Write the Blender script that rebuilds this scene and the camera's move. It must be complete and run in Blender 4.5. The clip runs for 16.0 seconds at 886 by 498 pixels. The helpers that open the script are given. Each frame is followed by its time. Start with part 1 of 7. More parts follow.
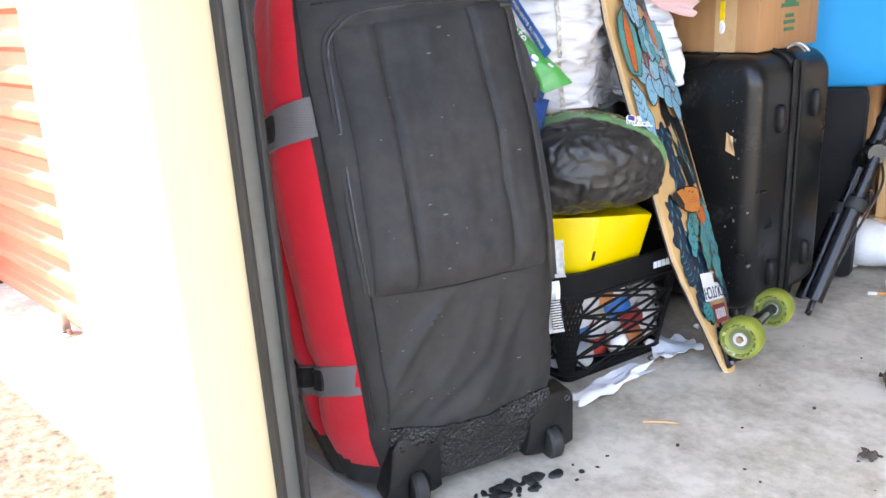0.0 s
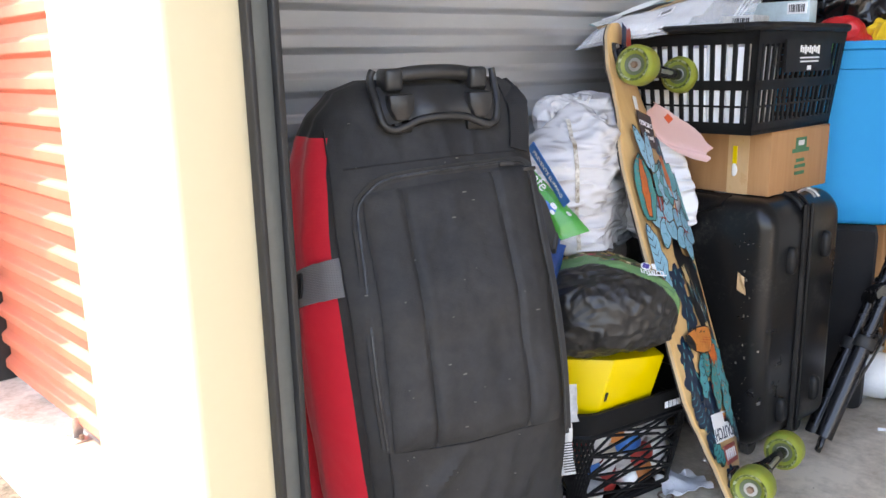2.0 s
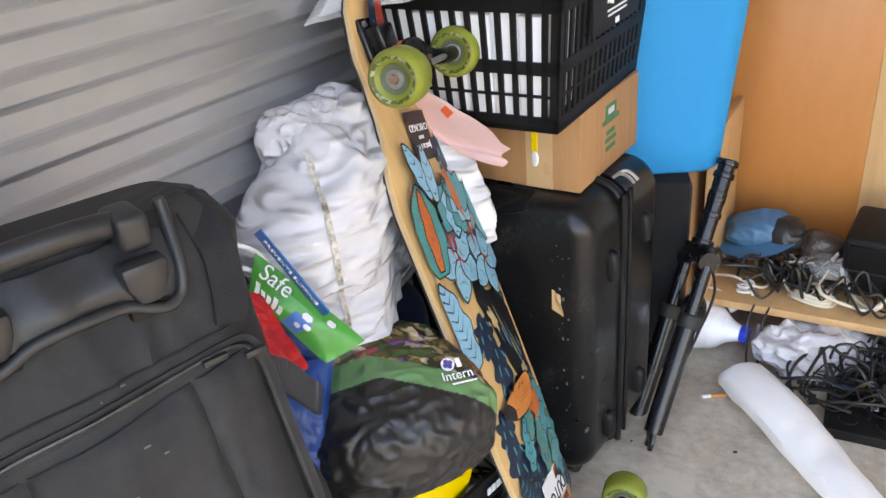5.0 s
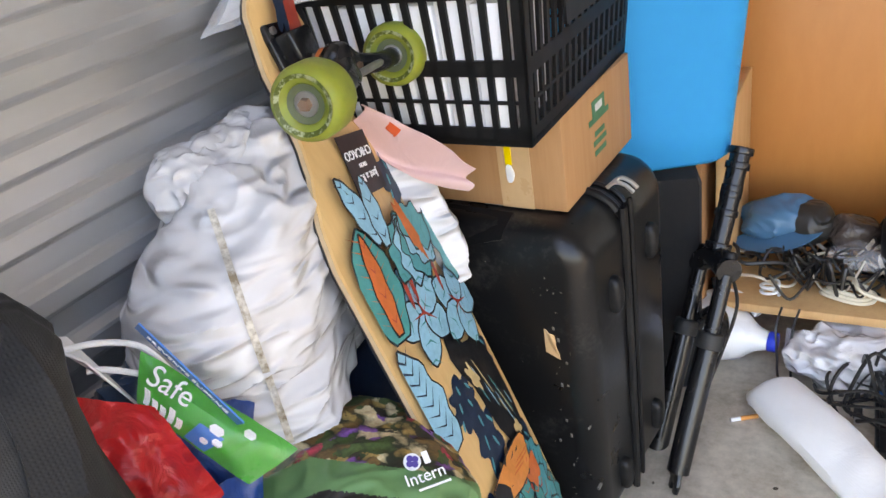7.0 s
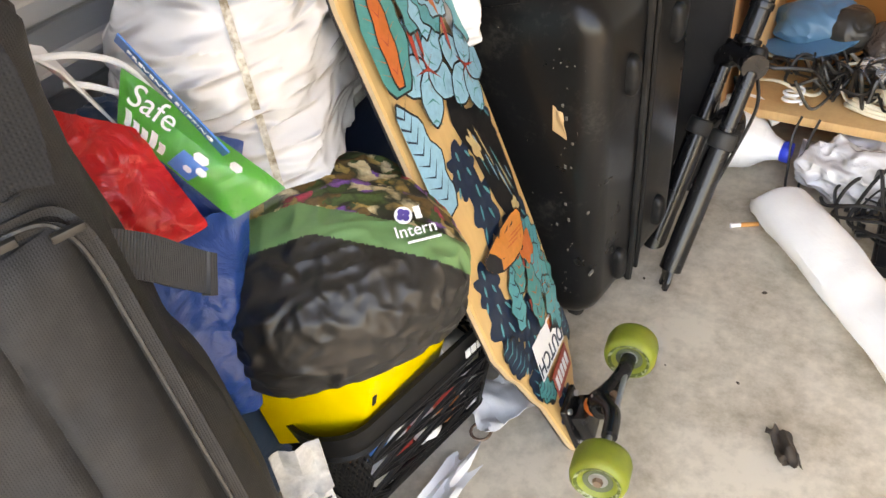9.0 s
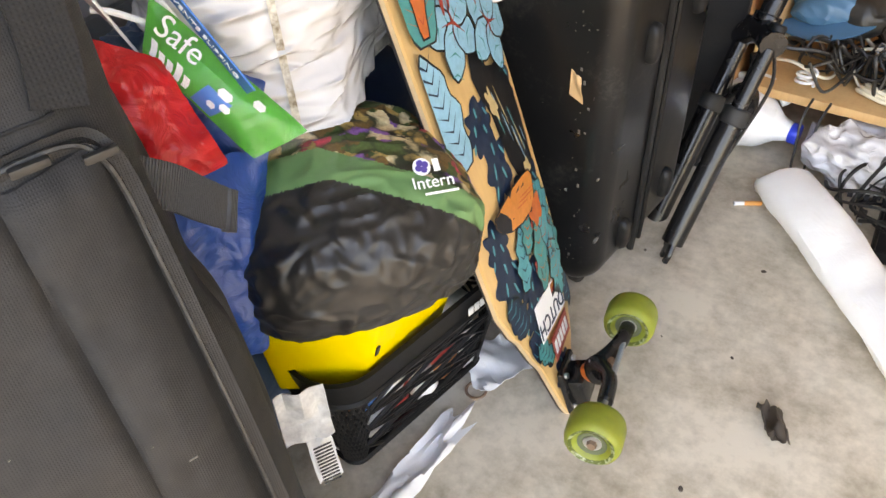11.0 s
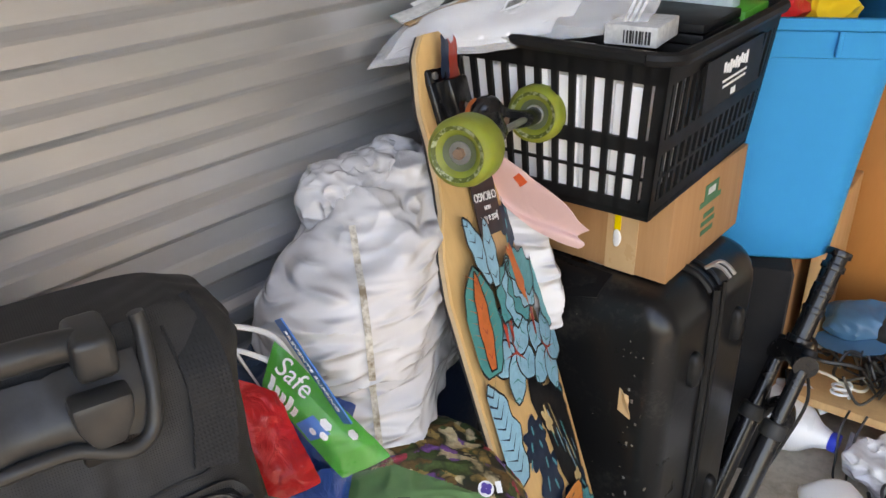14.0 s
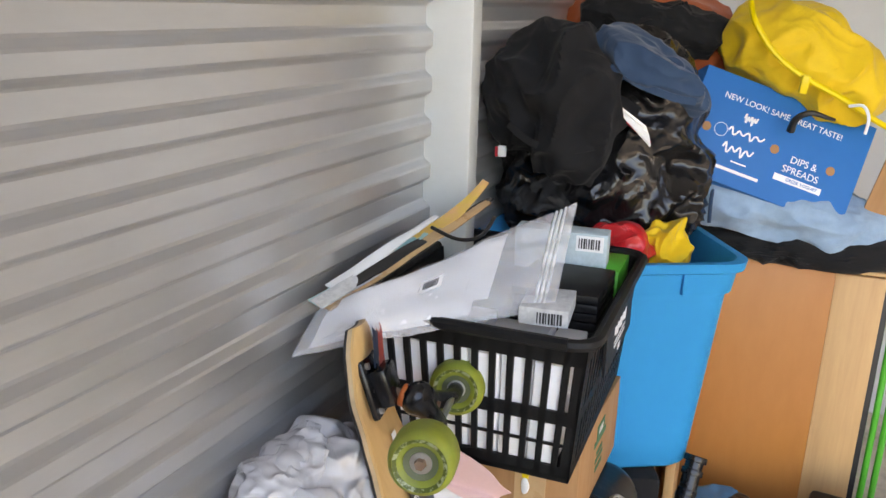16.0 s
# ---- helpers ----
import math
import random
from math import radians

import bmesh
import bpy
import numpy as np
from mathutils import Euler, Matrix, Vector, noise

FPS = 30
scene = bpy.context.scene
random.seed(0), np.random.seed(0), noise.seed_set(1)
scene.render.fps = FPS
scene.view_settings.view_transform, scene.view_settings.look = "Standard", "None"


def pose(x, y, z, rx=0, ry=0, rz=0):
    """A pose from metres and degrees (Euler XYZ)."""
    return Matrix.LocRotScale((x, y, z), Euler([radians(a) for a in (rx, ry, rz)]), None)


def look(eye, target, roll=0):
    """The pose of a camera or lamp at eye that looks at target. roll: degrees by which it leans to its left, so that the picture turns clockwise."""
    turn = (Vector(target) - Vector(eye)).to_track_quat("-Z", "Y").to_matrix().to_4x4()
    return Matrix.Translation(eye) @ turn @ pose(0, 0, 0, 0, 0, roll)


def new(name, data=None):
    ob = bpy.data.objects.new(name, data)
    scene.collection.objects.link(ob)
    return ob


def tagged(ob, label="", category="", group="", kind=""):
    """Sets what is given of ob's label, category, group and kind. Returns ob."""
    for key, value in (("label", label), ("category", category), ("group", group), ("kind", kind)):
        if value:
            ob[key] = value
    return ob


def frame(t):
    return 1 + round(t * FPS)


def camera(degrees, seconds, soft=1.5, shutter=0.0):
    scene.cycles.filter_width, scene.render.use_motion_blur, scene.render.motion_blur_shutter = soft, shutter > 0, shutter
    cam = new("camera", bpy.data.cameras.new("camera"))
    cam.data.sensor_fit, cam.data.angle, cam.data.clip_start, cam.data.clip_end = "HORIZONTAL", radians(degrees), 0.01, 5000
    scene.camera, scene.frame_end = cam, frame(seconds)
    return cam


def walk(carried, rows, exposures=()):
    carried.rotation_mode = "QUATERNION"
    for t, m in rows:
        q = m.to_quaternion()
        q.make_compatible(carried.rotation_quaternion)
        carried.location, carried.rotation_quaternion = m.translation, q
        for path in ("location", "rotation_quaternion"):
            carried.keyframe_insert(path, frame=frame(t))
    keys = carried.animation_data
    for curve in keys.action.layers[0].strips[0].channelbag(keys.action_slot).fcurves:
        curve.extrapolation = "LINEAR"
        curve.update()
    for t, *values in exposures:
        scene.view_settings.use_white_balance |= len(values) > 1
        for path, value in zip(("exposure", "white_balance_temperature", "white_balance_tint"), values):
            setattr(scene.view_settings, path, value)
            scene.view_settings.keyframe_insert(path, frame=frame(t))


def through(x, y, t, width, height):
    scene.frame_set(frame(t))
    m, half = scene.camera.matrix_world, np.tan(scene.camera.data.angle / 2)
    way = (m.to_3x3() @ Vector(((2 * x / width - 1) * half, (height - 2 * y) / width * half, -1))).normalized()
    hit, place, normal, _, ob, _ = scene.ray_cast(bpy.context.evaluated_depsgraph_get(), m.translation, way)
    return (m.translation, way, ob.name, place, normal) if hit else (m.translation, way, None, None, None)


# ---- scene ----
cam = camera(56.97, 16.0)
# seconds, place, turn
ROWS = [
    (0.0, -0.0, -0.0, 0.7002, 72.268, 3.212, 44.92),
    (0.5, -0.0038, -0.0006, 0.7317, 73.205, 2.856, 44.579),
    (1.0, -0.0046, -0.0088, 0.7647, 74.799, 2.175, 44.9),
    (1.5, -0.0045, -0.0186, 0.7993, 76.496, 1.612, 45.574),
    (2.0, -0.0119, -0.0094, 0.8256, 76.961, 1.313, 45.862),
    (2.5, -0.0353, 0.0398, 0.8956, 77.233, 0.043, 46.9),
    (3.0, -0.111, 0.0858, 0.9712, 76.653, 1.551, 44.01),
    (3.5, -0.2063, 0.1434, 1.0312, 72.683, 3.737, 35.36),
    (4.0, -0.2637, 0.2746, 1.034, 66.925, 3.117, 32.265),
    (4.5, -0.2803, 0.3731, 1.0497, 64.131, 3.643, 31.279),
    (5.0, -0.3112, 0.4549, 1.0548, 62.956, 4.286, 28.515),
    (7.5, -0.3784, 0.7002, 0.9981, 59.527, 9.362, 26.543),
    (8.0, -0.3737, 0.6981, 0.98, 55.952, 8.27, 27.837),
    (8.5, -0.3744, 0.695, 0.9634, 52.353, 6.618, 28.777),
    (9.0, -0.3784, 0.6886, 0.9482, 48.618, 5.065, 29.67),
    (9.5, -0.3826, 0.6808, 0.9387, 46.062, 3.717, 30.352),
    (12.0, -0.3994, 0.6642, 0.9517, 48.825, 0.611, 32.627),
    (12.5, -0.391, 0.6593, 0.9783, 52.344, 0.492, 34.167),
    (13.0, -0.3843, 0.6478, 1.008, 56.304, 0.614, 35.221),
    (13.5, -0.3801, 0.6315, 1.0397, 60.256, 0.87, 36.579),
    (14.0, -0.3915, 0.6173, 1.078, 63.306, 0.822, 35.7),
    (14.5, -0.4193, 0.587, 1.1273, 66.166, -0.344, 30.858),
    (15.0, -0.4316, 0.5645, 1.1798, 68.797, -2.415, 28.466),
    (15.5, -0.4405, 0.5591, 1.2086, 70.426, -3.032, 27.508),
    (16.0, -0.5541, 0.5695, 1.2406, 73.173, -1.448, 20.594),
]
walk(cam, [(t, pose(x, y, z, rx, ry, rz)) for t, x, y, z, rx, ry, rz in ROWS], exposures=[(0.0, 3.65, 7700, 20), (1.5, 3.28, 7800, 20), (2.5, 3.15, 7900, 20), (3.5, 2.8, 8100, 20), (4.0, 3.2, 8200, 20), (5.0, 3.35, 8500, 20), (7.5, 3.35, 8600, 20), (8.0, 3.42, 8800, 20), (8.5, 3.55, 9500, 20), (9.0, 3.65, 10600, 20), (12.5, 3.55, 9500, 20), (13.5, 3.15, 9200, 20), (14.0, 3.12, 9100, 20), (14.5, 3.38, 9000, 20), (15.5, 3.28, 8900, 20), (16.0, 3.15, 8700, 20)])

# ---- world, sun, light ----
world = bpy.data.worlds.new("sky")
scene.world = world
world.use_nodes = True
wn = world.node_tree
wn.nodes.clear()
sky = wn.nodes.new("ShaderNodeTexSky")
sky.sky_type = "NISHITA"
sky.sun_disc = False
sky.sun_elevation, sky.sun_rotation = radians(48), radians(245)
bg = wn.nodes.new("ShaderNodeBackground")
bg.inputs["Strength"].default_value = 0.15
wo = wn.nodes.new("ShaderNodeOutputWorld")
wn.links.new(sky.outputs["Color"], bg.inputs["Color"])
wn.links.new(bg.outputs["Background"], wo.inputs["Surface"])
sun = new("sun", bpy.data.lights.new("sun", "SUN"))
sun.data.energy, sun.data.angle, sun.data.color = 1.5, radians(0.6), (1.0, 0.95, 0.87)
SUN_DIR = Vector((-0.72, -0.36, 0.9)).normalized()
sun.matrix_world = look(SUN_DIR * 10, (0, 0, 0))


# ---- materials ----
def material(name, base, rough=0.6, metal=0.0, spec=0.5):
    m = bpy.data.materials.new(name)
    m.use_nodes = True
    b = m.node_tree.nodes["Principled BSDF"]
    b.inputs["Base Color"].default_value = (*base, 1)
    b.inputs["Roughness"].default_value = rough
    b.inputs["Metallic"].default_value = metal
    b.inputs["Specular IOR Level"].default_value = spec
    return m


def node(m, kind, **values):
    n = m.node_tree.nodes.new(kind)
    for k, v in values.items():
        n.inputs[k].default_value = v
    return n


def link(m, a, b):
    m.node_tree.links.new(a, b)


def worn(name, base, other, rough=0.6, metal=0.0, scale=6.0, fine=80.0, amount=0.5, bump=0.15, spec=0.5, spread=(0.35, 0.75), rough_var=0.15, squash=(1, 1, 1)):
    """A surface in two tones with blotches, fine grain, relief and uneven gloss."""
    m = material(name, base, rough, metal, spec)
    b = m.node_tree.nodes["Principled BSDF"]
    co = node(m, "ShaderNodeTexCoord")
    mp = node(m, "ShaderNodeMapping", Scale=squash)
    link(m, co.outputs["Object"], mp.inputs["Vector"])
    big = node(m, "ShaderNodeTexNoise", Scale=scale, Detail=6.0, Roughness=0.6)
    small = node(m, "ShaderNodeTexNoise", Scale=fine, Detail=4.0, Roughness=0.65)
    for n in (big, small):
        link(m, mp.outputs["Vector"], n.inputs["Vector"])
    mix = node(m, "ShaderNodeMath", Value=0.5)
    mix.operation = "MULTIPLY_ADD"
    mix.inputs[1].default_value = 0.35
    link(m, small.outputs["Fac"], mix.inputs[0])
    sc = node(m, "ShaderNodeMath")
    sc.operation = "MULTIPLY"
    sc.inputs[1].default_value = 0.65
    link(m, big.outputs["Fac"], sc.inputs[0])
    link(m, sc.outputs[0], mix.inputs[2])
    ramp = node(m, "ShaderNodeMapRange")
    ramp.inputs["From Min"].default_value, ramp.inputs["From Max"].default_value = spread
    ramp.inputs["To Max"].default_value = amount
    link(m, mix.outputs[0], ramp.inputs["Value"])
    col = m.node_tree.nodes.new("ShaderNodeMix")
    col.data_type = "RGBA"
    col.inputs[6].default_value, col.inputs[7].default_value = (*base, 1), (*other, 1)
    link(m, ramp.outputs["Result"], col.inputs[0])
    link(m, col.outputs[2], b.inputs["Base Color"])
    rr = node(m, "ShaderNodeMapRange")
    rr.inputs["To Min"].default_value, rr.inputs["To Max"].default_value = max(0.03, rough - rough_var), min(1, rough + rough_var)
    link(m, big.outputs["Fac"], rr.inputs["Value"])
    link(m, rr.outputs["Result"], b.inputs["Roughness"])
    if bump:
        bp = node(m, "ShaderNodeBump", Strength=bump, Distance=0.004)
        link(m, mix.outputs[0], bp.inputs["Height"])
        link(m, bp.outputs["Normal"], b.inputs["Normal"])
    return m


def woven(name, base, other, rough=0.8, pitch=900.0, bump=0.3, sheen=0.2, scale=9.0, amount=0.35, crease=0.0):
    """Cloth: a fine over-and-under weave, dusty blotches, soft creases."""
    m = worn(name, base, other, rough, 0.0, scale, 60.0, amount, 0.0, 0.3, (0.4, 0.8))
    b = m.node_tree.nodes["Principled BSDF"]
    b.inputs["Sheen Weight"].default_value = sheen
    co = node(m, "ShaderNodeTexCoord")
    heights = []
    for axis in ("X", "Z"):
        w = node(m, "ShaderNodeTexWave", Scale=pitch / 6.28 * 0.75)
        w.bands_direction = axis
        link(m, co.outputs["Object"], w.inputs["Vector"])
        heights.append(w.outputs["Fac"])
    mul = node(m, "ShaderNodeMath")
    mul.operation = "MULTIPLY"
    link(m, heights[0], mul.inputs[0])
    link(m, heights[1], mul.inputs[1])
    bp = node(m, "ShaderNodeBump", Strength=bump, Distance=0.0006)
    link(m, mul.outputs[0], bp.inputs["Height"])
    last = bp
    if crease:
        nz = node(m, "ShaderNodeTexNoise", Scale=18.0, Detail=5.0, Distortion=0.8)
        link(m, co.outputs["Object"], nz.inputs["Vector"])
        b2 = node(m, "ShaderNodeBump", Strength=crease, Distance=0.012)
        link(m, nz.outputs["Fac"], b2.inputs["Height"])
        link(m, bp.outputs["Normal"], b2.inputs["Normal"])
        last = b2
    link(m, last.outputs["Normal"], b.inputs["Normal"])
    return m


def film(name, base, rough=0.25, through=0.0, crease=0.5, scale=22.0, thin=0.0, squash=(1, 1, 1), depth=0.01, sharp=False):
    """Plastic film: glossy, creased, letting some light through."""
    m = worn(name, base, tuple(c * 0.88 for c in base), rough, 0.0, 5.0, 30.0, 0.5, 0.0, 0.5, rough_var=0.08)
    b = m.node_tree.nodes["Principled BSDF"]
    b.inputs["Alpha"].default_value = 1 - thin
    co = node(m, "ShaderNodeTexCoord")
    nz = node(m, "ShaderNodeTexNoise", Scale=scale, Detail=4.0, Distortion=1.5)
    if sharp:
        nz.noise_type = "RIDGED_MULTIFRACTAL"
        nz.inputs["Distortion"].default_value = 0.4
        nz.inputs["Detail"].default_value, nz.inputs["Roughness"].default_value = 6.0, 0.62
    mp = node(m, "ShaderNodeMapping", Scale=squash)
    link(m, co.outputs["Object"], mp.inputs["Vector"])
    link(m, mp.outputs["Vector"], nz.inputs["Vector"])
    bp = node(m, "ShaderNodeBump", Strength=crease, Distance=depth)
    link(m, nz.outputs["Fac"], bp.inputs["Height"])
    link(m, bp.outputs["Normal"], b.inputs["Normal"])
    if through:
        tr = node(m, "ShaderNodeBsdfTranslucent", Color=(*base, 1))
        sh = node(m, "ShaderNodeMixShader", Fac=through)
        out = m.node_tree.nodes["Material Output"]
        link(m, b.outputs[0], sh.inputs[1])
        link(m, tr.outputs[0], sh.inputs[2])
        link(m, sh.outputs[0], out.inputs["Surface"])
    return m


def grained(name, base, dark, along=(2, 2, 40), rough=0.45, bump=0.1):
    m = worn(name, base, dark, rough, 0.0, 2.5, 12.0, 0.9, bump, 0.4, (0.3, 0.75), squash=along)
    return m


M_STEEL = worn("galvanised_sheet", (0.58, 0.58, 0.58), (0.42, 0.42, 0.42), 0.34, 0.7, 3.0, 30.0, 0.6, 0.06, squash=(1, 0.4, 1.5))
M_STUD = worn("stud_steel", (0.68, 0.70, 0.68), (0.55, 0.57, 0.55), 0.45, 0.25, 4.0, 40.0, 0.5, 0.04)
M_CREAM = worn("cream_paint", (0.66, 0.56, 0.36), (0.60, 0.50, 0.31), 0.55, 0.0, 3.0, 60.0, 0.5, 0.05)
M_GUIDE = worn("door_guide_grey", (0.10, 0.11, 0.105), (0.17, 0.18, 0.17), 0.5, 0.3, 8.0, 60.0, 0.6, 0.1)
M_RUBBER = worn("black_rubber", (0.012, 0.012, 0.012), (0.04, 0.04, 0.04), 0.6, 0.0, 20.0, 90.0, 0.5, 0.1)
M_DOOR = worn("orange_door_paint", (0.62, 0.16, 0.09), (0.5, 0.12, 0.07), 0.4, 0.0, 5.0, 60.0, 0.5, 0.05)
M_CONCRETE = worn("concrete", (0.68, 0.60, 0.48), (0.34, 0.28, 0.20), 0.7, 0.0, 6.0, 45.0, 1.0, 0.3, 0.35, (0.42, 0.66))
M_GRAVEL = worn("gravel", (0.17, 0.145, 0.112), (0.03, 0.027, 0.022), 0.9, 0.0, 40.0, 120.0, 0.9, 0.9, 0.2, (0.4, 0.65))
M_PLAIN = worn("plain_wall", (0.55, 0.55, 0.54), (0.45, 0.45, 0.44), 0.6, 0.1, 2.0, 20.0, 0.5, 0.05)

# ---- mesh helpers ----
def thing(name, m=None, label="", category="", group="", kind=""):
    ob = new(name)
    if m is not None:
        ob.matrix_world = m
    return tagged(ob, label, category, group, kind)


def part(name, bm, mat, parent=None, label="", smooth=True):
    me = bpy.data.meshes.new(name)
    for f in bm.faces:
        f.smooth = smooth
    bm.to_mesh(me)
    bm.free()
    for mt in (mat if isinstance(mat, (list, tuple)) else [mat]):
        me.materials.append(mt)
    ob = new(name, me)
    ob.parent = parent
    if label:
        ob["label"] = label
    if smooth:
        try:
            me.set_sharp_from_angle(angle=radians(40))
        except AttributeError:
            pass
    return ob


def single(name, bm, mat, label, category, group="", kind="", smooth=True, m=None):
    ob = part(name, bm, mat, None, "", smooth)
    if m is not None:
        ob.matrix_world = m
    return tagged(ob, label, category, group, kind)


def block(x0, x1, y0, y1, z0, z1, bevel=0.0, seg=2, bm=None):
    own = bmesh.new()
    bmesh.ops.create_cube(own, size=1)
    for v in own.verts:
        v.co = Vector(((x0 + x1) / 2 + v.co.x * (x1 - x0), (y0 + y1) / 2 + v.co.y * (y1 - y0), (z0 + z1) / 2 + v.co.z * (z1 - z0)))
    if bevel:
        bmesh.ops.bevel(own, geom=own.edges[:], offset=bevel, segments=seg, profile=0.5, affect="EDGES", clamp_overlap=True)
    if bm is None:
        return own
    join(bm, own)
    return bm


def join(bm, other, m=None):
    if m is not None:
        other.transform(m)
    me = bpy.data.meshes.new("tmp")
    other.to_mesh(me)
    other.free()
    bm.from_mesh(me)
    bpy.data.meshes.remove(me)
    return bm


def cyl(r0, r1, z0, z1, n=24, bevel=0.0, caps=True):
    bm = bmesh.new()
    bmesh.ops.create_cone(bm, cap_ends=caps, segments=n, radius1=r0, radius2=r1, depth=z1 - z0, matrix=Matrix.Translation((0, 0, (z0 + z1) / 2)))
    if bevel:
        es = [e for e in bm.edges if any(len(f.verts) > 4 for f in e.link_faces)]
        bmesh.ops.bevel(bm, geom=es, offset=bevel, segments=3, profile=0.5, affect="EDGES", clamp_overlap=True)
    return bm


def spin(profile, n=32, bm=None):
    """A turned body from (radius, height) pairs."""
    bm = bm or bmesh.new()
    rings = []
    for r, z in profile:
        if r < 1e-5:
            rings.append([bm.verts.new((0, 0, z))])
        else:
            rings.append([bm.verts.new((r * math.cos(2 * math.pi * i / n), r * math.sin(2 * math.pi * i / n), z)) for i in range(n)])
    for a, b in zip(rings, rings[1:]):
        for i in range(n):
            q = [a[i % len(a)], a[(i + 1) % len(a)], b[(i + 1) % len(b)], b[i % len(b)]]
            u = list(dict.fromkeys(q))
            if len(u) > 2:
                bm.faces.new(u)
    bmesh.ops.recalc_face_normals(bm, faces=bm.faces[:])
    return bm


def smooth_path(points, steps=6):
    """Points along a smooth line through those given."""
    p = [Vector(q) for q in points]
    if len(p) < 3:
        return p
    out = []
    for i in range(len(p) - 1):
        a, b, c, d = p[max(i - 1, 0)], p[i], p[i + 1], p[min(i + 2, len(p) - 1)]
        for k in range(steps):
            t = k / steps
            out.append(0.5 * ((2 * b) + (c - a) * t + (2 * a - 5 * b + 4 * c - d) * t * t + (3 * b - a - 3 * c + d) * t ** 3))
    out.append(p[-1])
    return out


def tube(points, r, n=8, bm=None, steps=6, flat=None):
    """A round cord along the points; flat=(wide, thick, up) makes a strap."""
    bm = bm or bmesh.new()
    ps = smooth_path(points, steps)
    rings = []
    side = None
    for i, p in enumerate(ps):
        d = (ps[min(i + 1, len(ps) - 1)] - ps[max(i - 1, 0)]).normalized()
        if flat:
            side = d.cross(Vector(flat[2])).normalized()
        elif side is None:
            side = d.orthogonal().normalized()
        else:
            side = (side - d * side.dot(d)).normalized()
        up = side.cross(d)
        if flat:
            w, t = flat[0] / 2, flat[1] / 2
            rings.append([bm.verts.new(p + side * a * w + up * b * t) for a, b in ((-1, -1), (1, -1), (1, 1), (-1, 1))])
        else:
            rr = r(i / (len(ps) - 1)) if callable(r) else r
            rings.append([bm.verts.new(p + (side * math.cos(2 * math.pi * k / n) + up * math.sin(2 * math.pi * k / n)) * rr) for k in range(n)])
    for a, b in zip(rings, rings[1:]):
        for k in range(len(a)):
            bm.faces.new((a[k], a[(k + 1) % len(a)], b[(k + 1) % len(a)], b[k]))
    bm.faces.new(rings[0][::-1])
    bm.faces.new(rings[-1])
    bmesh.ops.recalc_face_normals(bm, faces=bm.faces[:])
    return bm


def blob(size, cuts=5, power=2.6, lumps=((3.0, 0.05),), seed=0.0, flat_bottom=None, shape=None):
    """A stuffed soft body: a rounded box swollen and creased by noise. size: half sizes."""
    bm = bmesh.new()
    bmesh.ops.create_icosphere(bm, subdivisions=cuts, radius=1)
    sx, sy, sz = size
    for v in bm.verts:
        d = v.co.normalized()
        k = (abs(d.x) ** power + abs(d.y) ** power + abs(d.z) ** power) ** (-1 / power)
        q = d * k
        p = Vector((q.x * sx, q.y * sy, q.z * sz))
        off = 0.0
        for s, a in lumps:
            off += a * (noise.noise(p * s + Vector((seed, seed * 2.1, -seed))) if a > 0 else -abs(noise.noise(p * s + Vector((seed, 3.3, seed)))) * -a * -1)
        p += d * off
        if shape:
            p = shape(p)
        if flat_bottom is not None and p.z < flat_bottom:
            p.z = flat_bottom + (p.z - flat_bottom) * 0.08
        v.co = p
    bmesh.ops.recalc_face_normals(bm, faces=bm.faces[:])
    return bm


def crumple(size, cuts=5, power=2.4, swell=0.02, folds=0.02, fine=0.008, seed=0.0, flat_bottom=None, stretch=(1, 1, 1), shape=None):
    """A heap of cloth or film: a rounded body with sharp folds at three sizes."""
    bm = bmesh.new()
    bmesh.ops.create_icosphere(bm, subdivisions=cuts, radius=1)
    o = Vector((seed * 3.1, seed * 1.7, -seed))
    for v in bm.verts:
        d = v.co.normalized()
        k = (abs(d.x) ** power + abs(d.y) ** power + abs(d.z) ** power) ** (-1 / power)
        p = Vector((d.x * k * size[0], d.y * k * size[1], d.z * k * size[2]))
        q = Vector((p.x * stretch[0], p.y * stretch[1], p.z * stretch[2]))
        w = q * 9 + o
        warp = Vector((noise.noise(w), noise.noise(w + Vector((7, 0, 0))), noise.noise(w + Vector((0, 9, 0))))) * 0.03
        s = noise.noise(q * 5 + o) * swell
        s += folds * (0.35 - abs(noise.noise((q + warp) * 14 + o)) * 1.6)
        s += fine * (0.35 - abs(noise.noise((q + warp * 0.6) * 38 - o)) * 1.6)
        p = p + d * s
        if shape:
            p = shape(p)
        if flat_bottom is not None and p.z < flat_bottom:
            p.z = flat_bottom + (p.z - flat_bottom) * 0.08
        v.co = p
    bmesh.ops.recalc_face_normals(bm, faces=bm.faces[:])
    return bm


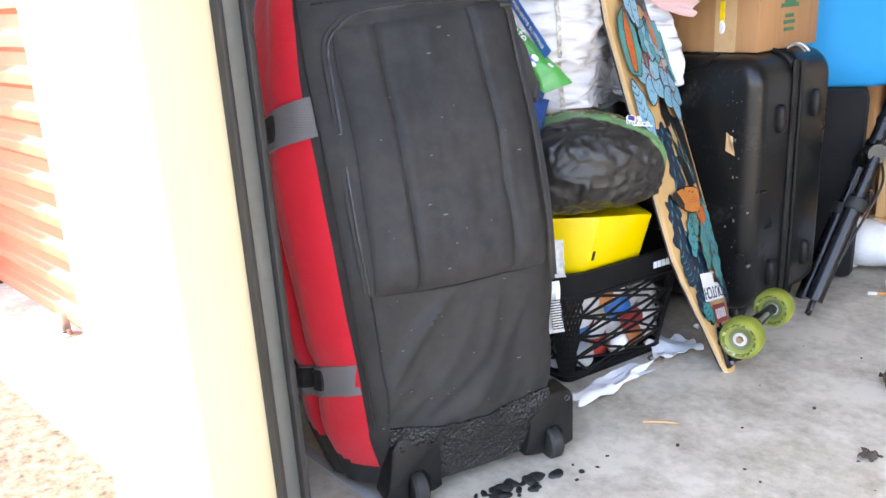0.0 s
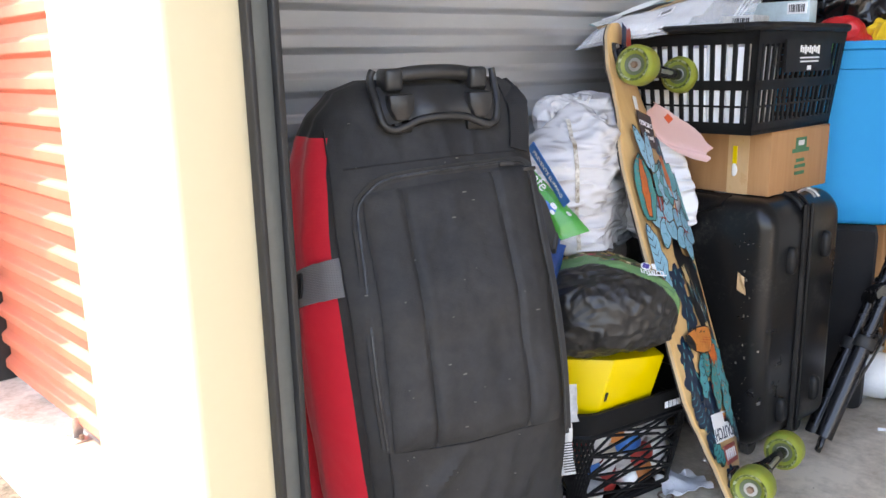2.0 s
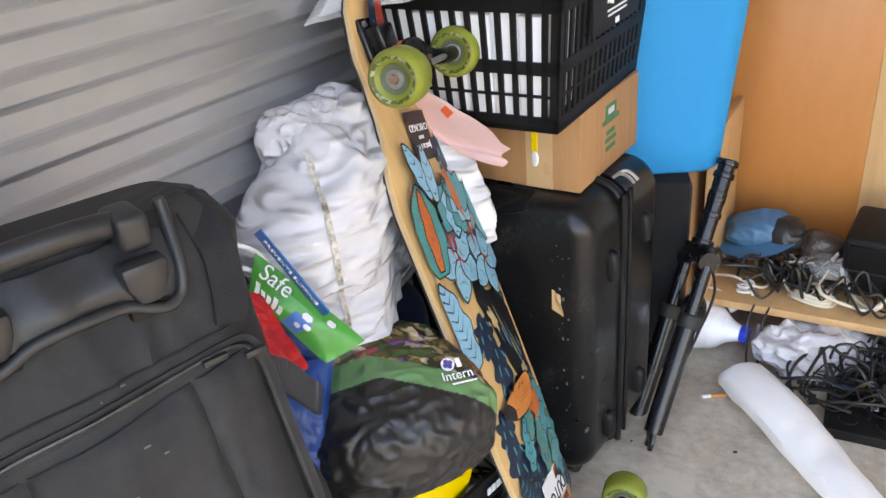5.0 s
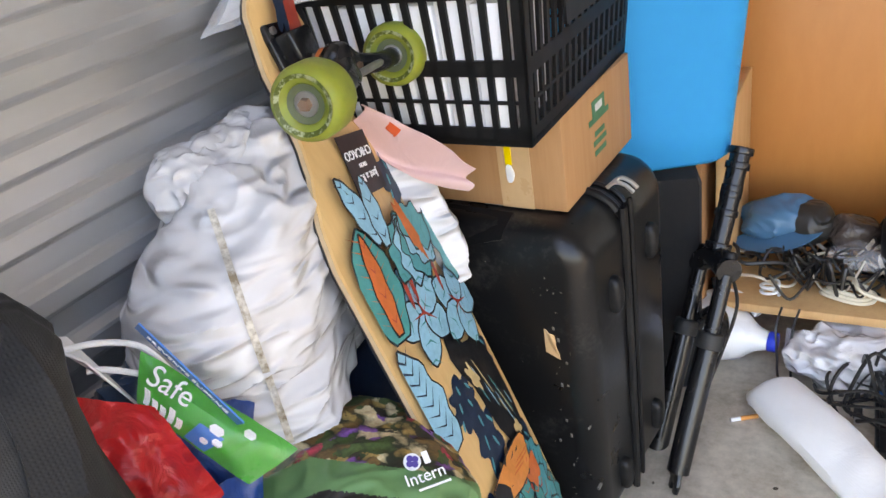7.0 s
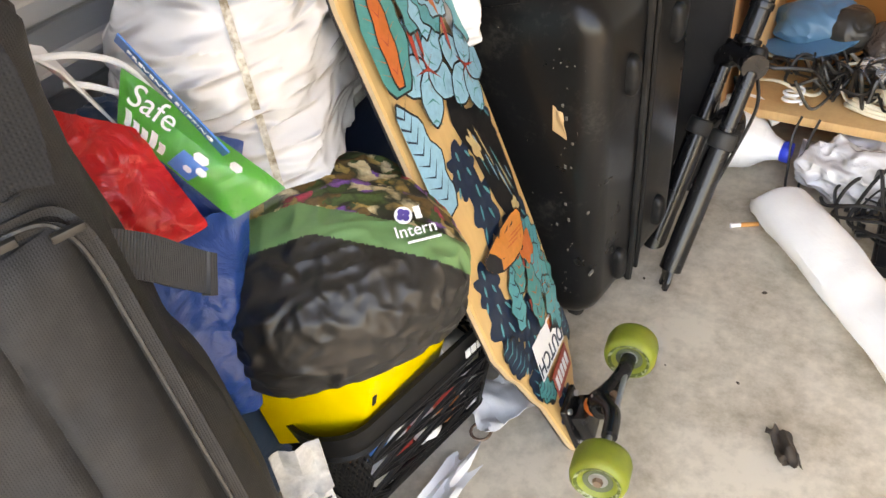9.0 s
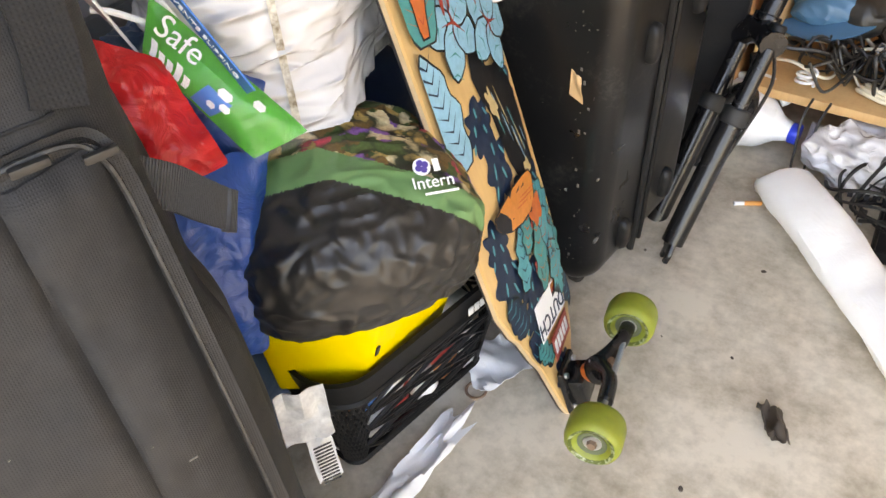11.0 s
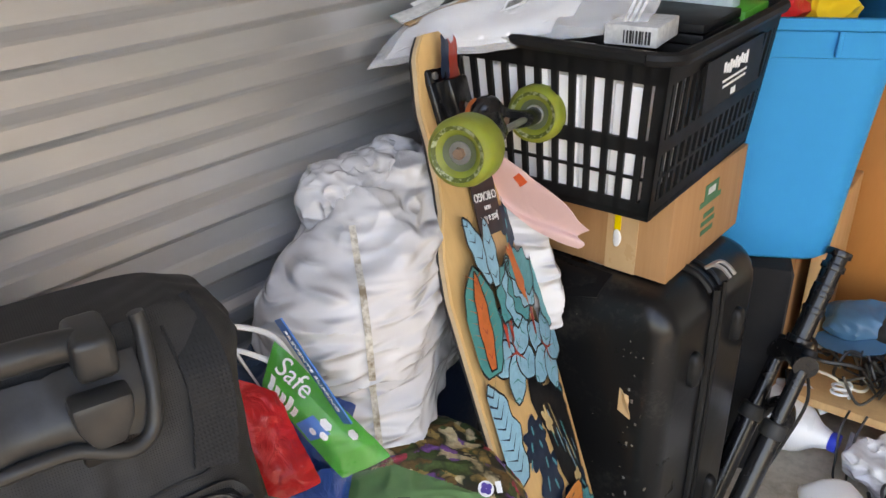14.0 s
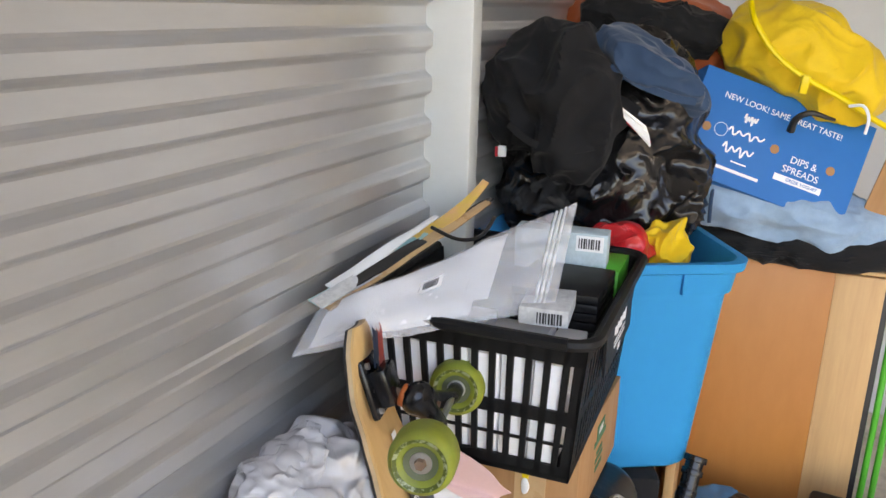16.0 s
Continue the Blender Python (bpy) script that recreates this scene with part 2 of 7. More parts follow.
def sheet(nx, ny, place, thick=0.0015):
    """A thin sheet with thickness: place(u, v) gives points for u, v in 0..1."""
    bm = bmesh.new()
    grid = [[Vector(place(i / nx, j / ny)) for j in range(ny + 1)] for i in range(nx + 1)]
    top, bot = [], []
    for i in range(nx + 1):
        a, b = [], []
        for j in range(ny + 1):
            du = grid[min(i + 1, nx)][j] - grid[max(i - 1, 0)][j]
            dv = grid[i][min(j + 1, ny)] - grid[i][max(j - 1, 0)]
            n = du.cross(dv)
            n = n.normalized() if n.length > 1e-9 else Vector((0, 0, 1))
            a.append(bm.verts.new(grid[i][j] + n * thick / 2))
            b.append(bm.verts.new(grid[i][j] - n * thick / 2))
        top.append(a)
        bot.append(b)
    for i in range(nx):
        for j in range(ny):
            bm.faces.new((top[i][j], top[i + 1][j], top[i + 1][j + 1], top[i][j + 1]))
            bm.faces.new((bot[i][j], bot[i][j + 1], bot[i + 1][j + 1], bot[i + 1][j]))
    rim = [(i, 0) for i in range(nx)] + [(nx, j) for j in range(ny)] + [(i, ny) for i in range(nx, 0, -1)] + [(0, j) for j in range(ny, 0, -1)]
    for k in range(len(rim)):
        (i, j), (p, q) = rim[k], rim[(k + 1) % len(rim)]
        bm.faces.new((top[i][j], bot[i][j], bot[p][q], top[p][q]))
    bmesh.ops.recalc_face_normals(bm, faces=bm.faces[:])
    return bm


def outline(points, depth, bevel=0.0):
    """A flat plate from an outline in x, z, its front at y = 0 and its back at y = depth."""
    bm = bmesh.new()
    a = [bm.verts.new((x, 0, z)) for x, z in points]
    f = bm.faces.new(a)
    r = bmesh.ops.extrude_face_region(bm, geom=[f])
    bmesh.ops.translate(bm, vec=(0, depth, 0), verts=[v for v in r["geom"] if isinstance(v, bmesh.types.BMVert)])
    bmesh.ops.recalc_face_normals(bm, faces=bm.faces[:])
    if bevel:
        bmesh.ops.bevel(bm, geom=bm.edges[:], offset=bevel, segments=2, profile=0.5, affect="EDGES", clamp_overlap=True)
    return bm


def frame_of(origin, right, up):
    """A pose with x along right, z along up, y away from the viewer."""
    x = Vector(right).normalized()
    z = Vector(up)
    z = (z - x * z.dot(x)).normalized()
    y = z.cross(x)
    m = Matrix((x, y, z)).transposed().to_4x4()
    m.translation = Vector(origin)
    return m


def words(text, size, mat, parent, m, name="lettering", align="CENTER", depth=0.0004):
    cu = bpy.data.curves.new(name, "FONT")
    cu.body, cu.size, cu.extrude, cu.align_x, cu.align_y = text, size, depth, align, "CENTER"
    tmp = bpy.data.objects.new("tmp", cu)
    me = bpy.data.meshes.new_from_object(tmp)
    bpy.data.objects.remove(tmp)
    me.materials.append(mat)
    ob = new(name, me)
    ob.parent = parent
    ob.matrix_local = m @ pose(0, 0, 0, 90, 0, 0)
    return ob


# ---- the storage unit ----
WALL_X, WALL_Y, WALL_SLOPE = -1.10, 0.63, 0.075


def wall_x(y):
    return WALL_X + (y - WALL_Y) * WALL_SLOPE


def corrugated(p0, p1, z0, z1, out, pitch=0.066, depth=0.012, shift=0.0, thick=0.012):
    """Ribbed sheet standing from p0 to p1, ribs level, swelling towards out."""
    bm = bmesh.new()
    prof = []
    z = z0 - ((z0 - shift) % pitch)
    while z < z1 + pitch:
        for dz, d in ((0.0, 0.0), (0.021, 0.0), (0.024, 0.2), (0.029, 0.85), (0.032, 1.0), (0.050, 1.0), (0.053, 0.85), (0.060, 0.15), (0.0635, 0.0)):
            prof.append((z + dz * pitch / 0.066, d * depth))
        z += pitch
    prof = [(min(max(a, z0), z1), d) for a, d in prof if z0 - pitch < a < z1 + pitch]
    o = Vector(out).normalized()
    a, b = Vector((*p0, 0)), Vector((*p1, 0))
    n = 8
    cols = []
    for i in range(n + 1):
        q = a.lerp(b, i / n)
        cols.append([bm.verts.new(q + o * d + Vector((0, 0, zz))) for zz, d in prof])
    for c, e in zip(cols, cols[1:]):
        for k in range(len(prof) - 1):
            if prof[k + 1][0] - prof[k][0] > 1e-6:
                bm.faces.new((c[k], e[k], e[k + 1], c[k + 1]))
    r = bmesh.ops.extrude_face_region(bm, geom=bm.faces[:])
    bmesh.ops.translate(bm, vec=-o * thick, verts=[v for v in r["geom"] if isinstance(v, bmesh.types.BMVert)])
    bmesh.ops.recalc_face_normals(bm, faces=bm.faces[:])
    return bm


BACK, RIGHT, TOP, DOOR_TOP = 3.3, 2.6, 2.75, 2.5
single("wall_left", corrugated((wall_x(0.45), 0.45), (wall_x(BACK), BACK), 0.0, TOP, (1, -WALL_SLOPE, 0), shift=0.919 - 0.036), M_STEEL, "galvanised grey corrugated steel partition wall with level ribs", "wall", kind="structure", smooth=False)
single("baseboard", block(-0.012, 0.012, -0.2, 2.6, 0, 0.05, 0.004), M_STEEL, "grey steel base rail under the corrugated wall", "rail", kind="structure", m=pose(wall_x(0.65) + 0.012, 0.65, 0, 0, 0, -math.degrees(math.atan(WALL_SLOPE))))
sx = wall_x(1.737)
single("trim", block(sx - 0.004, sx + 0.074, 1.733, 1.775, 0, TOP, 0.004), M_STUD, "pale grey steel stud standing against the ribbed wall", "stud", kind="structure")
single("wall_back", block(-1.4, RIGHT, BACK, BACK + 0.05, 0, TOP), M_PLAIN, "grey steel back wall of the unit", "wall", kind="structure")
single("wall_right", corrugated((RIGHT, 0.45), (RIGHT, BACK), 0.0, TOP, (-1, 0, 0)), M_STEEL, "corrugated steel partition wall", "wall", kind="structure", smooth=False)
single("ceiling", block(-1.4, RIGHT + 0.1, 0.30, BACK + 0.05, TOP, TOP + 0.06), M_PLAIN, "plain grey ceiling", "ceiling", kind="structure")
single("floor", block(-1.45, RIGHT + 0.1, 0.42, BACK + 0.05, -0.12, 0, 0.004), M_CONCRETE, "stained grey concrete floor", "floor", kind="structure")
single("wall_front", block(-1.01, -0.725, 0.335, 0.45, -0.04, TOP, 0.006, 3), M_CREAM, "cream painted door post in bright daylight", "door post", kind="structure")
single("wall_front_filler", block(-1.19, -1.01, 0.40, 0.45, -0.04, TOP), M_CREAM, "cream painted front wall strip", "wall", kind="structure")
single("wall_header", block(-6.0, RIGHT + 0.6, 0.34, 0.44, DOOR_TOP, TOP + 0.25), M_CREAM, "cream painted wall over the doors", "wall", kind="structure")
single("wall_front_right", block(2.35, RIGHT + 0.6, 0.34, 0.445, -0.04, DOOR_TOP), M_CREAM, "cream painted front wall", "wall", kind="structure")
guide = thing("door_guide", pose(-0.725, 0.413, 0), "dark grey steel door guide with black edges", "door guide", kind="structure")
part("guide_channel", block(0.0, 0.012, 0.006, 0.026, 0, DOOR_TOP, 0.002), M_GUIDE, guide)
part("guide_edge", block(0.0, 0.016, 0.0, 0.006, 0, DOOR_TOP, 0.002), M_RUBBER, guide, "black rubber edge")
part("guide_edge", block(0.0, 0.020, 0.026, 0.034, 0, DOOR_TOP, 0.002), M_RUBBER, guide, "black rubber edge")

# the neighbouring front
single("door_1", corrugated((-2.36, 0.60), (-1.17, 0.60), 0.012, DOOR_TOP, (0, -1, 0), pitch=0.075, depth=0.016), M_DOOR, "closed orange roll-up door with level ribs, in sun", "roll-up door", kind="structure", smooth=False)
single("door_frame", block(-2.40, -2.36, 0.55, 0.62, 0, DOOR_TOP, 0.004), M_RUBBER, "black guide at the edge of the orange door", "door guide", kind="structure")
single("wall_front_left", block(-2.75, -2.40, 0.335, 0.62, -0.04, DOOR_TOP, 0.006), M_CREAM, "cream painted door post", "door post", kind="structure")
single("door_2", corrugated((-4.0, 0.60), (-2.75, 0.60), 0.012, DOOR_TOP, (0, -1, 0), pitch=0.075, depth=0.016), M_DOOR, "closed orange roll-up door further along", "roll-up door", kind="structure", smooth=False)
single("pavement", block(-6.0, -1.45, 0.42, 0.66, -0.12, 0.0, 0.005), M_CONCRETE, "pale concrete apron before the orange doors", "apron", kind="structure")
single("threshold", block(-0.08, 1.425, -0.009, 0.009, 0.0, 0.004, 0.0015), M_PLAIN, "worn pale sill line in the concrete at the door", "sill", kind="structure", m=pose(-1.050, 0.639, 0, 0, 0, -4.3))
bm = bmesh.new()
bmesh.ops.create_grid(bm, x_segments=2, y_segments=2, size=400)
single("ground", bm, M_GRAVEL, "sunlit pale gravel ground", "gravel", kind="structure", smooth=False, m=pose(0, 0, -0.045))
# ---- more materials ----
M_BLACKCLOTH = woven("black_nylon", (0.020, 0.020, 0.021), (0.085, 0.080, 0.074), 0.62, 1500.0, 0.35, 0.0, 7.0, 0.45, 0.10)
M_REDCLOTH = woven("red_nylon", (0.62, 0.012, 0.03), (0.45, 0.01, 0.02), 0.6, 1500.0, 0.25, 0.2, 6.0, 0.5, 0.25)
M_WEB = woven("grey_webbing", (0.15, 0.15, 0.155), (0.22, 0.22, 0.23), 0.7, 900.0, 0.6, 0.1)
M_DARKWEB = woven("dark_webbing", (0.015, 0.015, 0.016), (0.045, 0.045, 0.045), 0.8, 900.0, 0.6, 0.03)
M_PLASTIC = worn("black_plastic", (0.009, 0.009, 0.0095), (0.06, 0.058, 0.055), 0.42, 0.0, 14.0, 120.0, 0.35, 0.12, 0.25, (0.5, 0.8))
M_HANDLE = worn("grey_black_plastic", (0.016, 0.016, 0.0165), (0.06, 0.06, 0.058), 0.42, 0.0, 18.0, 90.0, 0.5, 0.12, 0.45)
M_SHELL = worn("scuffed_black_shell", (0.008, 0.008, 0.0085), (0.20, 0.19, 0.17), 0.30, 0.0, 9.0, 110.0, 0.35, 0.08, 0.35, (0.54, 0.82), 0.10)
M_CRATE = worn("crate_plastic", (0.007, 0.007, 0.0075), (0.022, 0.022, 0.022), 0.5, 0.0, 12.0, 90.0, 0.4, 0.1, 0.2)
M_METAL = worn("bare_metal", (0.55, 0.55, 0.54), (0.3, 0.28, 0.25), 0.35, 0.9, 30.0, 120.0, 0.5, 0.1)
M_FORK = worn("fork_black_paint", (0.010, 0.010, 0.011), (0.12, 0.12, 0.12), 0.25, 0.1, 22.0, 120.0, 0.35, 0.08, 0.5, (0.6, 0.85))
M_RUST = worn("rusty_bolt", (0.22, 0.12, 0.07), (0.35, 0.3, 0.25), 0.6, 0.5, 60.0, 200.0, 0.6, 0.3)
M_WHITEFILM = film("white_bin_liner", (0.70, 0.69, 0.70), 0.20, 0.06, 0.9, 40.0, 0.0, (0.40, 0.40, 1.4), 0.028, True)
M_BLACKFILM = film("black_bin_liner", (0.008, 0.008, 0.009), 0.24, 0.0, 1.0, 26.0, depth=0.022, sharp=True)
M_CLEAR = film("clear_film", (0.9, 0.9, 0.92), 0.14, 0.0, 0.6, 26.0, thin=0.79)
M_THINFILM = film("thin_clear_film", (0.9, 0.9, 0.92), 0.12, 0.0, 0.4, 20.0, thin=0.975)
M_REDFILM = film("red_film", (0.65, 0.02, 0.025), 0.3, 0.1, 0.6, 30.0)
M_BLUEFILM = film("blue_film", (0.008, 0.06, 0.26), 0.4, 0.1, 0.6, 24.0)
M_YELLOWCLOTH = woven("yellow_cloth", (0.80, 0.52, 0.02), (0.6, 0.34, 0.02), 0.65, 1200.0, 0.2, 0.1, 10.0, 0.5, 0.4)
M_DENIM = woven("pale_denim", (0.30, 0.44, 0.58), (0.16, 0.26, 0.38), 0.85, 1400.0, 0.5, 0.2, 8.0, 0.8, 0.3)
M_NAVY = woven("navy_cloth", (0.02, 0.05, 0.10), (0.05, 0.09, 0.15), 0.85, 1200.0, 0.3, 0.2, 8.0, 0.4, 0.35)
M_BLACKCOTTON = woven("black_cotton", (0.008, 0.008, 0.009), (0.02, 0.02, 0.02), 0.9, 1400.0, 0.3, 0.05, 9.0, 0.3, 0.2)
M_ORANGECLOTH = woven("rust_orange_cloth", (0.42, 0.09, 0.025), (0.3, 0.06, 0.02), 0.85, 1000.0, 0.3, 0.2, 8.0, 0.5, 0.35)
M_WHITECLOTH = woven("white_cloth", (0.90, 0.89, 0.86), (0.80, 0.78, 0.74), 0.8, 1400.0, 0.2, 0.0, 8.0, 0.5, 0.2)
M_CARD = grained("brown_cardboard", (0.43, 0.225, 0.10), (0.35, 0.175, 0.075), (30, 30, 2), 0.8, 0.05)
M_TAPE = worn("packing_tape", (0.58, 0.37, 0.19), (0.48, 0.29, 0.14), 0.3, 0.0, 20.0, 80.0, 0.5, 0.05)
M_WOOD = grained("varnished_board", (0.50, 0.20, 0.055), (0.40, 0.145, 0.036), (3, 3, 1), 0.38, 0.04)
M_PALEWOOD = grained("pale_board", (0.64, 0.39, 0.18), (0.48, 0.27, 0.12), (14, 14, 1), 0.5, 0.05)
M_PLY = grained("maple_ply", (0.72, 0.46, 0.20), (0.58, 0.34, 0.14), (12, 12, 1.5), 0.4, 0.05)
M_PLYEDGE = worn("ply_edge", (0.62, 0.45, 0.27), (0.25, 0.17, 0.10), 0.6, 0.0, 20.0, 90.0, 0.6, 0.1)
M_URETHANE = worn("green_urethane", (0.24, 0.28, 0.025), (0.12, 0.12, 0.04), 0.5, 0.0, 25.0, 120.0, 0.6, 0.08)
M_URETHANE.node_tree.nodes["Principled BSDF"].inputs["Subsurface Weight"].default_value = 0.15
M_TUB = worn("blue_plastic", (0.0, 0.27, 0.56), (0.0, 0.235, 0.50), 0.45, 0.0, 4.0, 50.0, 0.5, 0.04, 0.10)
M_BLUEPRINT = worn("blue_printed_card", (0.004, 0.15, 0.44), (0.004, 0.13, 0.39), 0.5, 0.0, 8.0, 60.0, 0.5, 0.03, 0.25)
M_WHITE = worn("white_ink", (0.85, 0.85, 0.85), (0.75, 0.75, 0.75), 0.6, 0.0, 20.0, 80.0, 0.4, 0.0)
M_PAPER = worn("white_paper", (0.80, 0.80, 0.80), (0.66, 0.66, 0.66), 0.8, 0.0, 12.0, 60.0, 0.4, 0.1)
M_NEWS = worn("printed_paper", (0.66, 0.66, 0.64), (0.25, 0.25, 0.26), 0.8, 0.0, 40.0, 160.0, 0.7, 0.05)
M_YELLOW = worn("yellow_card", (0.86, 0.62, 0.0), (0.8, 0.55, 0.0), 0.42, 0.0, 6.0, 60.0, 0.4, 0.04)
M_PINK = film("pink_film", (0.86, 0.57, 0.53), 0.4, 0.2, 0.4, 20.0)
M_BLACKINK = worn("black_ink", (0.012, 0.012, 0.014), (0.03, 0.03, 0.035), 0.5, 0.0, 30.0, 90.0, 0.4, 0.0)
M_GREENFILM = film("green_packet", (0.012, 0.32, 0.018), 0.28, 0.0, 0.4, 20.0)
M_BLUECARD = worn("blue_card", (0.02, 0.18, 0.55), (0.02, 0.14, 0.45), 0.4, 0.0, 8.0, 60.0, 0.4, 0.02)
M_JUG = worn("milky_plastic", (0.78, 0.79, 0.80), (0.68, 0.69, 0.70), 0.3, 0.0, 8.0, 50.0, 0.4, 0.05)
M_CAP = worn("blue_cap", (0.01, 0.05, 0.55), (0.01, 0.04, 0.45), 0.35, 0.0, 20.0, 80.0, 0.4, 0.03)
M_CABLE = worn("black_cable", (0.010, 0.010, 0.010), (0.03, 0.03, 0.03), 0.4, 0.0, 40.0, 120.0, 0.4, 0.0)
M_IVORY = worn("ivory_cable", (0.62, 0.56, 0.44), (0.5, 0.45, 0.35), 0.45, 0.0, 40.0, 120.0, 0.4, 0.0)
M_HELMET = worn("dusty_blue_shell", (0.04, 0.14, 0.25), (0.03, 0.12, 0.22), 0.35, 0.0, 10.0, 60.0, 0.6, 0.05)
M_LEAF = worn("fallen_leaf", (0.06, 0.045, 0.035), (0.12, 0.09, 0.06), 0.8, 0.0, 40.0, 120.0, 0.6, 0.3)
M_GREENPLASTIC = worn("green_plastic", (0.05, 0.42, 0.04), (0.04, 0.32, 0.03), 0.4, 0.0, 8.0, 60.0, 0.4, 0.05)


M_DUST = worn("dust", (0.17, 0.16, 0.14), (0.10, 0.095, 0.085), 0.9)


def floral(name):
    """Printed flowers: patches of brown, cream, violet and green from cells."""
    m = material(name, (0.2, 0.2, 0.1), 0.55)
    b = m.node_tree.nodes["Principled BSDF"]
    co = node(m, "ShaderNodeTexCoord")
    nz = node(m, "ShaderNodeTexNoise", Scale=45.0, Detail=4.0)
    add = node(m, "ShaderNodeMixRGB", Fac=0.035)
    vo = node(m, "ShaderNodeTexVoronoi", Scale=62.0)
    link(m, co.outputs["Object"], nz.inputs["Vector"])
    link(m, co.outputs["Object"], add.inputs[1])
    link(m, nz.outputs["Color"], add.inputs[2])
    link(m, add.outputs[0], vo.inputs["Vector"])
    sep = node(m, "ShaderNodeSeparateColor")
    link(m, vo.outputs["Color"], sep.inputs[0])
    ramp = m.node_tree.nodes.new("ShaderNodeValToRGB")
    ramp.color_ramp.interpolation = "CONSTANT"
    for at, c in ((0.0, (0.035, 0.03, 0.02)), (0.14, (0.06, 0.10, 0.03)), (0.30, (0.45, 0.30, 0.10)), (0.50, (0.66, 0.54, 0.32)), (0.70, (0.25, 0.10, 0.36)), (0.80, (0.16, 0.09, 0.03)), (0.90, (0.55, 0.05, 0.09))):
        e = ramp.color_ramp.elements.new(at) if at else ramp.color_ramp.elements[0]
        e.position, e.color = at, (*c, 1)
    link(m, sep.outputs[0], ramp.inputs[0])
    # petals pale at the heart, dark leaf green between
    edge = node(m, "ShaderNodeMapRange")
    edge.inputs["From Min"].default_value, edge.inputs["From Max"].default_value = 0.45, 0.85
    link(m, vo.outputs["Distance"], edge.inputs["Value"])
    fine = node(m, "ShaderNodeTexNoise", Scale=260.0, Detail=3.0)
    link(m, co.outputs["Object"], fine.inputs["Vector"])
    shade = node(m, "ShaderNodeMixRGB", Fac=0.6)
    shade.blend_type = "OVERLAY"
    link(m, ramp.outputs[0], shade.inputs[1])
    link(m, fine.outputs["Fac"], shade.inputs[2])
    mixed = node(m, "ShaderNodeMixRGB", Color2=(0.022, 0.030, 0.014, 1))
    link(m, edge.outputs["Result"], mixed.inputs[0])
    link(m, shade.outputs[0], mixed.inputs[1])
    link(m, mixed.outputs[0], b.inputs["Base Color"])
    return m


M_FLORAL = floral("flower_print")
M_VIOLET = worn("violet_ink", (0.09, 0.06, 0.30), (0.05, 0.04, 0.2), 0.5)
M_GREENBAND = worn("green_print", (0.10, 0.25, 0.09), (0.18, 0.32, 0.14), 0.5, 0.0, 12.0, 70.0, 0.7, 0.1)
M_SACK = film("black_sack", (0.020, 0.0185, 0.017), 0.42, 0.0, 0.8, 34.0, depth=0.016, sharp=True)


def interp(table, z):
    for (a, p), (b, q) in zip(table, table[1:]):
        if z <= b:
            t = (z - a) / (b - a)
            t = max(0, min(1, t))
            t = t * t * (3 - 2 * t) * 0.5 + t * 0.5
            return p + (q - p) * t
    return table[-1][1]


def rounded_ring(x0, x1, y0, y1, r, k=6):
    """Corner-rounded rectangle, counter-clockwise from the front left corner."""
    pts = []
    r = min(r, (x1 - x0) / 2 - 1e-4, (y1 - y0) / 2 - 1e-4)
    for cx, cy, a0 in ((x1 - r, y0 + r, -90), (x1 - r, y1 - r, 0), (x0 + r, y1 - r, 90), (x0 + r, y0 + r, 180)):
        for i in range(k + 1):
            a = radians(a0 + 90 * i / k)
            pts.append((cx + r * math.cos(a), cy + r * math.sin(a)))
    # fill the straight sides, so that every side can bend
    out = []
    n = len(pts)
    for i in range(n):
        a, b = Vector(pts[i]), Vector(pts[(i + 1) % n])
        steps = max(1, int((b - a).length / 0.02))
        for s in range(steps):
            out.append(tuple(a.lerp(b, s / steps)))
    return out


def loft(rings, close_low=True, close_high=True):
    bm = bmesh.new()
    vs = [[bm.verts.new(p) for p in ring] for ring in rings]
    n = len(vs[0])
    for a, b in zip(vs, vs[1:]):
        for i in range(n):
            bm.faces.new((a[i], a[(i + 1) % n], b[(i + 1) % n], b[i]))
    if close_low:
        bm.faces.new(vs[0][::-1])
    if close_high:
        bm.faces.new(vs[-1])
    bmesh.ops.recalc_face_normals(bm, faces=bm.faces[:])
    return bm


def bars(parent, x, z, w, hgt, rows, mat, y=-0.0008, name="printed_bar"):
    """Unreadable or withheld lettering as plain bars."""
    for i in range(rows):
        zz = z - i * hgt * 1.7
        part(name, block(x - w / 2 * (1 - 0.15 * (i % 2)), x + w / 2 * (1 - 0.1 * ((i + 1) % 2)), y - 0.0003, y + 0.0003, zz - hgt / 2, zz + hgt / 2), mat, parent, smooth=False)


# ---- rolling duffel bag ----
M_RIB = worn("ribbed_webbing", (0.050, 0.050, 0.053), (0.10, 0.10, 0.105), 0.6, 0.0, 40.0, 200.0, 0.5, 0.0)
_co = node(M_RIB, "ShaderNodeTexCoord")
_dt = node(M_RIB, "ShaderNodeVectorMath")
_dt.operation = "DOT_PRODUCT"
_dt.inputs[1].default_value = (0.58, 0.33, -0.74)
_sn = node(M_RIB, "ShaderNodeMath")
_sn.operation = "MULTIPLY"
_sn.inputs[1].default_value = 2400.0
_s2 = node(M_RIB, "ShaderNodeMath")
_s2.operation = "SINE"
_bp = node(M_RIB, "ShaderNodeBump", Strength=1.0, Distance=0.0012)
link(M_RIB, _co.outputs["Object"], _dt.inputs[0])
link(M_RIB, _dt.outputs["Value"], _sn.inputs[0])
link(M_RIB, _sn.outputs[0], _s2.inputs[0])
link(M_RIB, _s2.outputs[0], _bp.inputs["Height"])
